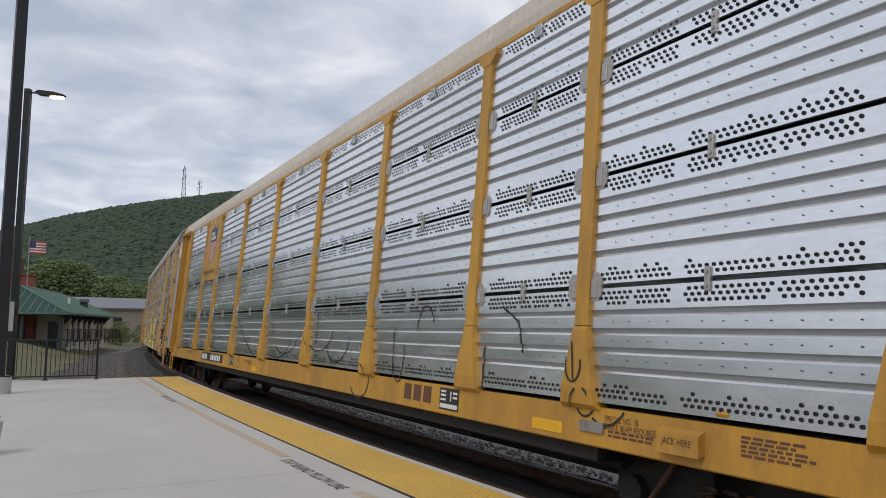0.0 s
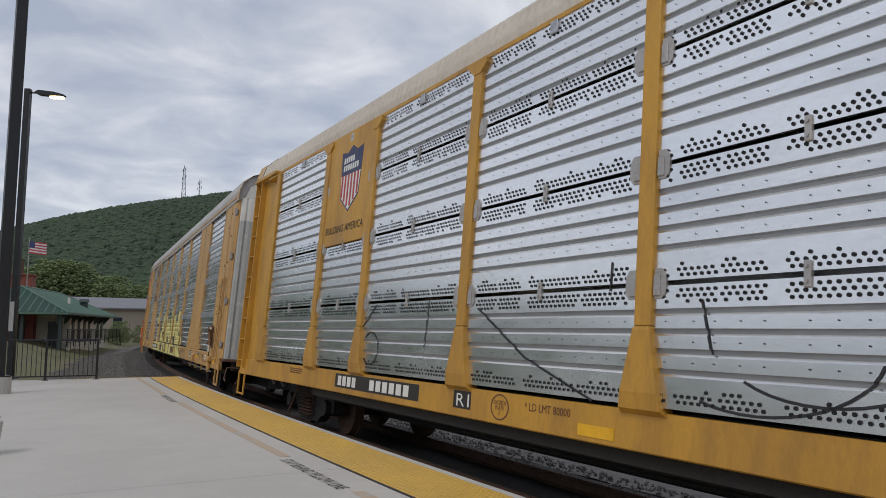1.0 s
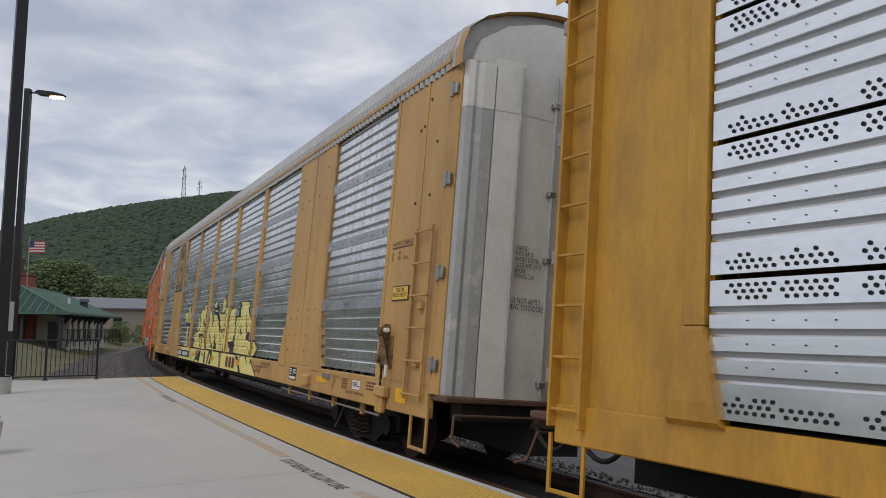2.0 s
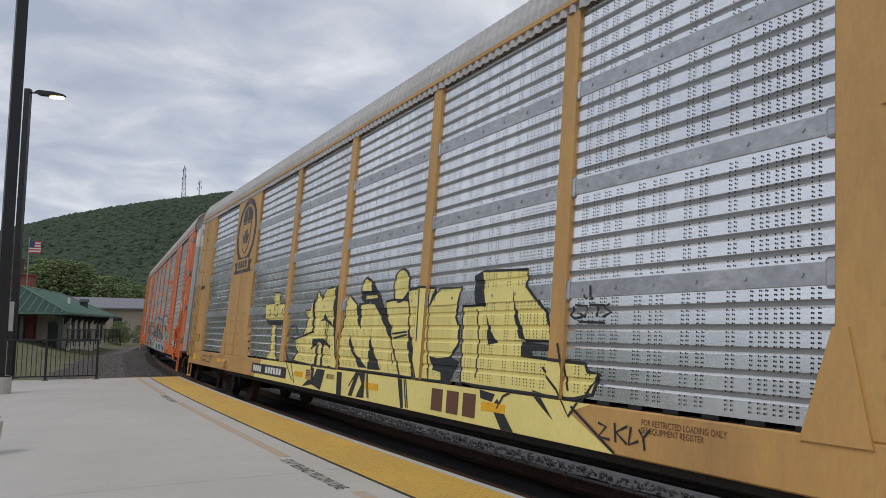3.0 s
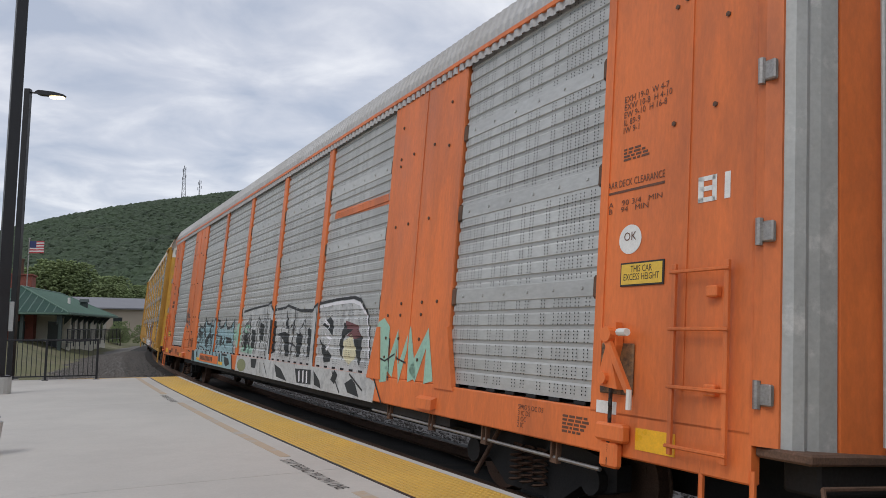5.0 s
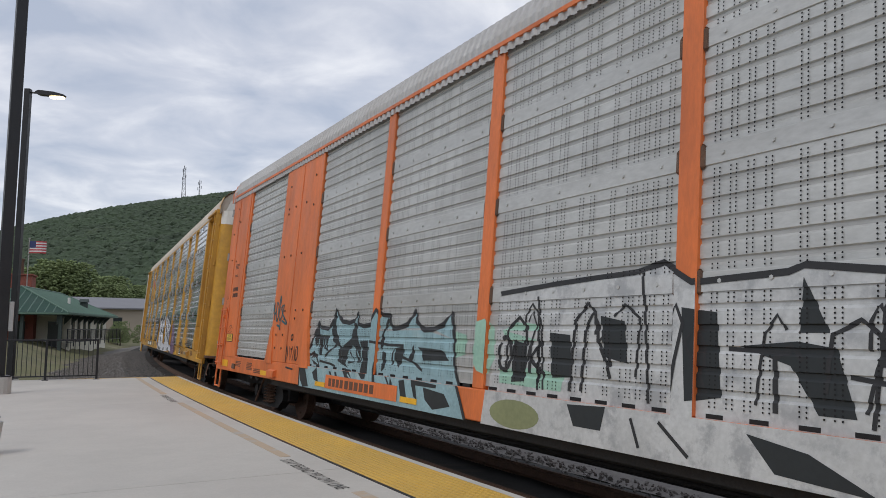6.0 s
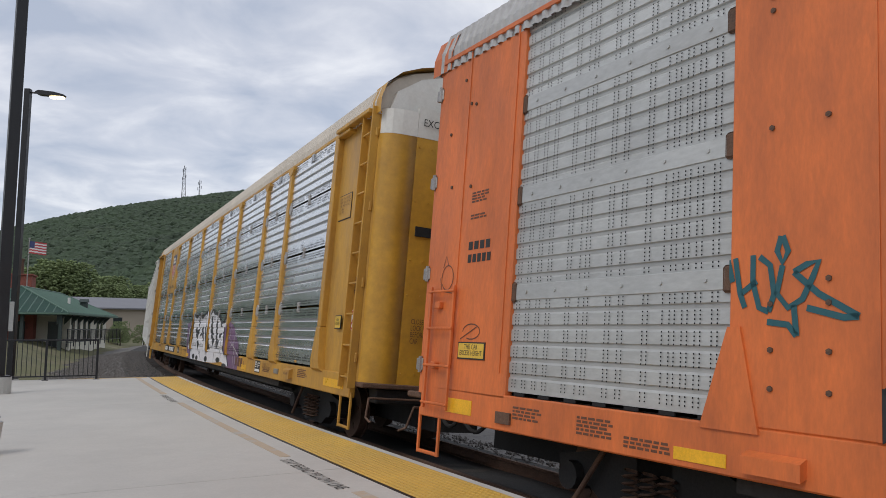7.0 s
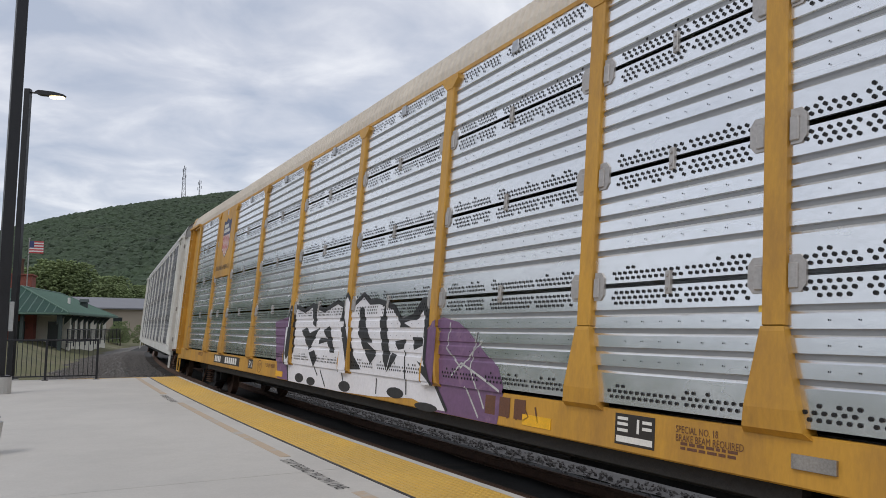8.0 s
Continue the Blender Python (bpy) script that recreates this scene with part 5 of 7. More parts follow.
lines_on(car_c, "ribbed", ([(6.79, 1.27), (6.58, 1.34), (6.36, 1.18), (6.31, 1.12)], [(6.13, 1.27), (5.74, 1.43), (5.54, 1.51)], [(6.30, 1.20), (5.80, 1.17), (5.60, 1.14)], [(4.40, 1.55), (3.75, 1.51), (3.30, 1.51)],
                           [(5.05, 1.38), (4.86, 1.24), (5.10, 1.22)], [(3.30, 1.36), (3.05, 1.32), (2.75, 1.22)], [(3.70, 1.10), (3.55, 0.96)]), 0.035, SPRAY, 0.0072)
lines_on(car_c, "ribbed", ([(6.40, 1.55), (6.36, 1.30)], [(6.10, 1.55), (6.08, 1.42)], [(5.66, 1.40), (5.60, 1.22)], [(4.80, 1.40), (4.66, 1.28)], [(2.92, 1.0), (2.84, 0.85)], [(5.0, 1.05), (4.82, 0.97)]), 0.03, TEAL, 0.0085)
def wild_strokes(car, x0, x1, z0, z1, count, mat, w, lift, seed):
    """Hooked black strokes of an unreadable sprayed piece."""
    rnd = random.Random(seed)
    for k in range(count):
        x = x0 + (x1 - x0) * (k + rnd.random()) / count
        zb, zt = z0 + (z1 - z0) * rnd.uniform(0.0, 0.25), z0 + (z1 - z0) * rnd.uniform(0.55, 0.98)
        lean = rnd.uniform(-0.18, 0.18)
        hook = rnd.choice((-1, 1)) * rnd.uniform(0.12, 0.32)
        pts = [(x, zb), (x + lean * 0.4, zb + (zt - zb) * 0.4), (x + lean, zb + (zt - zb) * 0.8), (x + lean + hook * 0.6, zt), (x + lean + hook, zt - 0.10)]
        if rnd.random() < 0.5:
            pts += [(x + lean + hook * 1.05, zt - 0.28)]
        sprayed(car, "ribbed" if car is car_c else "perforated", [stroke(pts, w * rnd.uniform(0.7, 1.4))], mat, lift + 0.00005 * k, "graffiti_stroke")


# mint patch over the post, and the piece between
OLIVE = material("olive_spray_paint", (0.22, 0.24, 0.12), 0.55, 0, 0.12, 1.6, 20, 0.03)
sprayed(car_c, "ribbed", [[(1.62, 1.45), (1.55, 1.80), (1.35, 1.84), (1.20, 1.72), (1.18, 1.40), (1.30, 1.25), (1.45, 1.28)]], MINT, 0.0046, "graffiti_fill", "mint green sprayed patch")
for patch in ([(1.05, 1.72), (0.80, 1.80), (0.45, 1.78), (0.40, 1.62), (0.95, 1.58)], [(1.08, 1.32), (0.40, 1.36), (0.02, 1.30), (0.05, 1.16), (1.05, 1.18)], [(2.0, 1.70), (1.75, 1.66), (1.78, 1.45), (1.98, 1.40)]):
    sprayed(car_c, "ribbed", [patch], MINT, 0.0046, "graffiti_fill")
sprayed(car_c, "ribbed", [oval(0.72, 0.89, 0.42, 0.14, 20)], OLIVE, 0.0046, "graffiti_fill", "olive green sprayed cloud")
lines_on(car_c, "ribbed", (arc(0.98, 1.48, 0.11, 0.17, 60, 400), [(0.82, 1.62), (0.78, 1.28)], [(0.82, 1.60), (0.66, 1.30), (0.66, 1.62)], [(0.55, 1.62), (0.54, 1.30)], [(0.38, 1.60), (0.55, 1.44), (0.30, 1.30)],
                           [(0.42, 1.64), (0.40, 1.22)]), 0.05, SPRAY, 0.0072)
sprayed(car_c, "ribbed", [[(5.85, 0.79), (3.30, 0.79), (3.30, 0.99), (5.85, 1.0)]], ORANGE, 0.011, "number_patch", "orange painted patch with stencilled marks")
char_bars(5.70, 0.83, 0.12, 4, car_c, BROWN_INK, 1.614, 1.3)
char_bars(5.05, 0.83, 0.12, 6, car_c, BROWN_INK, 1.614, 1.5)
part("reflector", boxes((5.87, 6.3, 1.60, 1.613, 0.80, 0.87)), REFLECT, car_c)
part("reflector", boxes((2.75, 3.2, 1.60, 1.613, 0.80, 0.87)), REFLECT, car_c)
tag_a = [[(9.01, 2.212), (8.97, 2.059)],
         [(8.95, 2.224), (8.91, 1.978), (8.87, 1.88)],
         [(8.9, 1.977), (8.78, 2.057)],
         [(8.81, 2.235), (8.81, 2.05), (8.76, 1.877), (8.69, 1.85)],
         [(8.76, 2.22), (8.68, 2.157), (8.65, 1.968), (8.69, 1.85)],
         [(8.6, 2.346), (8.63, 2.248), (8.59, 2.166), (8.55, 2.241), (8.59, 2.346)],
         [(8.59, 2.151), (8.63, 1.967), (8.55, 1.873), (8.45, 1.925), (8.38, 2.064), (8.34, 2.162), (8.42, 2.146), (8.51, 2.101)],
         [(8.51, 2.101), (8.34, 1.956), (8.09, 1.813)],
         [(8.09, 1.813), (8.18, 1.807), (8.42, 1.87)],
         [(8.7, 1.783), (8.55, 1.764), (8.49, 1.693)],
         [(8.49, 1.693), (8.51, 1.89)]]
for pts in tag_a:
    sprayed(car_c, "ribbed", [stroke(pts, 0.042)], DEEP_TEAL, 0.006, "graffiti_tag")
for pts in ([(7.95, 1.4), (7.95, 1.1), (7.85, 1.25), (7.95, 1.4)], [(7.78, 1.4), (7.7, 1.15), (7.62, 1.4)], [(7.58, 1.15), (7.52, 1.4), (7.46, 1.15)], arc(7.38, 1.28, 0.06, 0.12, 60, 400), arc(7.7, 1.56, 0.05, 0.05, 0, 350), [(7.9, 1.02), (7.5, 1.0)]):
    sprayed(car_c, "ribbed", [stroke(pts, 0.03)], SPRAY, 0.006, "graffiti_tag")
# older silver piece on the leading half
SILVER = [(1.30, 0.74), (1.11, 2.10), (0.20, 2.16), (-0.86, 2.21), (-1.17, 2.27), (-1.49, 2.09), (-2.29, 2.12), (-2.41, 2.16), (-3.23, 2.05), (-3.93, 2.035), (-4.33, 2.148), (-5.10, 2.185), (-5.87, 2.20),
          (-6.18, 2.144), (-6.43, 1.98), (-6.54, 1.745), (-6.64, 1.355), (-6.80, 1.05), (-7.05, 1.0), (-7.00, 0.73)]
PALE_SILVER = material("bright_silver_spray_paint", (0.52, 0.53, 0.53), 0.45, 0.15, 0.12, 2.2, 20, 0.03, second=(0.36, 0.37, 0.38), second_at=0.56)
MAROON = material("maroon_spray_paint", (0.16, 0.06, 0.065), 0.55, 0, 0.1, 2, 20, 0)
CREAM_SPRAY = material("cream_spray_paint", (0.60, 0.56, 0.38), 0.55, 0, 0.1, 2, 20, 0)
sprayed(car_c, "ribbed", [SILVER], PALE_SILVER, 0.003, "graffiti_fill", "faded silver sprayed lettering")
lines_on(car_c, "ribbed", (SILVER[1:18],), 0.05, SPRAY, 0.0078)
lines_on(car_c, "ribbed", ([(x, z - 0.06) for x, z in SILVER[10:17]],), 0.05, CHALK, 0.0082)
for dark in ([(-4.52, 1.78), (-4.81, 1.92), (-5.04, 1.85), (-5.06, 1.60), (-4.85, 1.70)], [(-4.40, 1.60), (-4.55, 1.50), (-5.05, 1.32), (-5.05, 1.20), (-4.75, 1.18)], [(-0.45, 1.85), (-0.75, 1.80), (-0.80, 1.45), (-0.50, 1.50)],
             [(-5.53, 1.82), (-6.02, 1.78), (-6.32, 1.61), (-6.31, 1.18), (-6.19, 1.27), (-5.97, 1.60), (-5.80, 1.67), (-5.57, 1.60), (-5.56, 1.24), (-5.39, 1.45)],
             [(-1.40, 1.90), (-1.70, 1.86), (-1.75, 1.25), (-1.45, 1.20)], [(-1.9, 1.62), (-2.35, 1.66), (-2.40, 2.08), (-2.62, 1.62), (-2.75, 1.2), (-2.5, 1.2), (-2.3, 1.5)], [(-3.1, 1.65), (-3.5, 1.58), (-3.4, 1.22), (-3.2, 1.2)],
             [(-3.75, 1.75), (-3.95, 1.70), (-4.05, 1.25), (-3.82, 1.22)], [(0.25, 1.70), (-0.05, 1.68), (-0.10, 1.30), (0.20, 1.28)], [(0.85, 1.62), (0.60, 1.58), (0.62, 1.22), (0.84, 1.20)],
             [(-0.10, 1.06), (-0.60, 1.08), (-0.55, 0.88), (-0.20, 0.88)], [(-6.15, 1.00), (-6.31, 0.94), (-6.49, 0.76), (-6.04, 0.79), (-5.89, 0.91)], [(-5.26, 0.93), (-5.40, 1.09), (-5.56, 1.02), (-5.45, 0.87)],
             [(-2.00, 1.03), (-2.46, 0.96), (-2.92, 0.76), (-2.22, 0.80)], [(-3.36, 1.01), (-4.26, 1.03), (-4.32, 0.79), (-3.54, 0.77)], [(-4.4, 1.03), (-4.75, 0.88), (-4.85, 0.76), (-4.5, 0.80)]):
    shadow(car_c, "ribbed", dark, 0.0055)
sprayed(car_c, "ribbed", [[(-5.60, 1.85), (-6.10, 1.78), (-6.28, 1.61), (-5.98, 1.57), (-5.70, 1.62)]], MAROON, 0.007, "graffiti_fill")
sprayed(car_c, "ribbed", [[(-5.58, 1.53), (-5.89, 1.64), (-6.17, 1.34), (-5.89, 1.19), (-5.60, 1.28)]], CREAM_SPRAY, 0.007, "graffiti_fill")
lines_on(car_c, "ribbed", ([(-3.62, 0.98), (-3.68, 0.80)], [(-3.85, 1.0), (-3.90, 0.80)], [(-4.05, 1.0), (-4.10, 0.80)], [(-4.60, 1.86), (-4.85, 1.78), (-4.70, 1.62), (-5.0, 1.55), (-4.8, 1.38)]), 0.07, CHALK, 0.0075)
lines_on(car_c, "ribbed", ([(-0.95, 2.20), (-1.05, 1.15)], [(-2.95, 2.08), (-2.85, 1.15)], [(-4.26, 2.12), (-4.30, 1.15)], [(-1.8, 1.60), (-2.3, 1.58)], [(-2.7, 1.45), (-3.1, 1.40)], [(0.45, 2.05), (0.40, 1.15)],
                           [(-5.30, 1.06), (-5.70, 0.76)], [(-6.05, 1.06), (-6.60, 0.86)], [(-0.9, 1.02), (-1.0, 0.80)], [(-1.2, 1.02), (-1.5, 0.80)], [(-6.98, 1.05), (-7.3, 0.75)]), 0.03, SPRAY, 0.0072)
wild_strokes(car_c, 1.0, -3.9, 1.15, 2.0, 16, SPRAY, 0.03, 0.007, 21)
sprayed(car_c, "ribbed", [[(-6.86, 1.68), (-6.99, 1.82), (-7.17, 1.87), (-7.37, 1.75), (-7.40, 1.04), (-7.18, 1.01), (-6.90, 1.30)]], MINT, 0.004, "graffiti_fill", "mint green sprayed letter")
for pts in ([(-7.45, 1.15), (-7.65, 1.60), (-7.75, 1.15), (-8.0, 1.65), (-8.15, 1.1)], [(-8.15, 1.15), (-8.5, 1.62), (-8.6, 1.1)]):
    sprayed(car_c, "ribbed", [stroke(pts, 0.24)], MINT, 0.004, "graffiti_stroke")
lines_on(car_c, "ribbed", ([(-7.0, 1.35), (-7.3, 1.30), (-7.6, 1.40)], [(-7.05, 1.55), (-7.10, 1.10)], [(-7.4, 1.6), (-7.45, 1.05)], [(-7.65, 1.35), (-7.95, 1.30)]), 0.022, SPRAY, 0.0075)
sprayed(car_c, "ribbed", [[(-4.6, 3.70), (-4.6, 3.56), (-6.85, 3.50), (-6.85, 3.66)]], ORANGE, 0.004, "paint_streak")
letters("EXH 19-0  W 4-7\nEXW 10-8  H 4-10\nEW 9-10  H 16-8\nIL 89-9\nIW 9-1", -11.82, 3.62, 0.055, car_c, BROWN_INK, width=0.54)
letters("AAR DECK CLEARANCE", -11.66, 2.90, 0.06, car_c, BROWN_INK, width=0.66)
bars([(-11.66, 2.85, 0.66, 0.02)], car_c, BROWN_INK)
letters("A    90 3/4   MIN\nB    94   MIN", -11.68, 2.74, 0.045, car_c, BROWN_INK, width=0.62)
small_print(car_c, -11.84, 3.2, 0.3, 4, 0.018, seed=31)
sprayed(car_c, "ribbed", [oval(-11.96, 2.45, 0.13, 0.12)], WHITE_INK, 0.004, "sticker", "round white inspection sticker")
letters("OK", -11.96, 2.44, 0.07, car_c, BROWN_INK, 1.6065, align="CENTER")
warning_sign(car_c, -11.87, 2.07, 0.48, 0.19)
warning_sign(car_c, 12.42, 1.41, 0.50, 0.18)
bars([(-12.66, 2.64, 0.05, 0.19), (-12.66, 2.64, 0.16, 0.035), (-12.66, 2.72, 0.16, 0.035), (-12.66, 2.795, 0.16, 0.035), (-12.79, 2.64, 0.04, 0.19), (-12.90, 2.64, 0.05, 0.19)], car_c, WHITE_INK)
hand_brake(car_c, -11.88, ORANGE)
plate(car_c, -11.64, -11.88, 1.06, 1.16, WHITE_INK, "data_plate", thick=0.006)
tape(car_c, -12.11, 0.83, 0.4, 0.16)
tape(car_c, 12.6, 0.84, 0.5, 0.15)
tape(car_c, 9.45, 0.80, 0.45, 0.09)
char_bars(12.36, 2.58, 0.09, 4, car_c, BLACK_INK, 1.604, 1.2)
char_bars(12.36, 2.44, 0.09, 5, car_c, BLACK_INK, 1.604, 1.0)
small_print(car_c, 12.36, 3.2, 0.3, 4, 0.02, seed=33)
small_print(car_c, 12.36, 2.95, 0.3, 2, 0.02, seed=34)
letters("SPRG 5 OC D5\n3 IC D5\n2 OC\n2 IC", -10.51, 0.98, 0.045, car_c, BROWN_INK, width=0.4)
small_print(car_c, -11.2, 0.98, 0.35, 5, 0.02, seed=35)
small_print(car_c, 11.4, 0.98, 0.4, 4, 0.02, seed=36)
small_print(car_c, 10.5, 0.98, 0.45, 5, 0.02, seed=37)
small_print(car_c, 9.95, 0.88, 0.5, 3, 0.02, seed=38)
plate(car_c, 11.65, 11.42, 0.82, 0.93, RUST, "card_holder", thick=0.025)
step_box(car_c, 8.84, 0.80, 0.95, 0.42, ORANGE)
step_box(car_c, -8.42, 0.80, 0.95, 0.42, ORANGE)
brake_rod(car_c, -6.8, -11.6)
for pts in (arc(12.75, 2.3, 0.12, 0.14, 0, 330), [(12.85, 2.42), (12.8, 2.55), (12.74, 2.43)], [(12.9, 2.3), (12.85, 2.15), (12.6, 2.12)], arc(12.2, 1.7, 0.16, 0.08, 0, 300), [(12.4, 1.62), (12.1, 1.75)]):
    sprayed(car_c, "ribbed", [stroke(pts, 0.012)], BROWN_INK, 0.004, "scribble")

# ---- white and violet graffiti on the last silver car ----
for patch in ([(-4.05, 1.62), (-4.22, 1.81), (-4.37, 1.865), (-4.78, 1.80), (-5.04, 1.68), (-5.42, 1.45), (-5.65, 1.34), (-5.76, 1.15), (-5.66, 0.77), (-4.2, 0.77)],
                              [(2.50, 1.85), (1.50, 1.95), (1.40, 0.78), (2.05, 0.78)]):
    sprayed(car_d, "perforated", [patch], VIOLET, 0.003, "graffiti_fill", "violet sprayed shading beside white lettering")
WHITES = [(1.36, 0.77), (1.52, 1.11), (1.60, 1.63), (1.42, 2.10), (1.09, 2.10), (0.70, 2.03), (0.29, 2.12), (-0.30, 2.02), (-0.90, 2.14), (-1.15, 2.08), (-1.40, 2.24), (-1.60, 2.08), (-1.95, 2.22), (-2.20, 2.10),
          (-2.54, 2.10), (-3.02, 2.01), (-3.28, 1.82), (-3.63, 1.88), (-3.88, 2.08), (-4.08, 2.09), (-4.11, 1.61), (-4.11, 1.34), (-4.25, 1.12), (-4.62, 0.80), (-4.26, 0.79), (-3.73, 0.87), (-2.52, 0.80), (-1.2, 0.77)]
sprayed(car_d, "perforated", [WHITES], CHALK, 0.0042, "graffiti_fill", "white sprayed lettering with black outline")
lines_on(car_d, "perforated", (WHITES[3:22],), 0.075, SPRAY, 0.0078)
lines_on(car_d, "perforated", (WHITES[:4], WHITES[21:24]), 0.05, SPRAY, 0.0078)
for dark in ([(1.50, 1.25), (1.42, 2.05), (1.22, 2.02), (1.15, 1.30), (1.38, 1.15)], [(0.79, 1.69), (0.56, 1.74), (0.32, 1.64), (-0.14, 1.74), (0.17, 1.45), (0.32, 1.35), (0.59, 1.54)], [(0.31, 2.08), (0.09, 2.12), (0.03, 1.74), (0.22, 1.79)],
             [(-0.32, 1.70), (-0.62, 1.76), (-0.93, 1.34), (-0.73, 1.34), (-0.56, 1.51), (-0.17, 1.46), (-0.19, 1.57), (-0.54, 1.56)], [(0.30, 1.31), (0.03, 1.36), (-0.15, 1.23), (0.0, 1.08)],
             [(-0.95, 2.10), (-1.15, 2.09), (-1.38, 1.83), (-1.73, 1.33), (-2.06, 1.14), (-1.63, 1.12), (-1.40, 1.50), (-1.20, 1.75), (-1.05, 1.74)],
             [(-1.84, 2.03), (-1.99, 2.03), (-2.12, 1.74), (-2.49, 1.43), (-2.55, 1.35), (-2.38, 1.23), (-2.10, 1.42), (-1.83, 1.66)], [(-2.49, 2.14), (-2.73, 2.09), (-2.86, 1.67), (-3.01, 1.37), (-2.92, 1.18), (-2.81, 1.29), (-2.63, 1.67)],
             [(-3.02, 2.01), (-3.28, 1.82), (-3.56, 1.85), (-3.79, 2.03), (-3.90, 2.09), (-4.08, 2.09), (-4.06, 1.61), (-3.99, 1.61), (-3.90, 1.95), (-3.58, 1.74), (-3.25, 1.74)],
             [(-3.11, 1.56), (-3.45, 1.59), (-3.42, 1.47), (-3.25, 1.45)], [(-3.65, 1.62), (-3.91, 1.62), (-4.03, 1.54), (-3.87, 1.43), (-3.71, 1.46)], [(-3.05, 1.41), (-2.93, 1.14), (-3.16, 1.30), (-3.23, 1.38)],
             [(-3.81, 1.33), (-4.12, 1.27), (-4.29, 1.08), (-3.98, 1.23)], oval(0.74, 0.86, 0.24, 0.08, 12), oval(0.11, 0.84, 0.22, 0.07, 12), oval(-1.43, 0.86, 0.24, 0.08, 12), oval(-3.22, 0.90, 0.26, 0.07, 12), oval(-4.1, 0.80, 0.30, 0.05, 12)):
    shadow(car_d, "perforated", dark, 0.0065, SPRAY)
lines_on(car_d, "perforated", ([(-0.3, 1.05), (-0.6, 0.80)], [(-2.6, 1.05), (-2.62, 0.84)], [(-3.45, 1.45), (-3.55, 0.9)], [(0.0, 1.08), (-0.2, 0.95)], [(-1.25, 1.10), (-1.45, 0.80)]), 0.03, SPRAY, 0.0075)
for pts in ([(-4.6, 1.8), (-4.55, 1.5), (-4.9, 1.3), (-5.3, 1.6)], [(-5.2, 1.7), (-5.1, 1.3), (-5.4, 0.9)], [(-4.7, 1.2), (-4.9, 1.35), (-5.4, 1.2), (-5.7, 1.1)], [(-5.0, 1.1), (-5.3, 0.8)]):
    sprayed(car_d, "perforated", [stroke(pts, 0.025)], PALE, 0.006, "graffiti_line")
for pts in ([(-5.75, 1.0), (-5.85, 0.85)], [(-6.0, 1.02), (-6.0, 0.85)], [(-6.1, 1.0), (-6.2, 0.9), (-6.1, 0.85)], [(-6.3, 1.0), (-6.35, 0.86)]):
    sprayed(car_d, "perforated", [stroke(pts, 0.022)], BROWN_INK, 0.006, "graffiti_line")
plate(car_d, -8.75, -8.93, 1.80, 1.92, SIGN_YELLOW, "sticker", 1.60, 0.006)


# ---- platform ----
END_S, BACK_S = 23.3, -26.0


def arc_strip(name, q0, q1, z0, z1, mat, parent=None, s0=BACK_S, s1=END_S, step=1.0, label="", m=None):
    """A solid strip along the track between two distances from its centre line."""
    bm = bmesh.new()
    n = max(1, int((s1 - s0) / step))
    rows = []
    for i in range(n + 1):
        s = s0 + (s1 - s0) * i / n
        rows.append([on_curve(s, q0, z0), on_curve(s, q0, z1), on_curve(s, q1, z1), on_curve(s, q1, z0), on_curve(s, q0, z0)])
    ribbon(bm, rows)
    for r in (rows[0], rows[-1]):
        bm.faces.new([bm.verts.new(p) for p in r[:4]])
    bmesh.ops.remove_doubles(bm, verts=bm.verts, dist=1e-5)
    bmesh.ops.recalc_face_normals(bm, faces=bm.faces)
    return part(name, bm, mat, parent, label, m)


platform = tagged(new("platform"), "pale concrete station platform with yellow tactile edge", "platform", kind="structure")
Z = PLATFORM_Z
# slabs with saw-cut joints
SLAB = [BACK_S, -17, -8, -0.6, 7.35, 15.3, END_S]
for a, b in zip(SLAB, SLAB[1:]):
    arc_strip("slab", 2.655, 16.0, Z - 0.9, Z, CONCRETE, platform, a + 0.004, b - 0.004)
arc_strip("black_joint", 2.62, 2.652, Z - 0.2, Z + 0.004, BLACK_METAL, platform)
arc_strip("edge_coping", 1.78, 1.868, Z - 0.9, Z, EDGE_CONCRETE, platform)
s = BACK_S
while s < END_S - 0.1:
    arc_strip("tactile_plate", 1.872, 2.616, Z - 0.2, Z + 0.002, TACTILE, platform, s + 0.003, min(s + 1.22, END_S) - 0.003)
    s += 1.22
arc_strip("end_stripe", 2.70, 4.75, Z - 0.01, Z + 0.004, TACTILE, platform, END_S - 0.14, END_S - 0.01)
for s0, s1 in ((BACK_S, 6.25), (8.3, 15.15), (17.2, END_S - 0.2)):
    arc_strip("warning_stripe", 2.90, 3.02, Z - 0.01, Z + 0.0035, STRIPE, platform, s0, s1)


def dome_field():
    """Truncated domes of the tactile edge."""
    vs, fs = [], []
    s = 2.0
    while s < END_S - 0.05:
        for j in range(12):
            q = 1.905 + j * 0.0615
            for r, z in ((0.021, Z + 0.002), (0.013, Z + 0.008)):
                for k in range(6):
                    a = k * math.pi / 3
                    vs.append(on_curve(s + r * math.cos(a), q + r * math.sin(a), z)[:])
            k0 = len(vs) - 12
            fs += [(k0 + k, k0 + (k + 1) % 6, k0 + 6 + (k + 1) % 6, k0 + 6 + k) for k in range(6)]
            fs.append(tuple(k0 + 6 + k for k in range(6)))
        s += 0.0615
    me = bpy.data.meshes.new("tactile_domes")
    me.from_pydata(vs, [], fs)
    me.materials.append(TACTILE)
    return tagged(share("tactile_domes", me, platform), kind="stuff")


dome_field()

# ---- track ----
track = tagged(new("railway_track"), "dark curved railway track with rails, sleepers and ballast", "track", kind="structure")


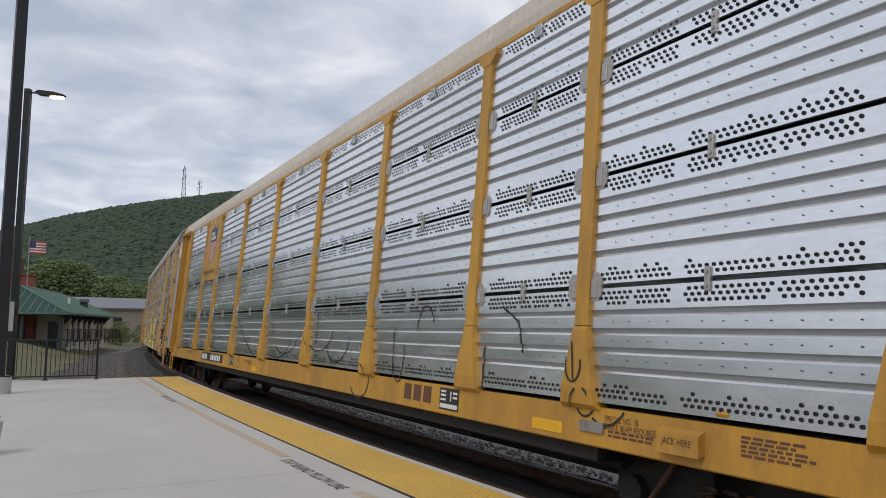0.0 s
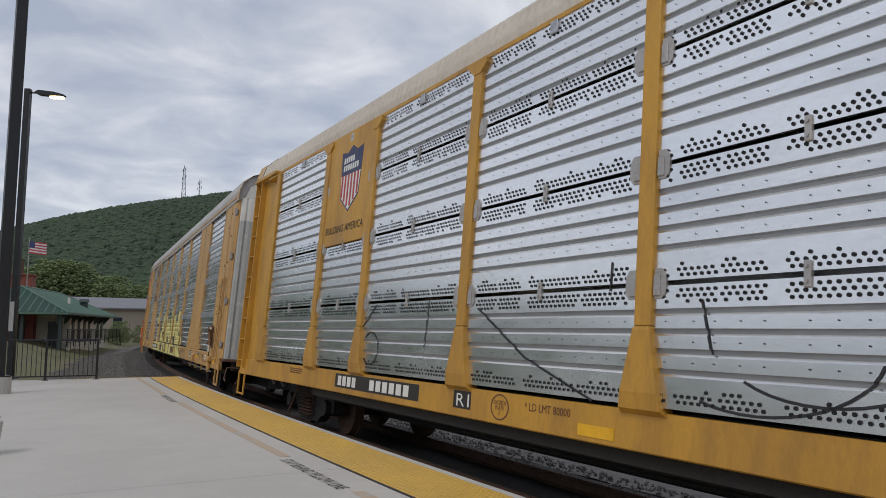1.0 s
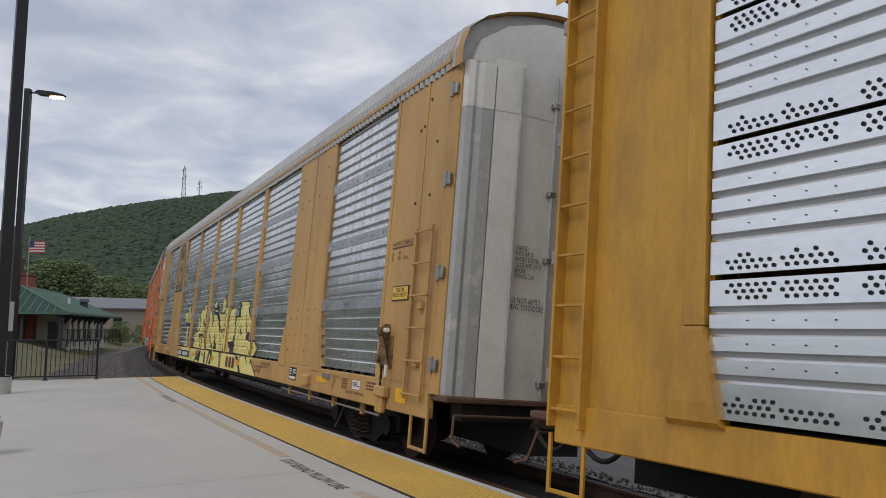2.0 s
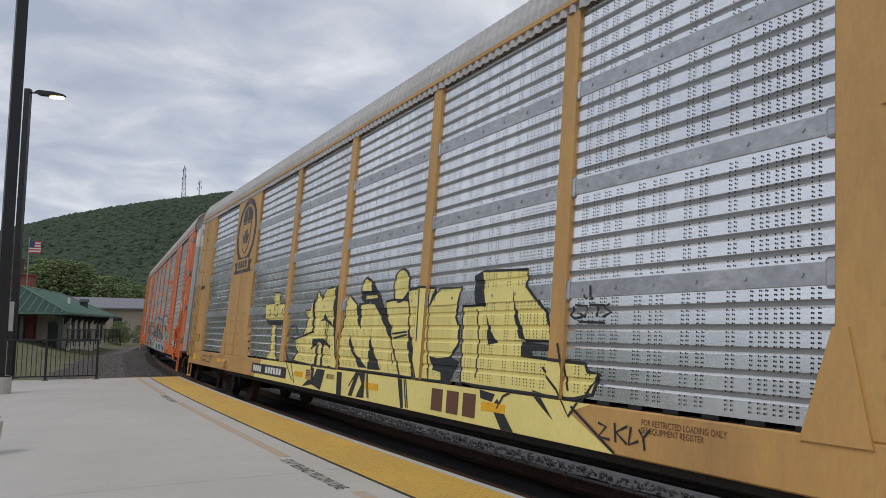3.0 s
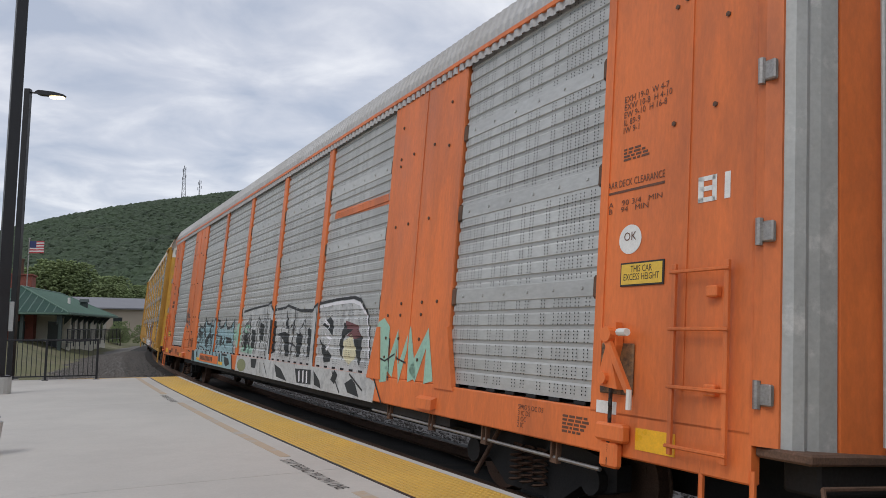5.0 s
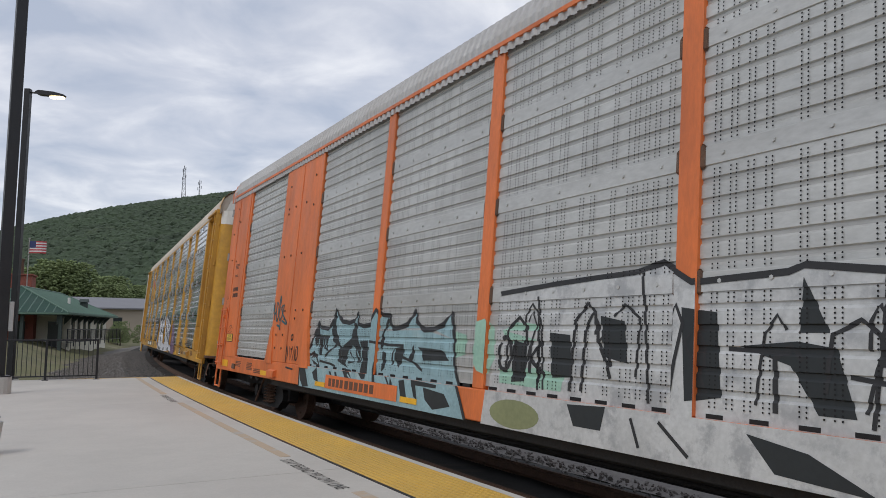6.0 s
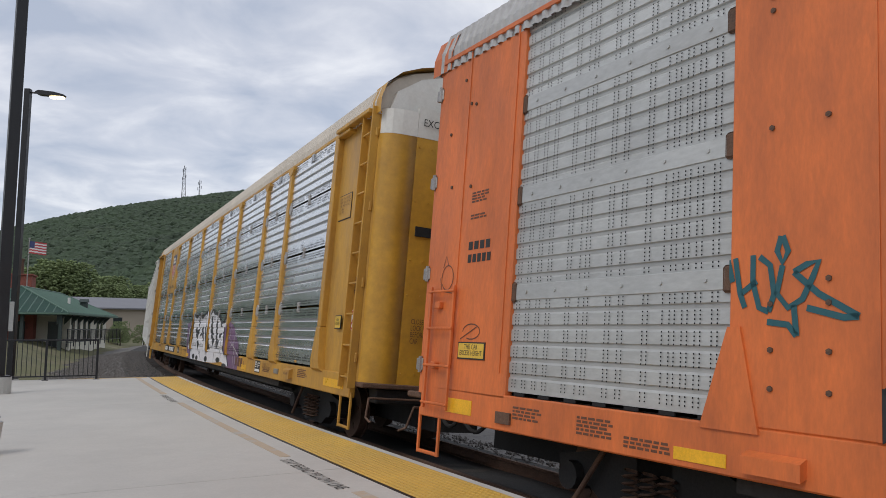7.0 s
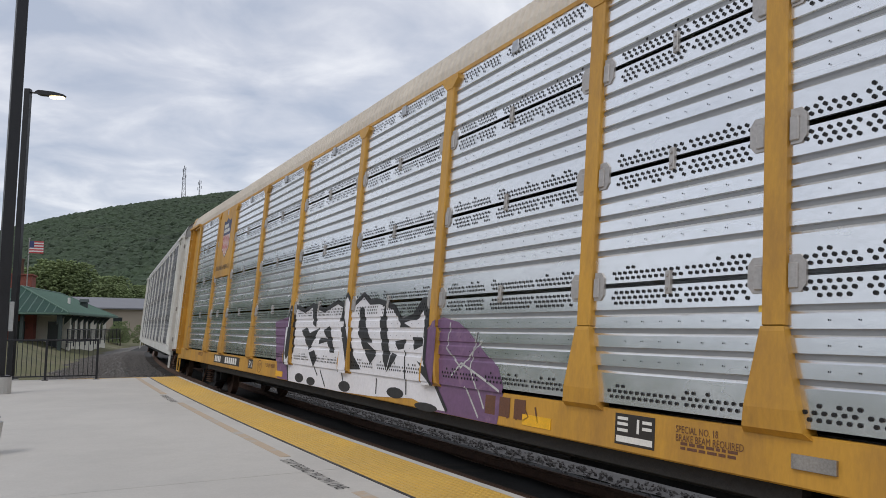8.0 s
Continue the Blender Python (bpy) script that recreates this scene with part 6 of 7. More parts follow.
def canted(s, q, z):
    """A point in the banked plane of the track."""
    return on_curve(s, q * math.cos(CANT) - z * math.sin(CANT), q * math.sin(CANT) + z * math.cos(CANT))


def rail(q):
    head = [(-0.036, 0), (0.036, 0), (0.036, -0.035), (0.009, -0.05), (0.009, -0.14), (0.07, -0.158), (0.07, -0.17), (-0.07, -0.17), (-0.07, -0.158),
            (-0.009, -0.14), (-0.009, -0.05), (-0.036, -0.035), (-0.036, 0)]
    bm = bmesh.new()
    ribbon(bm, [[canted(s, q + y, z) for y, z in head] for s in np.arange(-30, 125, 2.0)])
    bmesh.ops.recalc_face_normals(bm, faces=bm.faces)
    part("rail", bm, RUST, track)


rail(0.753)
rail(-0.753)
SLEEPER_WOOD = material("creosoted_sleeper", (0.05, 0.04, 0.033), 0.9, 0, 0.3, 3, 40, 0.4, per_object=0.3)
sleeper_me = bpy.data.meshes.new("sleeper")
bm = boxes((-0.115, 0.115, -1.3, 1.3, -0.36, -0.175), bevel=0.01)
bm.to_mesh(sleeper_me)
bm.free()
sleeper_me.materials.append(SLEEPER_WOOD)
for i in range(130):
    s = -14 + i * 0.52
    share("sleeper", sleeper_me, track, "", Matrix.Translation(on_curve(s)) @ Matrix.Rotation(curve_turn(s), 4, "Z") @ Matrix.Rotation(CANT, 4, "X"))


def bed_strip(name, sect, mat, s0, s1, step, seed):
    """A strip of bedding along the track: rows of distance and height."""
    bm = bmesh.new()
    rnd = random.Random(seed)
    ribbon(bm, [[on_curve(s, q, z + rnd.uniform(-0.015, 0.015)) for q, z in sect] for s in np.arange(s0, s1, step)])
    for f in bm.faces:
        f.normal_update()
        if f.normal.z < 0:
            f.normal_flip()
    part(name, bm, mat, track)


# bed below the cars carries their shade in its near-black colour
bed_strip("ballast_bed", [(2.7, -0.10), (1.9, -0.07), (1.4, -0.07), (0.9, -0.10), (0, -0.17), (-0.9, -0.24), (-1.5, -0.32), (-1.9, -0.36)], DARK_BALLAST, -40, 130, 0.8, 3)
bed_strip("far_shoulder", [(-1.88, -0.355), (-2.4, -0.42), (-4, -0.48), (-9, -0.50), (-18, -0.52)], BALLAST, -40, 130, 0.8, 4)
bed_strip("near_shoulder", [(7.4, -0.66), (5.4, -0.52), (4.0, -0.34), (2.68, -0.10)], BALLAST, 22.5, 130, 0.8, 5)


def stones():
    """Loose ballast stones beyond the platform's end and along the far shoulder."""
    rnd = random.Random(11)
    vs, fs = [], []
    base = [(1, 0, 0), (-1, 0, 0), (0, 1, 0), (0, -1, 0), (0, 0, 1), (0, 0, -1)]
    tri = [(0, 2, 4), (2, 1, 4), (1, 3, 4), (3, 0, 4), (2, 0, 5), (1, 2, 5), (3, 1, 5), (0, 3, 5)]
    for k in range(26000):
        if k % 3:
            s, q = 23.4 + 42 * rnd.random() ** 1.5, rnd.uniform(1.3, 6.6)
            z = -0.06 - max(0, q - 2.4) * 0.135
        else:
            s, q = rnd.uniform(0, 40), rnd.uniform(-4.4, -1.5)
            z = -0.36 - max(0, -q - 2.2) * 0.23
        p = on_curve(s, q, z + rnd.uniform(-0.03, 0.03))
        r = rnd.uniform(0.022, 0.05)
        i0 = len(vs)
        e = Euler((rnd.random() * 6, rnd.random() * 6, rnd.random() * 6)).to_matrix()
        for b in base:
            w = e @ (Vector(b) * r * rnd.uniform(0.6, 1.2))
            vs.append((p.x + w.x, p.y + w.y, p.z + w.z))
        fs += [tuple(i0 + j for j in t) for t in tri]
    me = bpy.data.meshes.new("ballast_stones")
    me.from_pydata(vs, [], fs)
    me.materials.append(BALLAST)
    tagged(share("ballast_stones", me), "loose grey ballast stones beside the track", "gravel", kind="stuff")


stones()


# ---- ground, one sheet to the horizon ----
def ground_height(x, y):
    p = Vector((x, y, 0)) - CENTRE
    q = p.length - TRACK_R
    rise = max(0.0, min(1.0, (q - 6.2) / 4.0)) * max(0.0, min(1.0, (y - 26) / 16.0))
    rise = rise * rise * (3 - 2 * rise)
    return -0.62 + 1.40 * rise + 0.10 * noise.noise((x * 0.11, y * 0.11, 0)) * (1 if q > 5 else 0.3)


def make_ground():
    xs = sorted(set([-4000, -2000, -900, -400, -250, -160, -120] + [i * 3 - 96 for i in range(50)] + [90, 150, 300, 700, 1500, 4000]))
    ys = sorted(set([-4000, -1500, -500, -150, -60] + [i * 3 - 30 for i in range(58)] + [160, 190, 240, 320, 450, 700, 1200, 2500, 4500]))
    bm = bmesh.new()
    ribbon(bm, [[(x, y, ground_height(x, y)) for x in xs] for y in ys])
    bmesh.ops.recalc_face_normals(bm, faces=bm.faces)
    for f in bm.faces:
        if f.normal.z < 0:
            f.normal_flip()
    ob = part("ground", bm, GRASS, None, smooth=True)
    tagged(ob, "dry yellow green grass ground beside the railway", "ground", kind="structure")


make_ground()
MAT_TEXT = material("worn_black_ground_lettering", (0.06, 0.055, 0.05), 0.85, 0, 0.2, 6, 40, 0)
for s_text in (8.12, 17.0):
    # read from the platform, facing the track
    turn = Matrix.Translation(on_curve(s_text, 3.09, PLATFORM_Z + 0.0045)) @ Matrix.Rotation(curve_turn(s_text - 0.9) + math.pi, 4, "Z")
    letters("STAY BEHIND YELLOW LINE", 0, 0, 0.13, platform, MAT_TEXT, width=1.72, m=turn, name="ground_lettering")


# ---- fence at the platform's end ----
def platform_matrix(s, q, z=PLATFORM_Z):
    """A frame on the platform: x along the track, y towards the track's outer side."""
    return Matrix.Translation(on_curve(s, q, z)) @ Matrix.Rotation(curve_turn(s), 4, "Z")


fence = thing("fence", "black metal picket railing at the end of the platform", "fence", m=platform_matrix(END_S - 0.35, 0))
FENCE_Q0, BAY = 4.05, 1.27
for i in range(6):
    q = FENCE_Q0 + i * BAY
    bm = boxes((-0.03, 0.03, q - 0.03, q + 0.03, 0, 1.11), bevel=0.004)
    box(bm, -0.08, 0.08, q - 0.08, q + 0.08, 0, 0.015)
    part("post", bm, BLACK_METAL, fence)
for z0, z1 in ((1.06, 1.11), (0.09, 0.125)):
    part("rail", boxes((-0.02, 0.02, FENCE_Q0, FENCE_Q0 + 5 * BAY, z0, z1), bevel=0.004), BLACK_METAL, fence)
picket = bpy.data.meshes.new("picket")
bm = boxes((-0.009, 0.009, -0.009, 0.009, 0.12, 1.07))
bm.to_mesh(picket)
bm.free()
picket.materials.append(BLACK_METAL)
for i in range(5):
    for j in range(1, 11):
        share("picket", picket, fence, "", pose(0, FENCE_Q0 + (i + j / 11) * BAY, 0))


# ---- lamp posts ----
GLOW = bpy.data.materials.new("lamp_glow")
GLOW.use_nodes = True
GLOW.node_tree.nodes["Principled BSDF"].inputs["Emission Color"].default_value = (1.0, 0.80, 0.42, 1)
GLOW.node_tree.nodes["Principled BSDF"].inputs["Emission Strength"].default_value = 5.0


def lamp_post(x, y, z, height, width, turn, label, boxed):
    post = thing("lamp_post", label, "street lamp", m=pose(x, y, z, 0, 0, turn))
    h = width / 2
    part("footing", rods([((0, 0, -0.3), (0, 0, 0.36), 0.27)], 20), EDGE_CONCRETE, post)
    bm = boxes((-h, h, -h, h, 0.36, height), bevel=0.012)
    box(bm, -h * 1.9, h * 1.9, -h * 1.9, h * 1.9, 0.36, 0.39, bevel=0.005)
    part("pole", bm, BLACK_METAL, post)
    arm = part("arm", rods([((0, 0, height - 0.12), (0.35, 0, height - 0.14), 0.035)]), BLACK_METAL, post)
    bm = bmesh.new()
    prism(bm, [(0.30, height - 0.17), (0.42, height - 0.22), (1.28, height - 0.28), (1.30, height - 0.21), (0.95, height - 0.12), (0.42, height - 0.06), (0.30, height - 0.11)],
          -0.13, 0.13, "y")
    head = part("lamp_head", bm, BLACK_METAL, arm)
    part("lens", boxes((0.80, 1.27, -0.10, 0.10, height - 0.33, height - 0.268), bevel=0.01), GLOW, arm, "warm glowing lamp lens")
    if boxed:
        part("switch_box", boxes((h, h + 0.1, -0.10, 0.10, 1.35, 2.0), bevel=0.01), GREY_DOOR, post, "grey metal switch box")
    return post


lamp_post(-9.69, 16.55, PLATFORM_Z, 11.0, 0.23, 38, "tall black square lamp post on a round concrete footing", True)
lamp_post(-14.92, 26.2, -0.3, 10.65, 0.20, 2, "black lamp post with a lit warm lamp head", False)

bollard = thing("bollard", "short pale grey bollard with a black top", "bollard", m=pose(-5.22, 8.75, PLATFORM_Z))
bm = bmesh.new()
rod(bm, (0, 0, 0), (0, 0, 0.36), 0.13, 20, 0.17)
part("body", bm, EDGE_CONCRETE, bollard)
bm = bmesh.new()
rod(bm, (0, 0, 0.36), (0, 0, 0.41), 0.12, 20)
rod(bm, (0, 0, 0.41), (0, 0, 0.47), 0.14, 20, 0.11)
part("cap", bm, BLACK_METAL, bollard)

# ---- station house ----
GREEN_ROOF = material("green_standing_seam_roof", (0.012, 0.050, 0.034), 0.7, 0.1, 0.08, 0.6, 9, 0.05, dirt=(0.025, 0.05, 0.04), dirt_amount=0.4)
CREAM = material("cream_plaster_wall", (0.72, 0.69, 0.58), 0.85, 0, 0.06, 0.8, 20, 0.08, dirt=(0.40, 0.36, 0.29), dirt_amount=0.3)
BRICK = material("red_brick", (0.24, 0.075, 0.055), 0.9, 0, 0.2, 2, 12, 0.2, second=(0.16, 0.06, 0.05))
GLASS = material("dark_window_glass", (0.03, 0.035, 0.04), 0.12, 0, 0.1, 2, 10, 0)
TRIM = material("dark_green_trim", (0.03, 0.045, 0.04), 0.6, 0, 0.1, 3, 20, 0)
GREY_ROOF = material("grey_metal_roof", (0.20, 0.20, 0.215), 0.6, 0.1, 0.08, 0.4, 6, 0.05)
TAN_WALL = material("tan_wall", (0.40, 0.34, 0.27), 0.85, 0, 0.06, 0.6, 14, 0.08)

STATION_TURN = math.degrees(math.atan2(0.968, -0.251))
station = thing("station_house", "single storey cream station house with a green hipped metal roof", "building",
                m=pose(-29.0, 58.3, 0.0, 0, 0, STATION_TURN))
# local x along the building, local y to its back
LEN, DEP, EAVE, RIDGE, OVER, BASE = 22.6, 9.2, 2.98, 5.15, 0.9, 0.2
bm = bmesh.new()
A = [(0, 0), (LEN, 0), (LEN, DEP), (0, DEP)]
c = [bm.verts.new((x, y, EAVE)) for x, y in A]
r = [bm.verts.new((4.6, DEP / 2, RIDGE)), bm.verts.new((LEN - 4.6, DEP / 2, RIDGE))]
for f in ((c[0], c[1], r[1], r[0]), (c[1], c[2], r[1]), (c[2], c[3], r[0], r[1]), (c[3], c[0], r[0])):
    bm.faces.new(f)
lo = [bm.verts.new((x, y, EAVE - 0.16)) for x, y in A]
for i in range(4):
    bm.faces.new((c[i], c[(i + 1) % 4], lo[(i + 1) % 4], lo[i]))
bm.faces.new(lo)
bmesh.ops.recalc_face_normals(bm, faces=bm.faces)
roof = part("roof", bm, GREEN_ROOF, station)


def seams():
    bm = bmesh.new()
    x = 0.5
    while x < LEN:
        top = min(1.0, x / 4.6, (LEN - x) / 4.6)
        p, q = (x, 0.02, EAVE + 0.01), (x, DEP / 2 * top, EAVE + (RIDGE - EAVE) * top + 0.01)
        rod(bm, p, q, 0.035, 4)
        x += 0.6
    y = 0.5
    while y < DEP:
        top = min(1.0, y / (DEP / 2), (DEP - y) / (DEP / 2))
        rod(bm, (0.02, y, EAVE + 0.01), (4.6 * top, y, EAVE + (RIDGE - EAVE) * top + 0.01), 0.05, 4)
        y += 0.6
    part("seams", bm, SEAM, roof)
    bm = bmesh.new()
    for e in ((0, 0, 4.6), (0, DEP, 4.6), (LEN, 0, LEN - 4.6), (LEN, DEP, LEN - 4.6)):
        rod(bm, (e[0], e[1], EAVE), (e[2], DEP / 2, RIDGE + 0.03), 0.07, 6)
    rod(bm, (4.6, DEP / 2, RIDGE + 0.03), (LEN - 4.6, DEP / 2, RIDGE + 0.03), 0.07, 6)
    part("ridge_cap", bm, SEAM, roof)
    part("gutter", boxes((-0.05, LEN + 0.05, -0.12, 0.0, EAVE - 0.17, EAVE - 0.02), (-0.12, 0.0, -0.05, DEP, EAVE - 0.17, EAVE - 0.02), bevel=0.01), SEAM, roof)


SEAM = material("pale_green_seam", (0.10, 0.17, 0.13), 0.5, 0.1, 0.08, 2, 20, 0)
seams()
part("vent_pipe", rods([((9.5, 2.0, 3.8), (9.5, 2.0, 4.45), 0.12)]), WHITE, roof)
bm = boxes((14.0, 14.6, 1.4, 2.0, 3.5, 4.2), bevel=0.05)
prism(bm, [(13.9, 4.2), (14.7, 4.2), (14.3, 4.5)], 1.3, 2.1, "y")
part("roof_vent", bm, TRIM, roof)
part("wall", boxes((5.0, LEN - OVER, OVER, OVER + 0.25, BASE - 0.6, EAVE - 0.1), (5.0, 5.25, OVER + 0.25, DEP - OVER, BASE - 0.6, EAVE - 0.1),
                   (LEN - OVER - 0.25, LEN - OVER, OVER + 0.25, DEP - OVER, BASE - 0.6, EAVE - 0.1),
                   (5.0, LEN - OVER, DEP - OVER, DEP - OVER + 0.25, BASE - 0.6, EAVE - 0.1)), CREAM, station)
part("inner_porch_wall", boxes((4.0, 4.9, OVER + 2.5, DEP - OVER, BASE - 0.6, EAVE - 0.1)), BRICK, station)
for x in (6.2, 8.4, 10.8, 12.8, 17.0, 19.0):
    w = part("window", boxes((x - 0.45, x + 0.45, OVER - 0.06, OVER + 0.02, BASE + 0.55, BASE + 2.3), bevel=0.02), TRIM, station)
    part("pane", boxes((x - 0.36, x + 0.36, OVER - 0.075, OVER - 0.062, BASE + 0.65, BASE + 1.4), (x - 0.36, x + 0.36, OVER - 0.075, OVER - 0.062, BASE + 1.46, BASE + 2.2)), GLASS, w)
for x in (0.5, 3.0, 5.6, 8.0, 10.4, 12.8, 15.2, 17.6, 20.0):
    bm = bmesh.new()
    prism(bm, [(0.25, EAVE - 0.2), (OVER, EAVE - 0.2), (OVER, EAVE - 0.95)], x - 0.07, x + 0.07, "x")
    part("eave_bracket", bm, TRIM, station)
for y in (0.5, 3.2, 5.9):
    part("porch_column", boxes((0.35, 0.6, y, y + 0.25, BASE - 0.6, EAVE - 0.15), bevel=0.02), TRIM, station)
    part("porch_door", boxes((3.9, 4.0, y + 0.8, y + 1.8, BASE - 0.2, BASE + 2.1), bevel=0.01), GLASS, station)

# low black railing in front of the station
rail_fence = thing("railing", "low black railing in front of the station house", "fence", m=pose(-27.6, 56.9, 0.62, 0, 0, STATION_TURN))
part("rail", boxes((-3, 20, -0.03, 0.03, 1.02, 1.08), (-3, 20, -0.03, 0.03, 0.1, 0.15)), BLACK_METAL, rail_fence)
for i in range(12):
    part("post", boxes((-3 + i * 2.09, -2.93 + i * 2.09, -0.035, 0.035, -0.2, 1.1)), BLACK_METAL, rail_fence)
for i in range(100):
    share("picket", picket, rail_fence, "", pose(-3 + i * 0.23, 0, 0))

# long grey-roofed building behind
shed = thing("long_building", "long low tan building with a grey metal roof", "building", m=pose(-58.5, 104.0, 0.3, 0, 0, 40))
part("wall", boxes((0, 44, 0, 11, -1, 4.3)), TAN_WALL, shed)
bm = bmesh.new()
prism(bm, [(-0.7, 4.2), (11.7, 4.2), (11.7, 4.4), (5.5, 6.1), (-0.7, 4.4)], -0.8, 44.8, "x")
part("roof", bm, GREY_ROOF, shed)
for i in range(9):
    x = 3 + i * 4.7
    w = part("window", boxes((x, x + 1.3, -0.06, 0.02, 1.2, 3.0), bevel=0.02), TRIM, shed)
    part("pane", boxes((x + 0.1, x + 1.2, -0.075, -0.062, 1.3, 2.9)), GLASS, w)

# red brick stack behind the station
stack = thing("brick_chimney", "red brick building top with a round brick chimney", "chimney", m=pose(-50.6, 90, 0, 0, 0, 20))
part("base", boxes((-1.3, 1.3, -1.5, 1.5, -0.5, 7.9), (-1.45, 1.45, -1.65, 1.65, 7.9, 8.1), bevel=0.03), BRICK, stack)
part("flue", rods([((-0.25, 0, 8.1), (-0.25, 0, 9.85), 0.42), ((-0.25, 0, 9.85), (-0.25, 0, 10.0), 0.50)], 16), RUST, stack)

# ---- flag ----
flag_pole = thing("flag_pole", "grey flag pole with a red and white striped flag", "flag", m=pose(-44.4, 80, 0.2))
part("pole", rods([((0, 0, 0), (0, 0, 11.0), 0.06)]), STEEL, flag_pole)
part("finial", rods([((0, 0, 11.0), (0, 0, 11.15), 0.10)]), STEEL, flag_pole)
RED = material("flag_red", (0.42, 0.05, 0.06), 0.85, 0, 0.1, 3, 30, 0)
FLAG_WHITE = material("flag_white", (0.62, 0.60, 0.60), 0.85, 0, 0.05, 3, 30, 0)
BLUE = material("flag_blue", (0.04, 0.05, 0.14), 0.85, 0, 0.1, 3, 30, 0)
FLAG = []
SEGMENT = 0.41
for k in range(5):
    vs, fs, mi = [], [], []
    for i in range(9):
        z0, z1 = 10.8 - 1.3 * i / 9, 10.8 - 1.3 * (i + 1) / 9
        n = len(vs)
        for y in (-0.006, 0.006):
            vs += [(0, y, z1), (SEGMENT, y, z1), (SEGMENT, y, z0), (0, y, z0)]
        fs += [(n, n + 1, n + 2, n + 3), (n + 7, n + 6, n + 5, n + 4), (n + 3, n + 2, n + 6, n + 7), (n, n + 4, n + 5, n + 1)]
        mi += [2 if (k < 2 and i < 5) else i % 2] * 4
    me = bpy.data.meshes.new("flag_cloth")
    me.from_pydata(vs, [], fs)
    for mm in (RED, FLAG_WHITE, BLUE):
        me.materials.append(mm)
    for p, q in zip(me.polygons, mi):
        p.material_index = q
    FLAG.append(share("flag_cloth", me, flag_pole))

# ---- wooded hill ----
LEAVES_FAR = material("distant_forest", (0.044, 0.066, 0.036), 0.95, 0, 0.3, 0.02, 0.25, 0.6, bump_scale=0.2, second=(0.062, 0.086, 0.044))
LEAVES_NEAR = material("summer_leaves", (0.16, 0.205, 0.085), 0.9, 0, 0.35, 0.15, 1.5, 0.3, second=(0.21, 0.25, 0.11))


def hill_height(x, y):
    ridge = 182 * math.exp(-((x + 150) / 515) ** 2)
    t = max(0.0, min(1.0, (y - 260) / 740))
    t = t * t * (3 - 2 * t) if y < 1000 else max(0.0, 1 - (y - 1000) / 1600)
    return -3 + ridge * t + 5 * noise.noise((x * 0.006, y * 0.006, 2)) * t


def make_hill():
    bm = bmesh.new()
    xs = [-1600 + 50 * i for i in range(57)]
    ys = [230 + 40 * i for i in range(45)]
    ribbon(bm, [[(x, y, hill_height(x, y)) for x in xs] for y in ys])
    for f in bm.faces:
        f.normal_update()
        if f.normal.z < 0:
            f.normal_flip()
    tagged(part("hill", bm, LEAVES_FAR, None, smooth=True), "dark green wooded hill behind the station", "hill", kind="structure")


def clump_mesh(seed, subdivisions=1):
    bm = bmesh.new()
    bmesh.ops.create_icosphere(bm, subdivisions=subdivisions, radius=1.0)
    rnd = random.Random(seed)
    for v in bm.verts:
        v.co *= 0.75 + 0.5 * rnd.random()
    vs = np.array([v.co[:] for v in bm.verts])
    fs = np.array([[v.index for v in f.verts] for f in bm.faces])
    bm.free()
    return vs, fs


def many_clumps(name, rows, mat, label, category, subdivisions=1, parent=None):
    """Joins many uneven leaf clumps (x, y, z, radius, flat) into one mesh."""
    kinds = [clump_mesh(k, subdivisions) for k in range(6)]
    vs, fs, n = [], [], 0
    rnd = random.Random(5)
    for x, y, z, r, flat in rows:
        v, f = kinds[rnd.randrange(6)]
        a = rnd.random() * 6.28
        ca, sa = math.cos(a), math.sin(a)
        w = v * r
        vs.append(np.c_[w[:, 0] * ca - w[:, 1] * sa + x, w[:, 0] * sa + w[:, 1] * ca + y, w[:, 2] * flat + z])
        fs.append(f + n)
        n += len(v)
    me = bpy.data.meshes.new(name)
    me.from_pydata(np.concatenate(vs).tolist(), [], np.concatenate(fs).tolist())
    me.materials.append(mat)
    ob = share(name, me, parent)
    return tagged(ob, label, category, kind="stuff") if parent is None else ob


def hill_woods():
    rnd = random.Random(21)
    rows = []
    while len(rows) < 34000:
        y = 270 + 790 * rnd.random() ** 0.8
        x = rnd.uniform(-0.64, -0.10) * y - 20
        r = rnd.uniform(2.0, 4.3)
        rows.append((x, y, hill_height(x, y) + r * 0.35, r, rnd.uniform(0.8, 1.3)))
    many_clumps("hill_woods", rows, LEAVES_FAR, "dense dark green forest canopy on the hill", "forest", 1)


make_hill()
hill_woods()


def valley_sides():
    """Plain unseen slopes beside and behind the platform, added as dark reflections for the metal sheets."""
    bm = bmesh.new()
    rows = []
    for r, k in ((420, 0.0), (520, 0.25), (700, 0.7), (900, 1.0), (1300, 1.05)):
        row = []
        for i in range(61):
            a = radians(122.5 + 275 * i / 60)
            h = 104 + 22 * math.sin(i * 0.31) + 12 * math.sin(i * 1.1)
            row.append((r * math.cos(a), r * math.sin(a), -3 + h * k))
        rows.append(row)
    ribbon(bm, rows)
    for f in bm.faces:
        f.normal_update()
        if f.normal.z < 0:
            f.normal_flip()
    tagged(part("valley_slope", bm, LEAVES_FAR, None, smooth=True), "unseen dark green slope added for the sheets to reflect", "hill", kind="structure")


valley_sides()


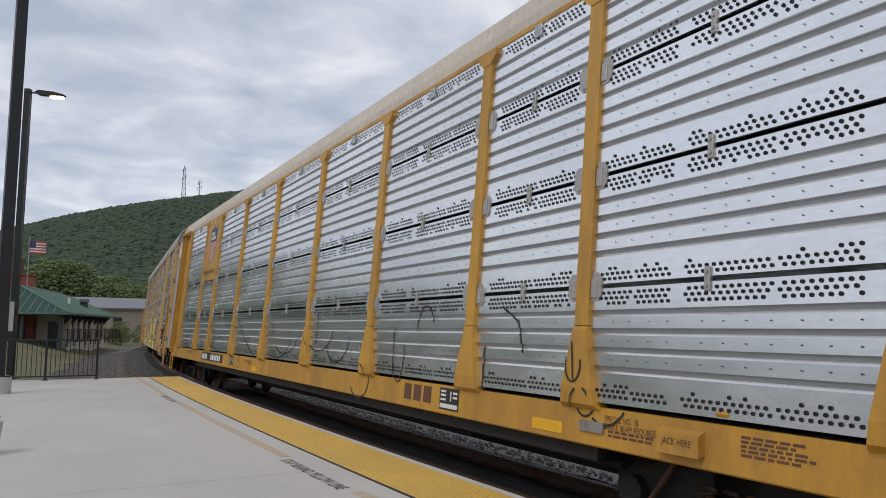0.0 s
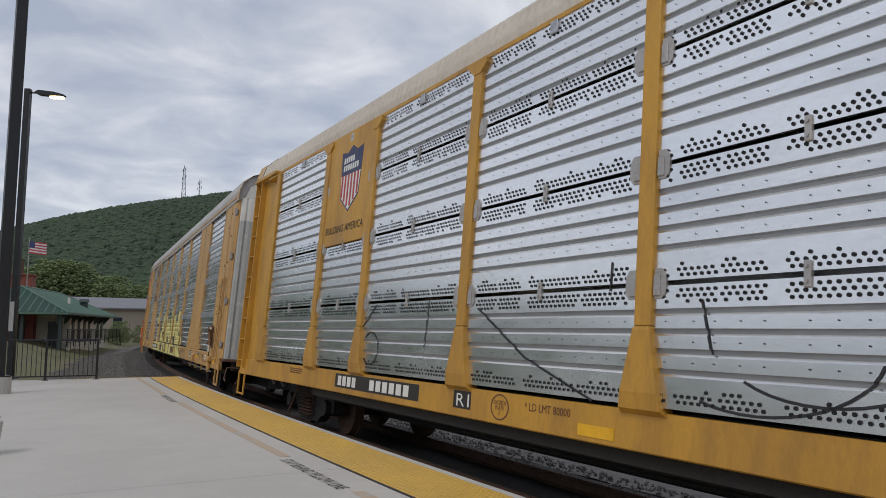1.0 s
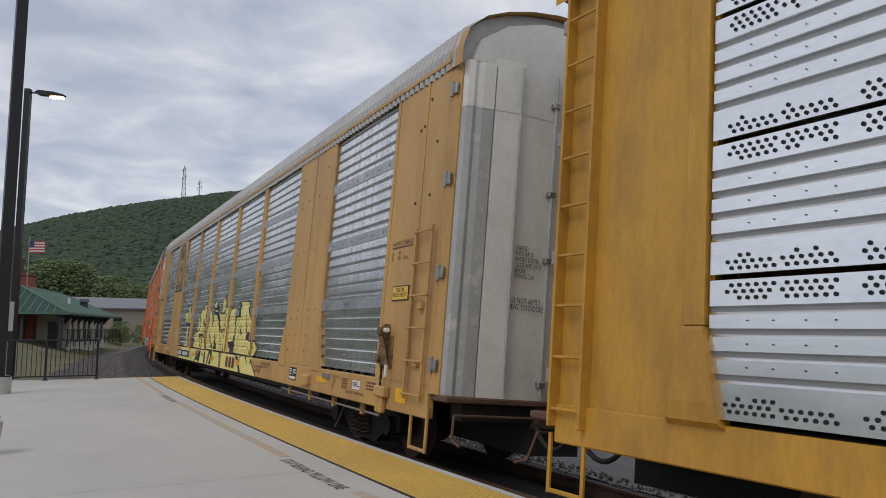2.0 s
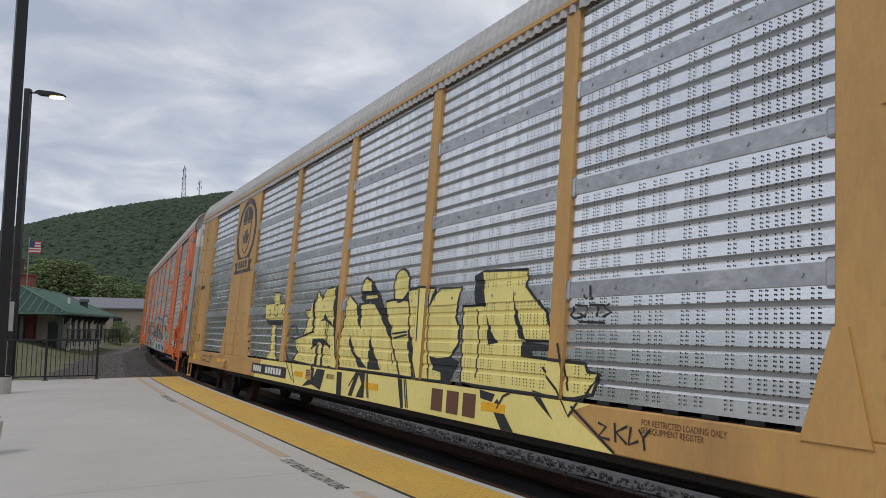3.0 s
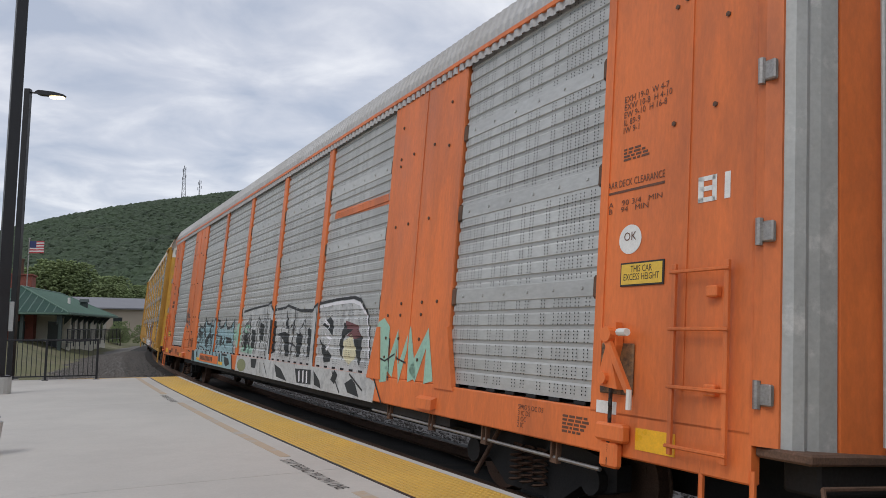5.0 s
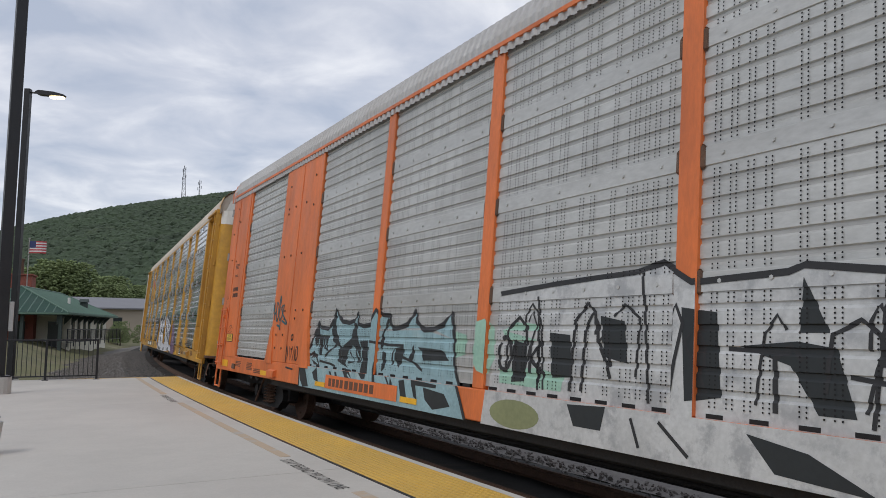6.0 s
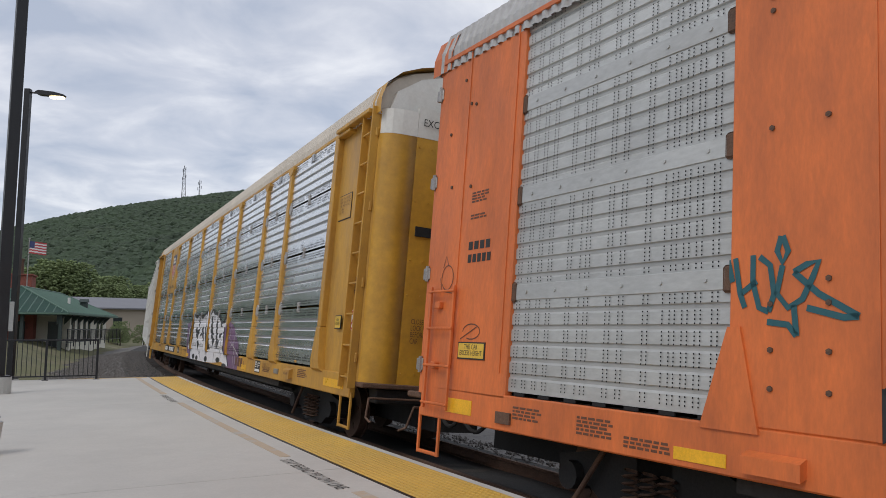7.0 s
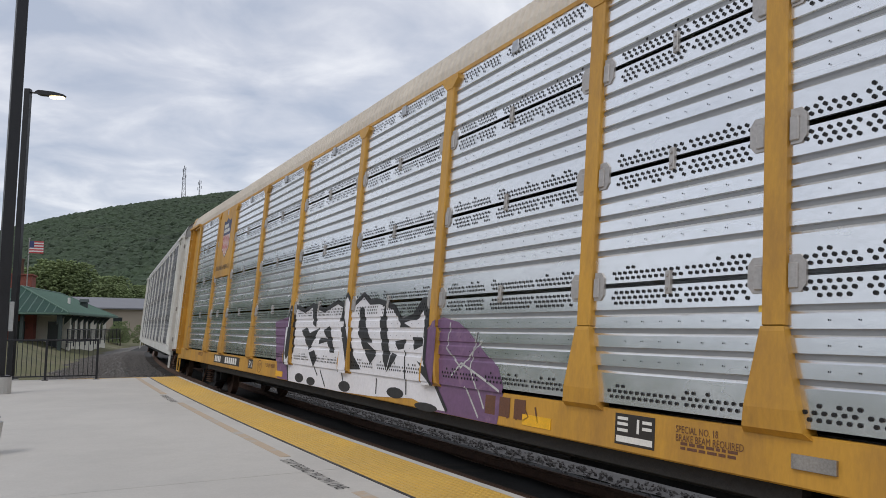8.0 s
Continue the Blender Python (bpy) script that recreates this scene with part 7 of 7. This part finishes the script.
def tower(x, y, height, w, label):
    t = thing("radio_tower", label, "tower", m=pose(x, y, hill_height(x, y), 0, 0, 15))
    rows = []
    n = 9
    for i in range(n):
        a, b = w * (1 - 0.75 * i / n), w * (1 - 0.75 * (i + 1) / n)
        z0, z1 = height * i / n, height * (i + 1) / n
        ca = [(a, a), (-a, a), (-a, -a), (a, -a)]
        cb = [(b, b), (-b, b), (-b, -b), (b, -b)]
        for k in range(4):
            rows += [((*ca[k], z0), (*cb[k], z1), 0.32), ((*ca[k], z0), (*cb[(k + 1) % 4], z1), 0.16), ((*cb[k], z1), (*cb[(k + 1) % 4], z1), 0.16)]
    part("lattice", rods(rows, 4), STEEL_FAR, t)
    part("antenna", rods([((dx, 0, height * f), (dx, 0, height * f + 4), 0.5) for dx, f in ((-2.2, 0.75), (2.2, 0.8), (-1.8, 0.93), (1.8, 0.97), (0, 1.0))], 6), STEEL_FAR, t)


STEEL_FAR = material("tower_steel", (0.22, 0.23, 0.25), 0.6, 0.3, 0.1, 1, 5, 0)
tower(-351, 1000, 63, 3.6, "lattice radio tower with antennas on the hill top")
tower(-333, 1010, 42, 1.3, "slim radio mast on the hill top")


# ---- trees and shrubs between the station and the hill ----
BARK = material("tree_bark", (0.09, 0.07, 0.05), 0.95, 0, 0.25, 3, 20, 0.4)


def tree(x, y, height, spread, seed, label, name="tree"):
    rnd = random.Random(seed)
    z = ground_height(x, y)
    t = thing(name, label, "tree" if height > 3 else "shrub", m=pose(x, y, z))
    bm = bmesh.new()
    rod(bm, (0, 0, -0.3), (0, 0, height * 0.55), height * 0.03, 8, height * 0.015)
    for i in range(7):
        a = i * 0.9 + rnd.random()
        h0 = height * rnd.uniform(0.25, 0.5)
        rod(bm, (0, 0, h0), (math.cos(a) * spread * 0.6, math.sin(a) * spread * 0.6, h0 + height * rnd.uniform(0.15, 0.35)), height * 0.012, 6, height * 0.004)
    part("trunk", bm, BARK, t)
    rows = []
    for i in range(2000 if height > 4 else 900):
        a, b = rnd.random() * 6.283, rnd.random()
        rad = spread * (1.0 - 0.75 * abs(b - 0.4)) * rnd.random() ** 0.45
        rows.append((math.cos(a) * rad, math.sin(a) * rad, height * (0.18 + 0.80 * b), spread * rnd.uniform(0.022, 0.055), rnd.uniform(0.6, 1.0)))
    many_clumps("crown", rows, LEAVES_NEAR, "", "", 1, t)


rnd_trees = random.Random(4)
for i in range(30):
    y = rnd_trees.uniform(150, 235)
    px = rnd_trees.uniform(-0.58, -0.36)
    tree(px * y, y, rnd_trees.uniform(8, 15), rnd_trees.uniform(4.0, 7), 100 + i, "broad green summer tree below the wooded hill")
for x, y, h, w, k in ((-38.4, 90, 3.2, 1.5, 1), (-37.6, 95, 2.8, 1.7, 2), (-39.6, 92, 2.4, 1.6, 4), (-35.6, 96, 3.0, 2.2, 5)):
    tree(x, y, h, w, 300 + k, "green leafy shrub beside the station lawn", "shrub")


# ---- movement ----
def car_pose(s):
    p, q = on_curve(s - 10.06), on_curve(s + 10.06)
    d = (q - p).normalized()
    turn = math.atan2(d.y, d.x)
    return Matrix.Translation((p + q) / 2) @ Matrix.Rotation(turn, 4, "Z") @ Matrix.Rotation(CANT, 4, "X")


def motions():
    """The train rolls past at a steady speed; its wheels turn; the flag waves."""
    for ob, s0 in zip(MOVING, CAR_START):
        walk(ob, [(k * 0.25, car_pose(s0 - SPEED * k * 0.25)) for k in range(33)])
    for w, dx in WHEELS:
        walk(w, [(k / 30, pose(dx, 0, 0.42, 0, -math.degrees(SPEED * k / 30 / 0.42), 0)) for k in range(241)])
    rows = [[] for _ in FLAG]
    for k in range(41):
        t = k * 0.2
        x = y = 0.0
        for i in range(len(FLAG)):
            a = -16 + 34 * math.sin(5.2 * t - 1.25 * i + 0.6) * (0.35 + 0.16 * i) + 10 * math.sin(1.1 * t + 1)
            rows[i].append((t, pose(x, y, -0.03 * i * (1 + math.sin(2.0 * t)), 0, 0, a)))
            x += SEGMENT * math.cos(radians(a))
            y += SEGMENT * math.sin(radians(a))
    for ob, r in zip(FLAG, rows):
        walk(ob, r)


set_letters()
motions()
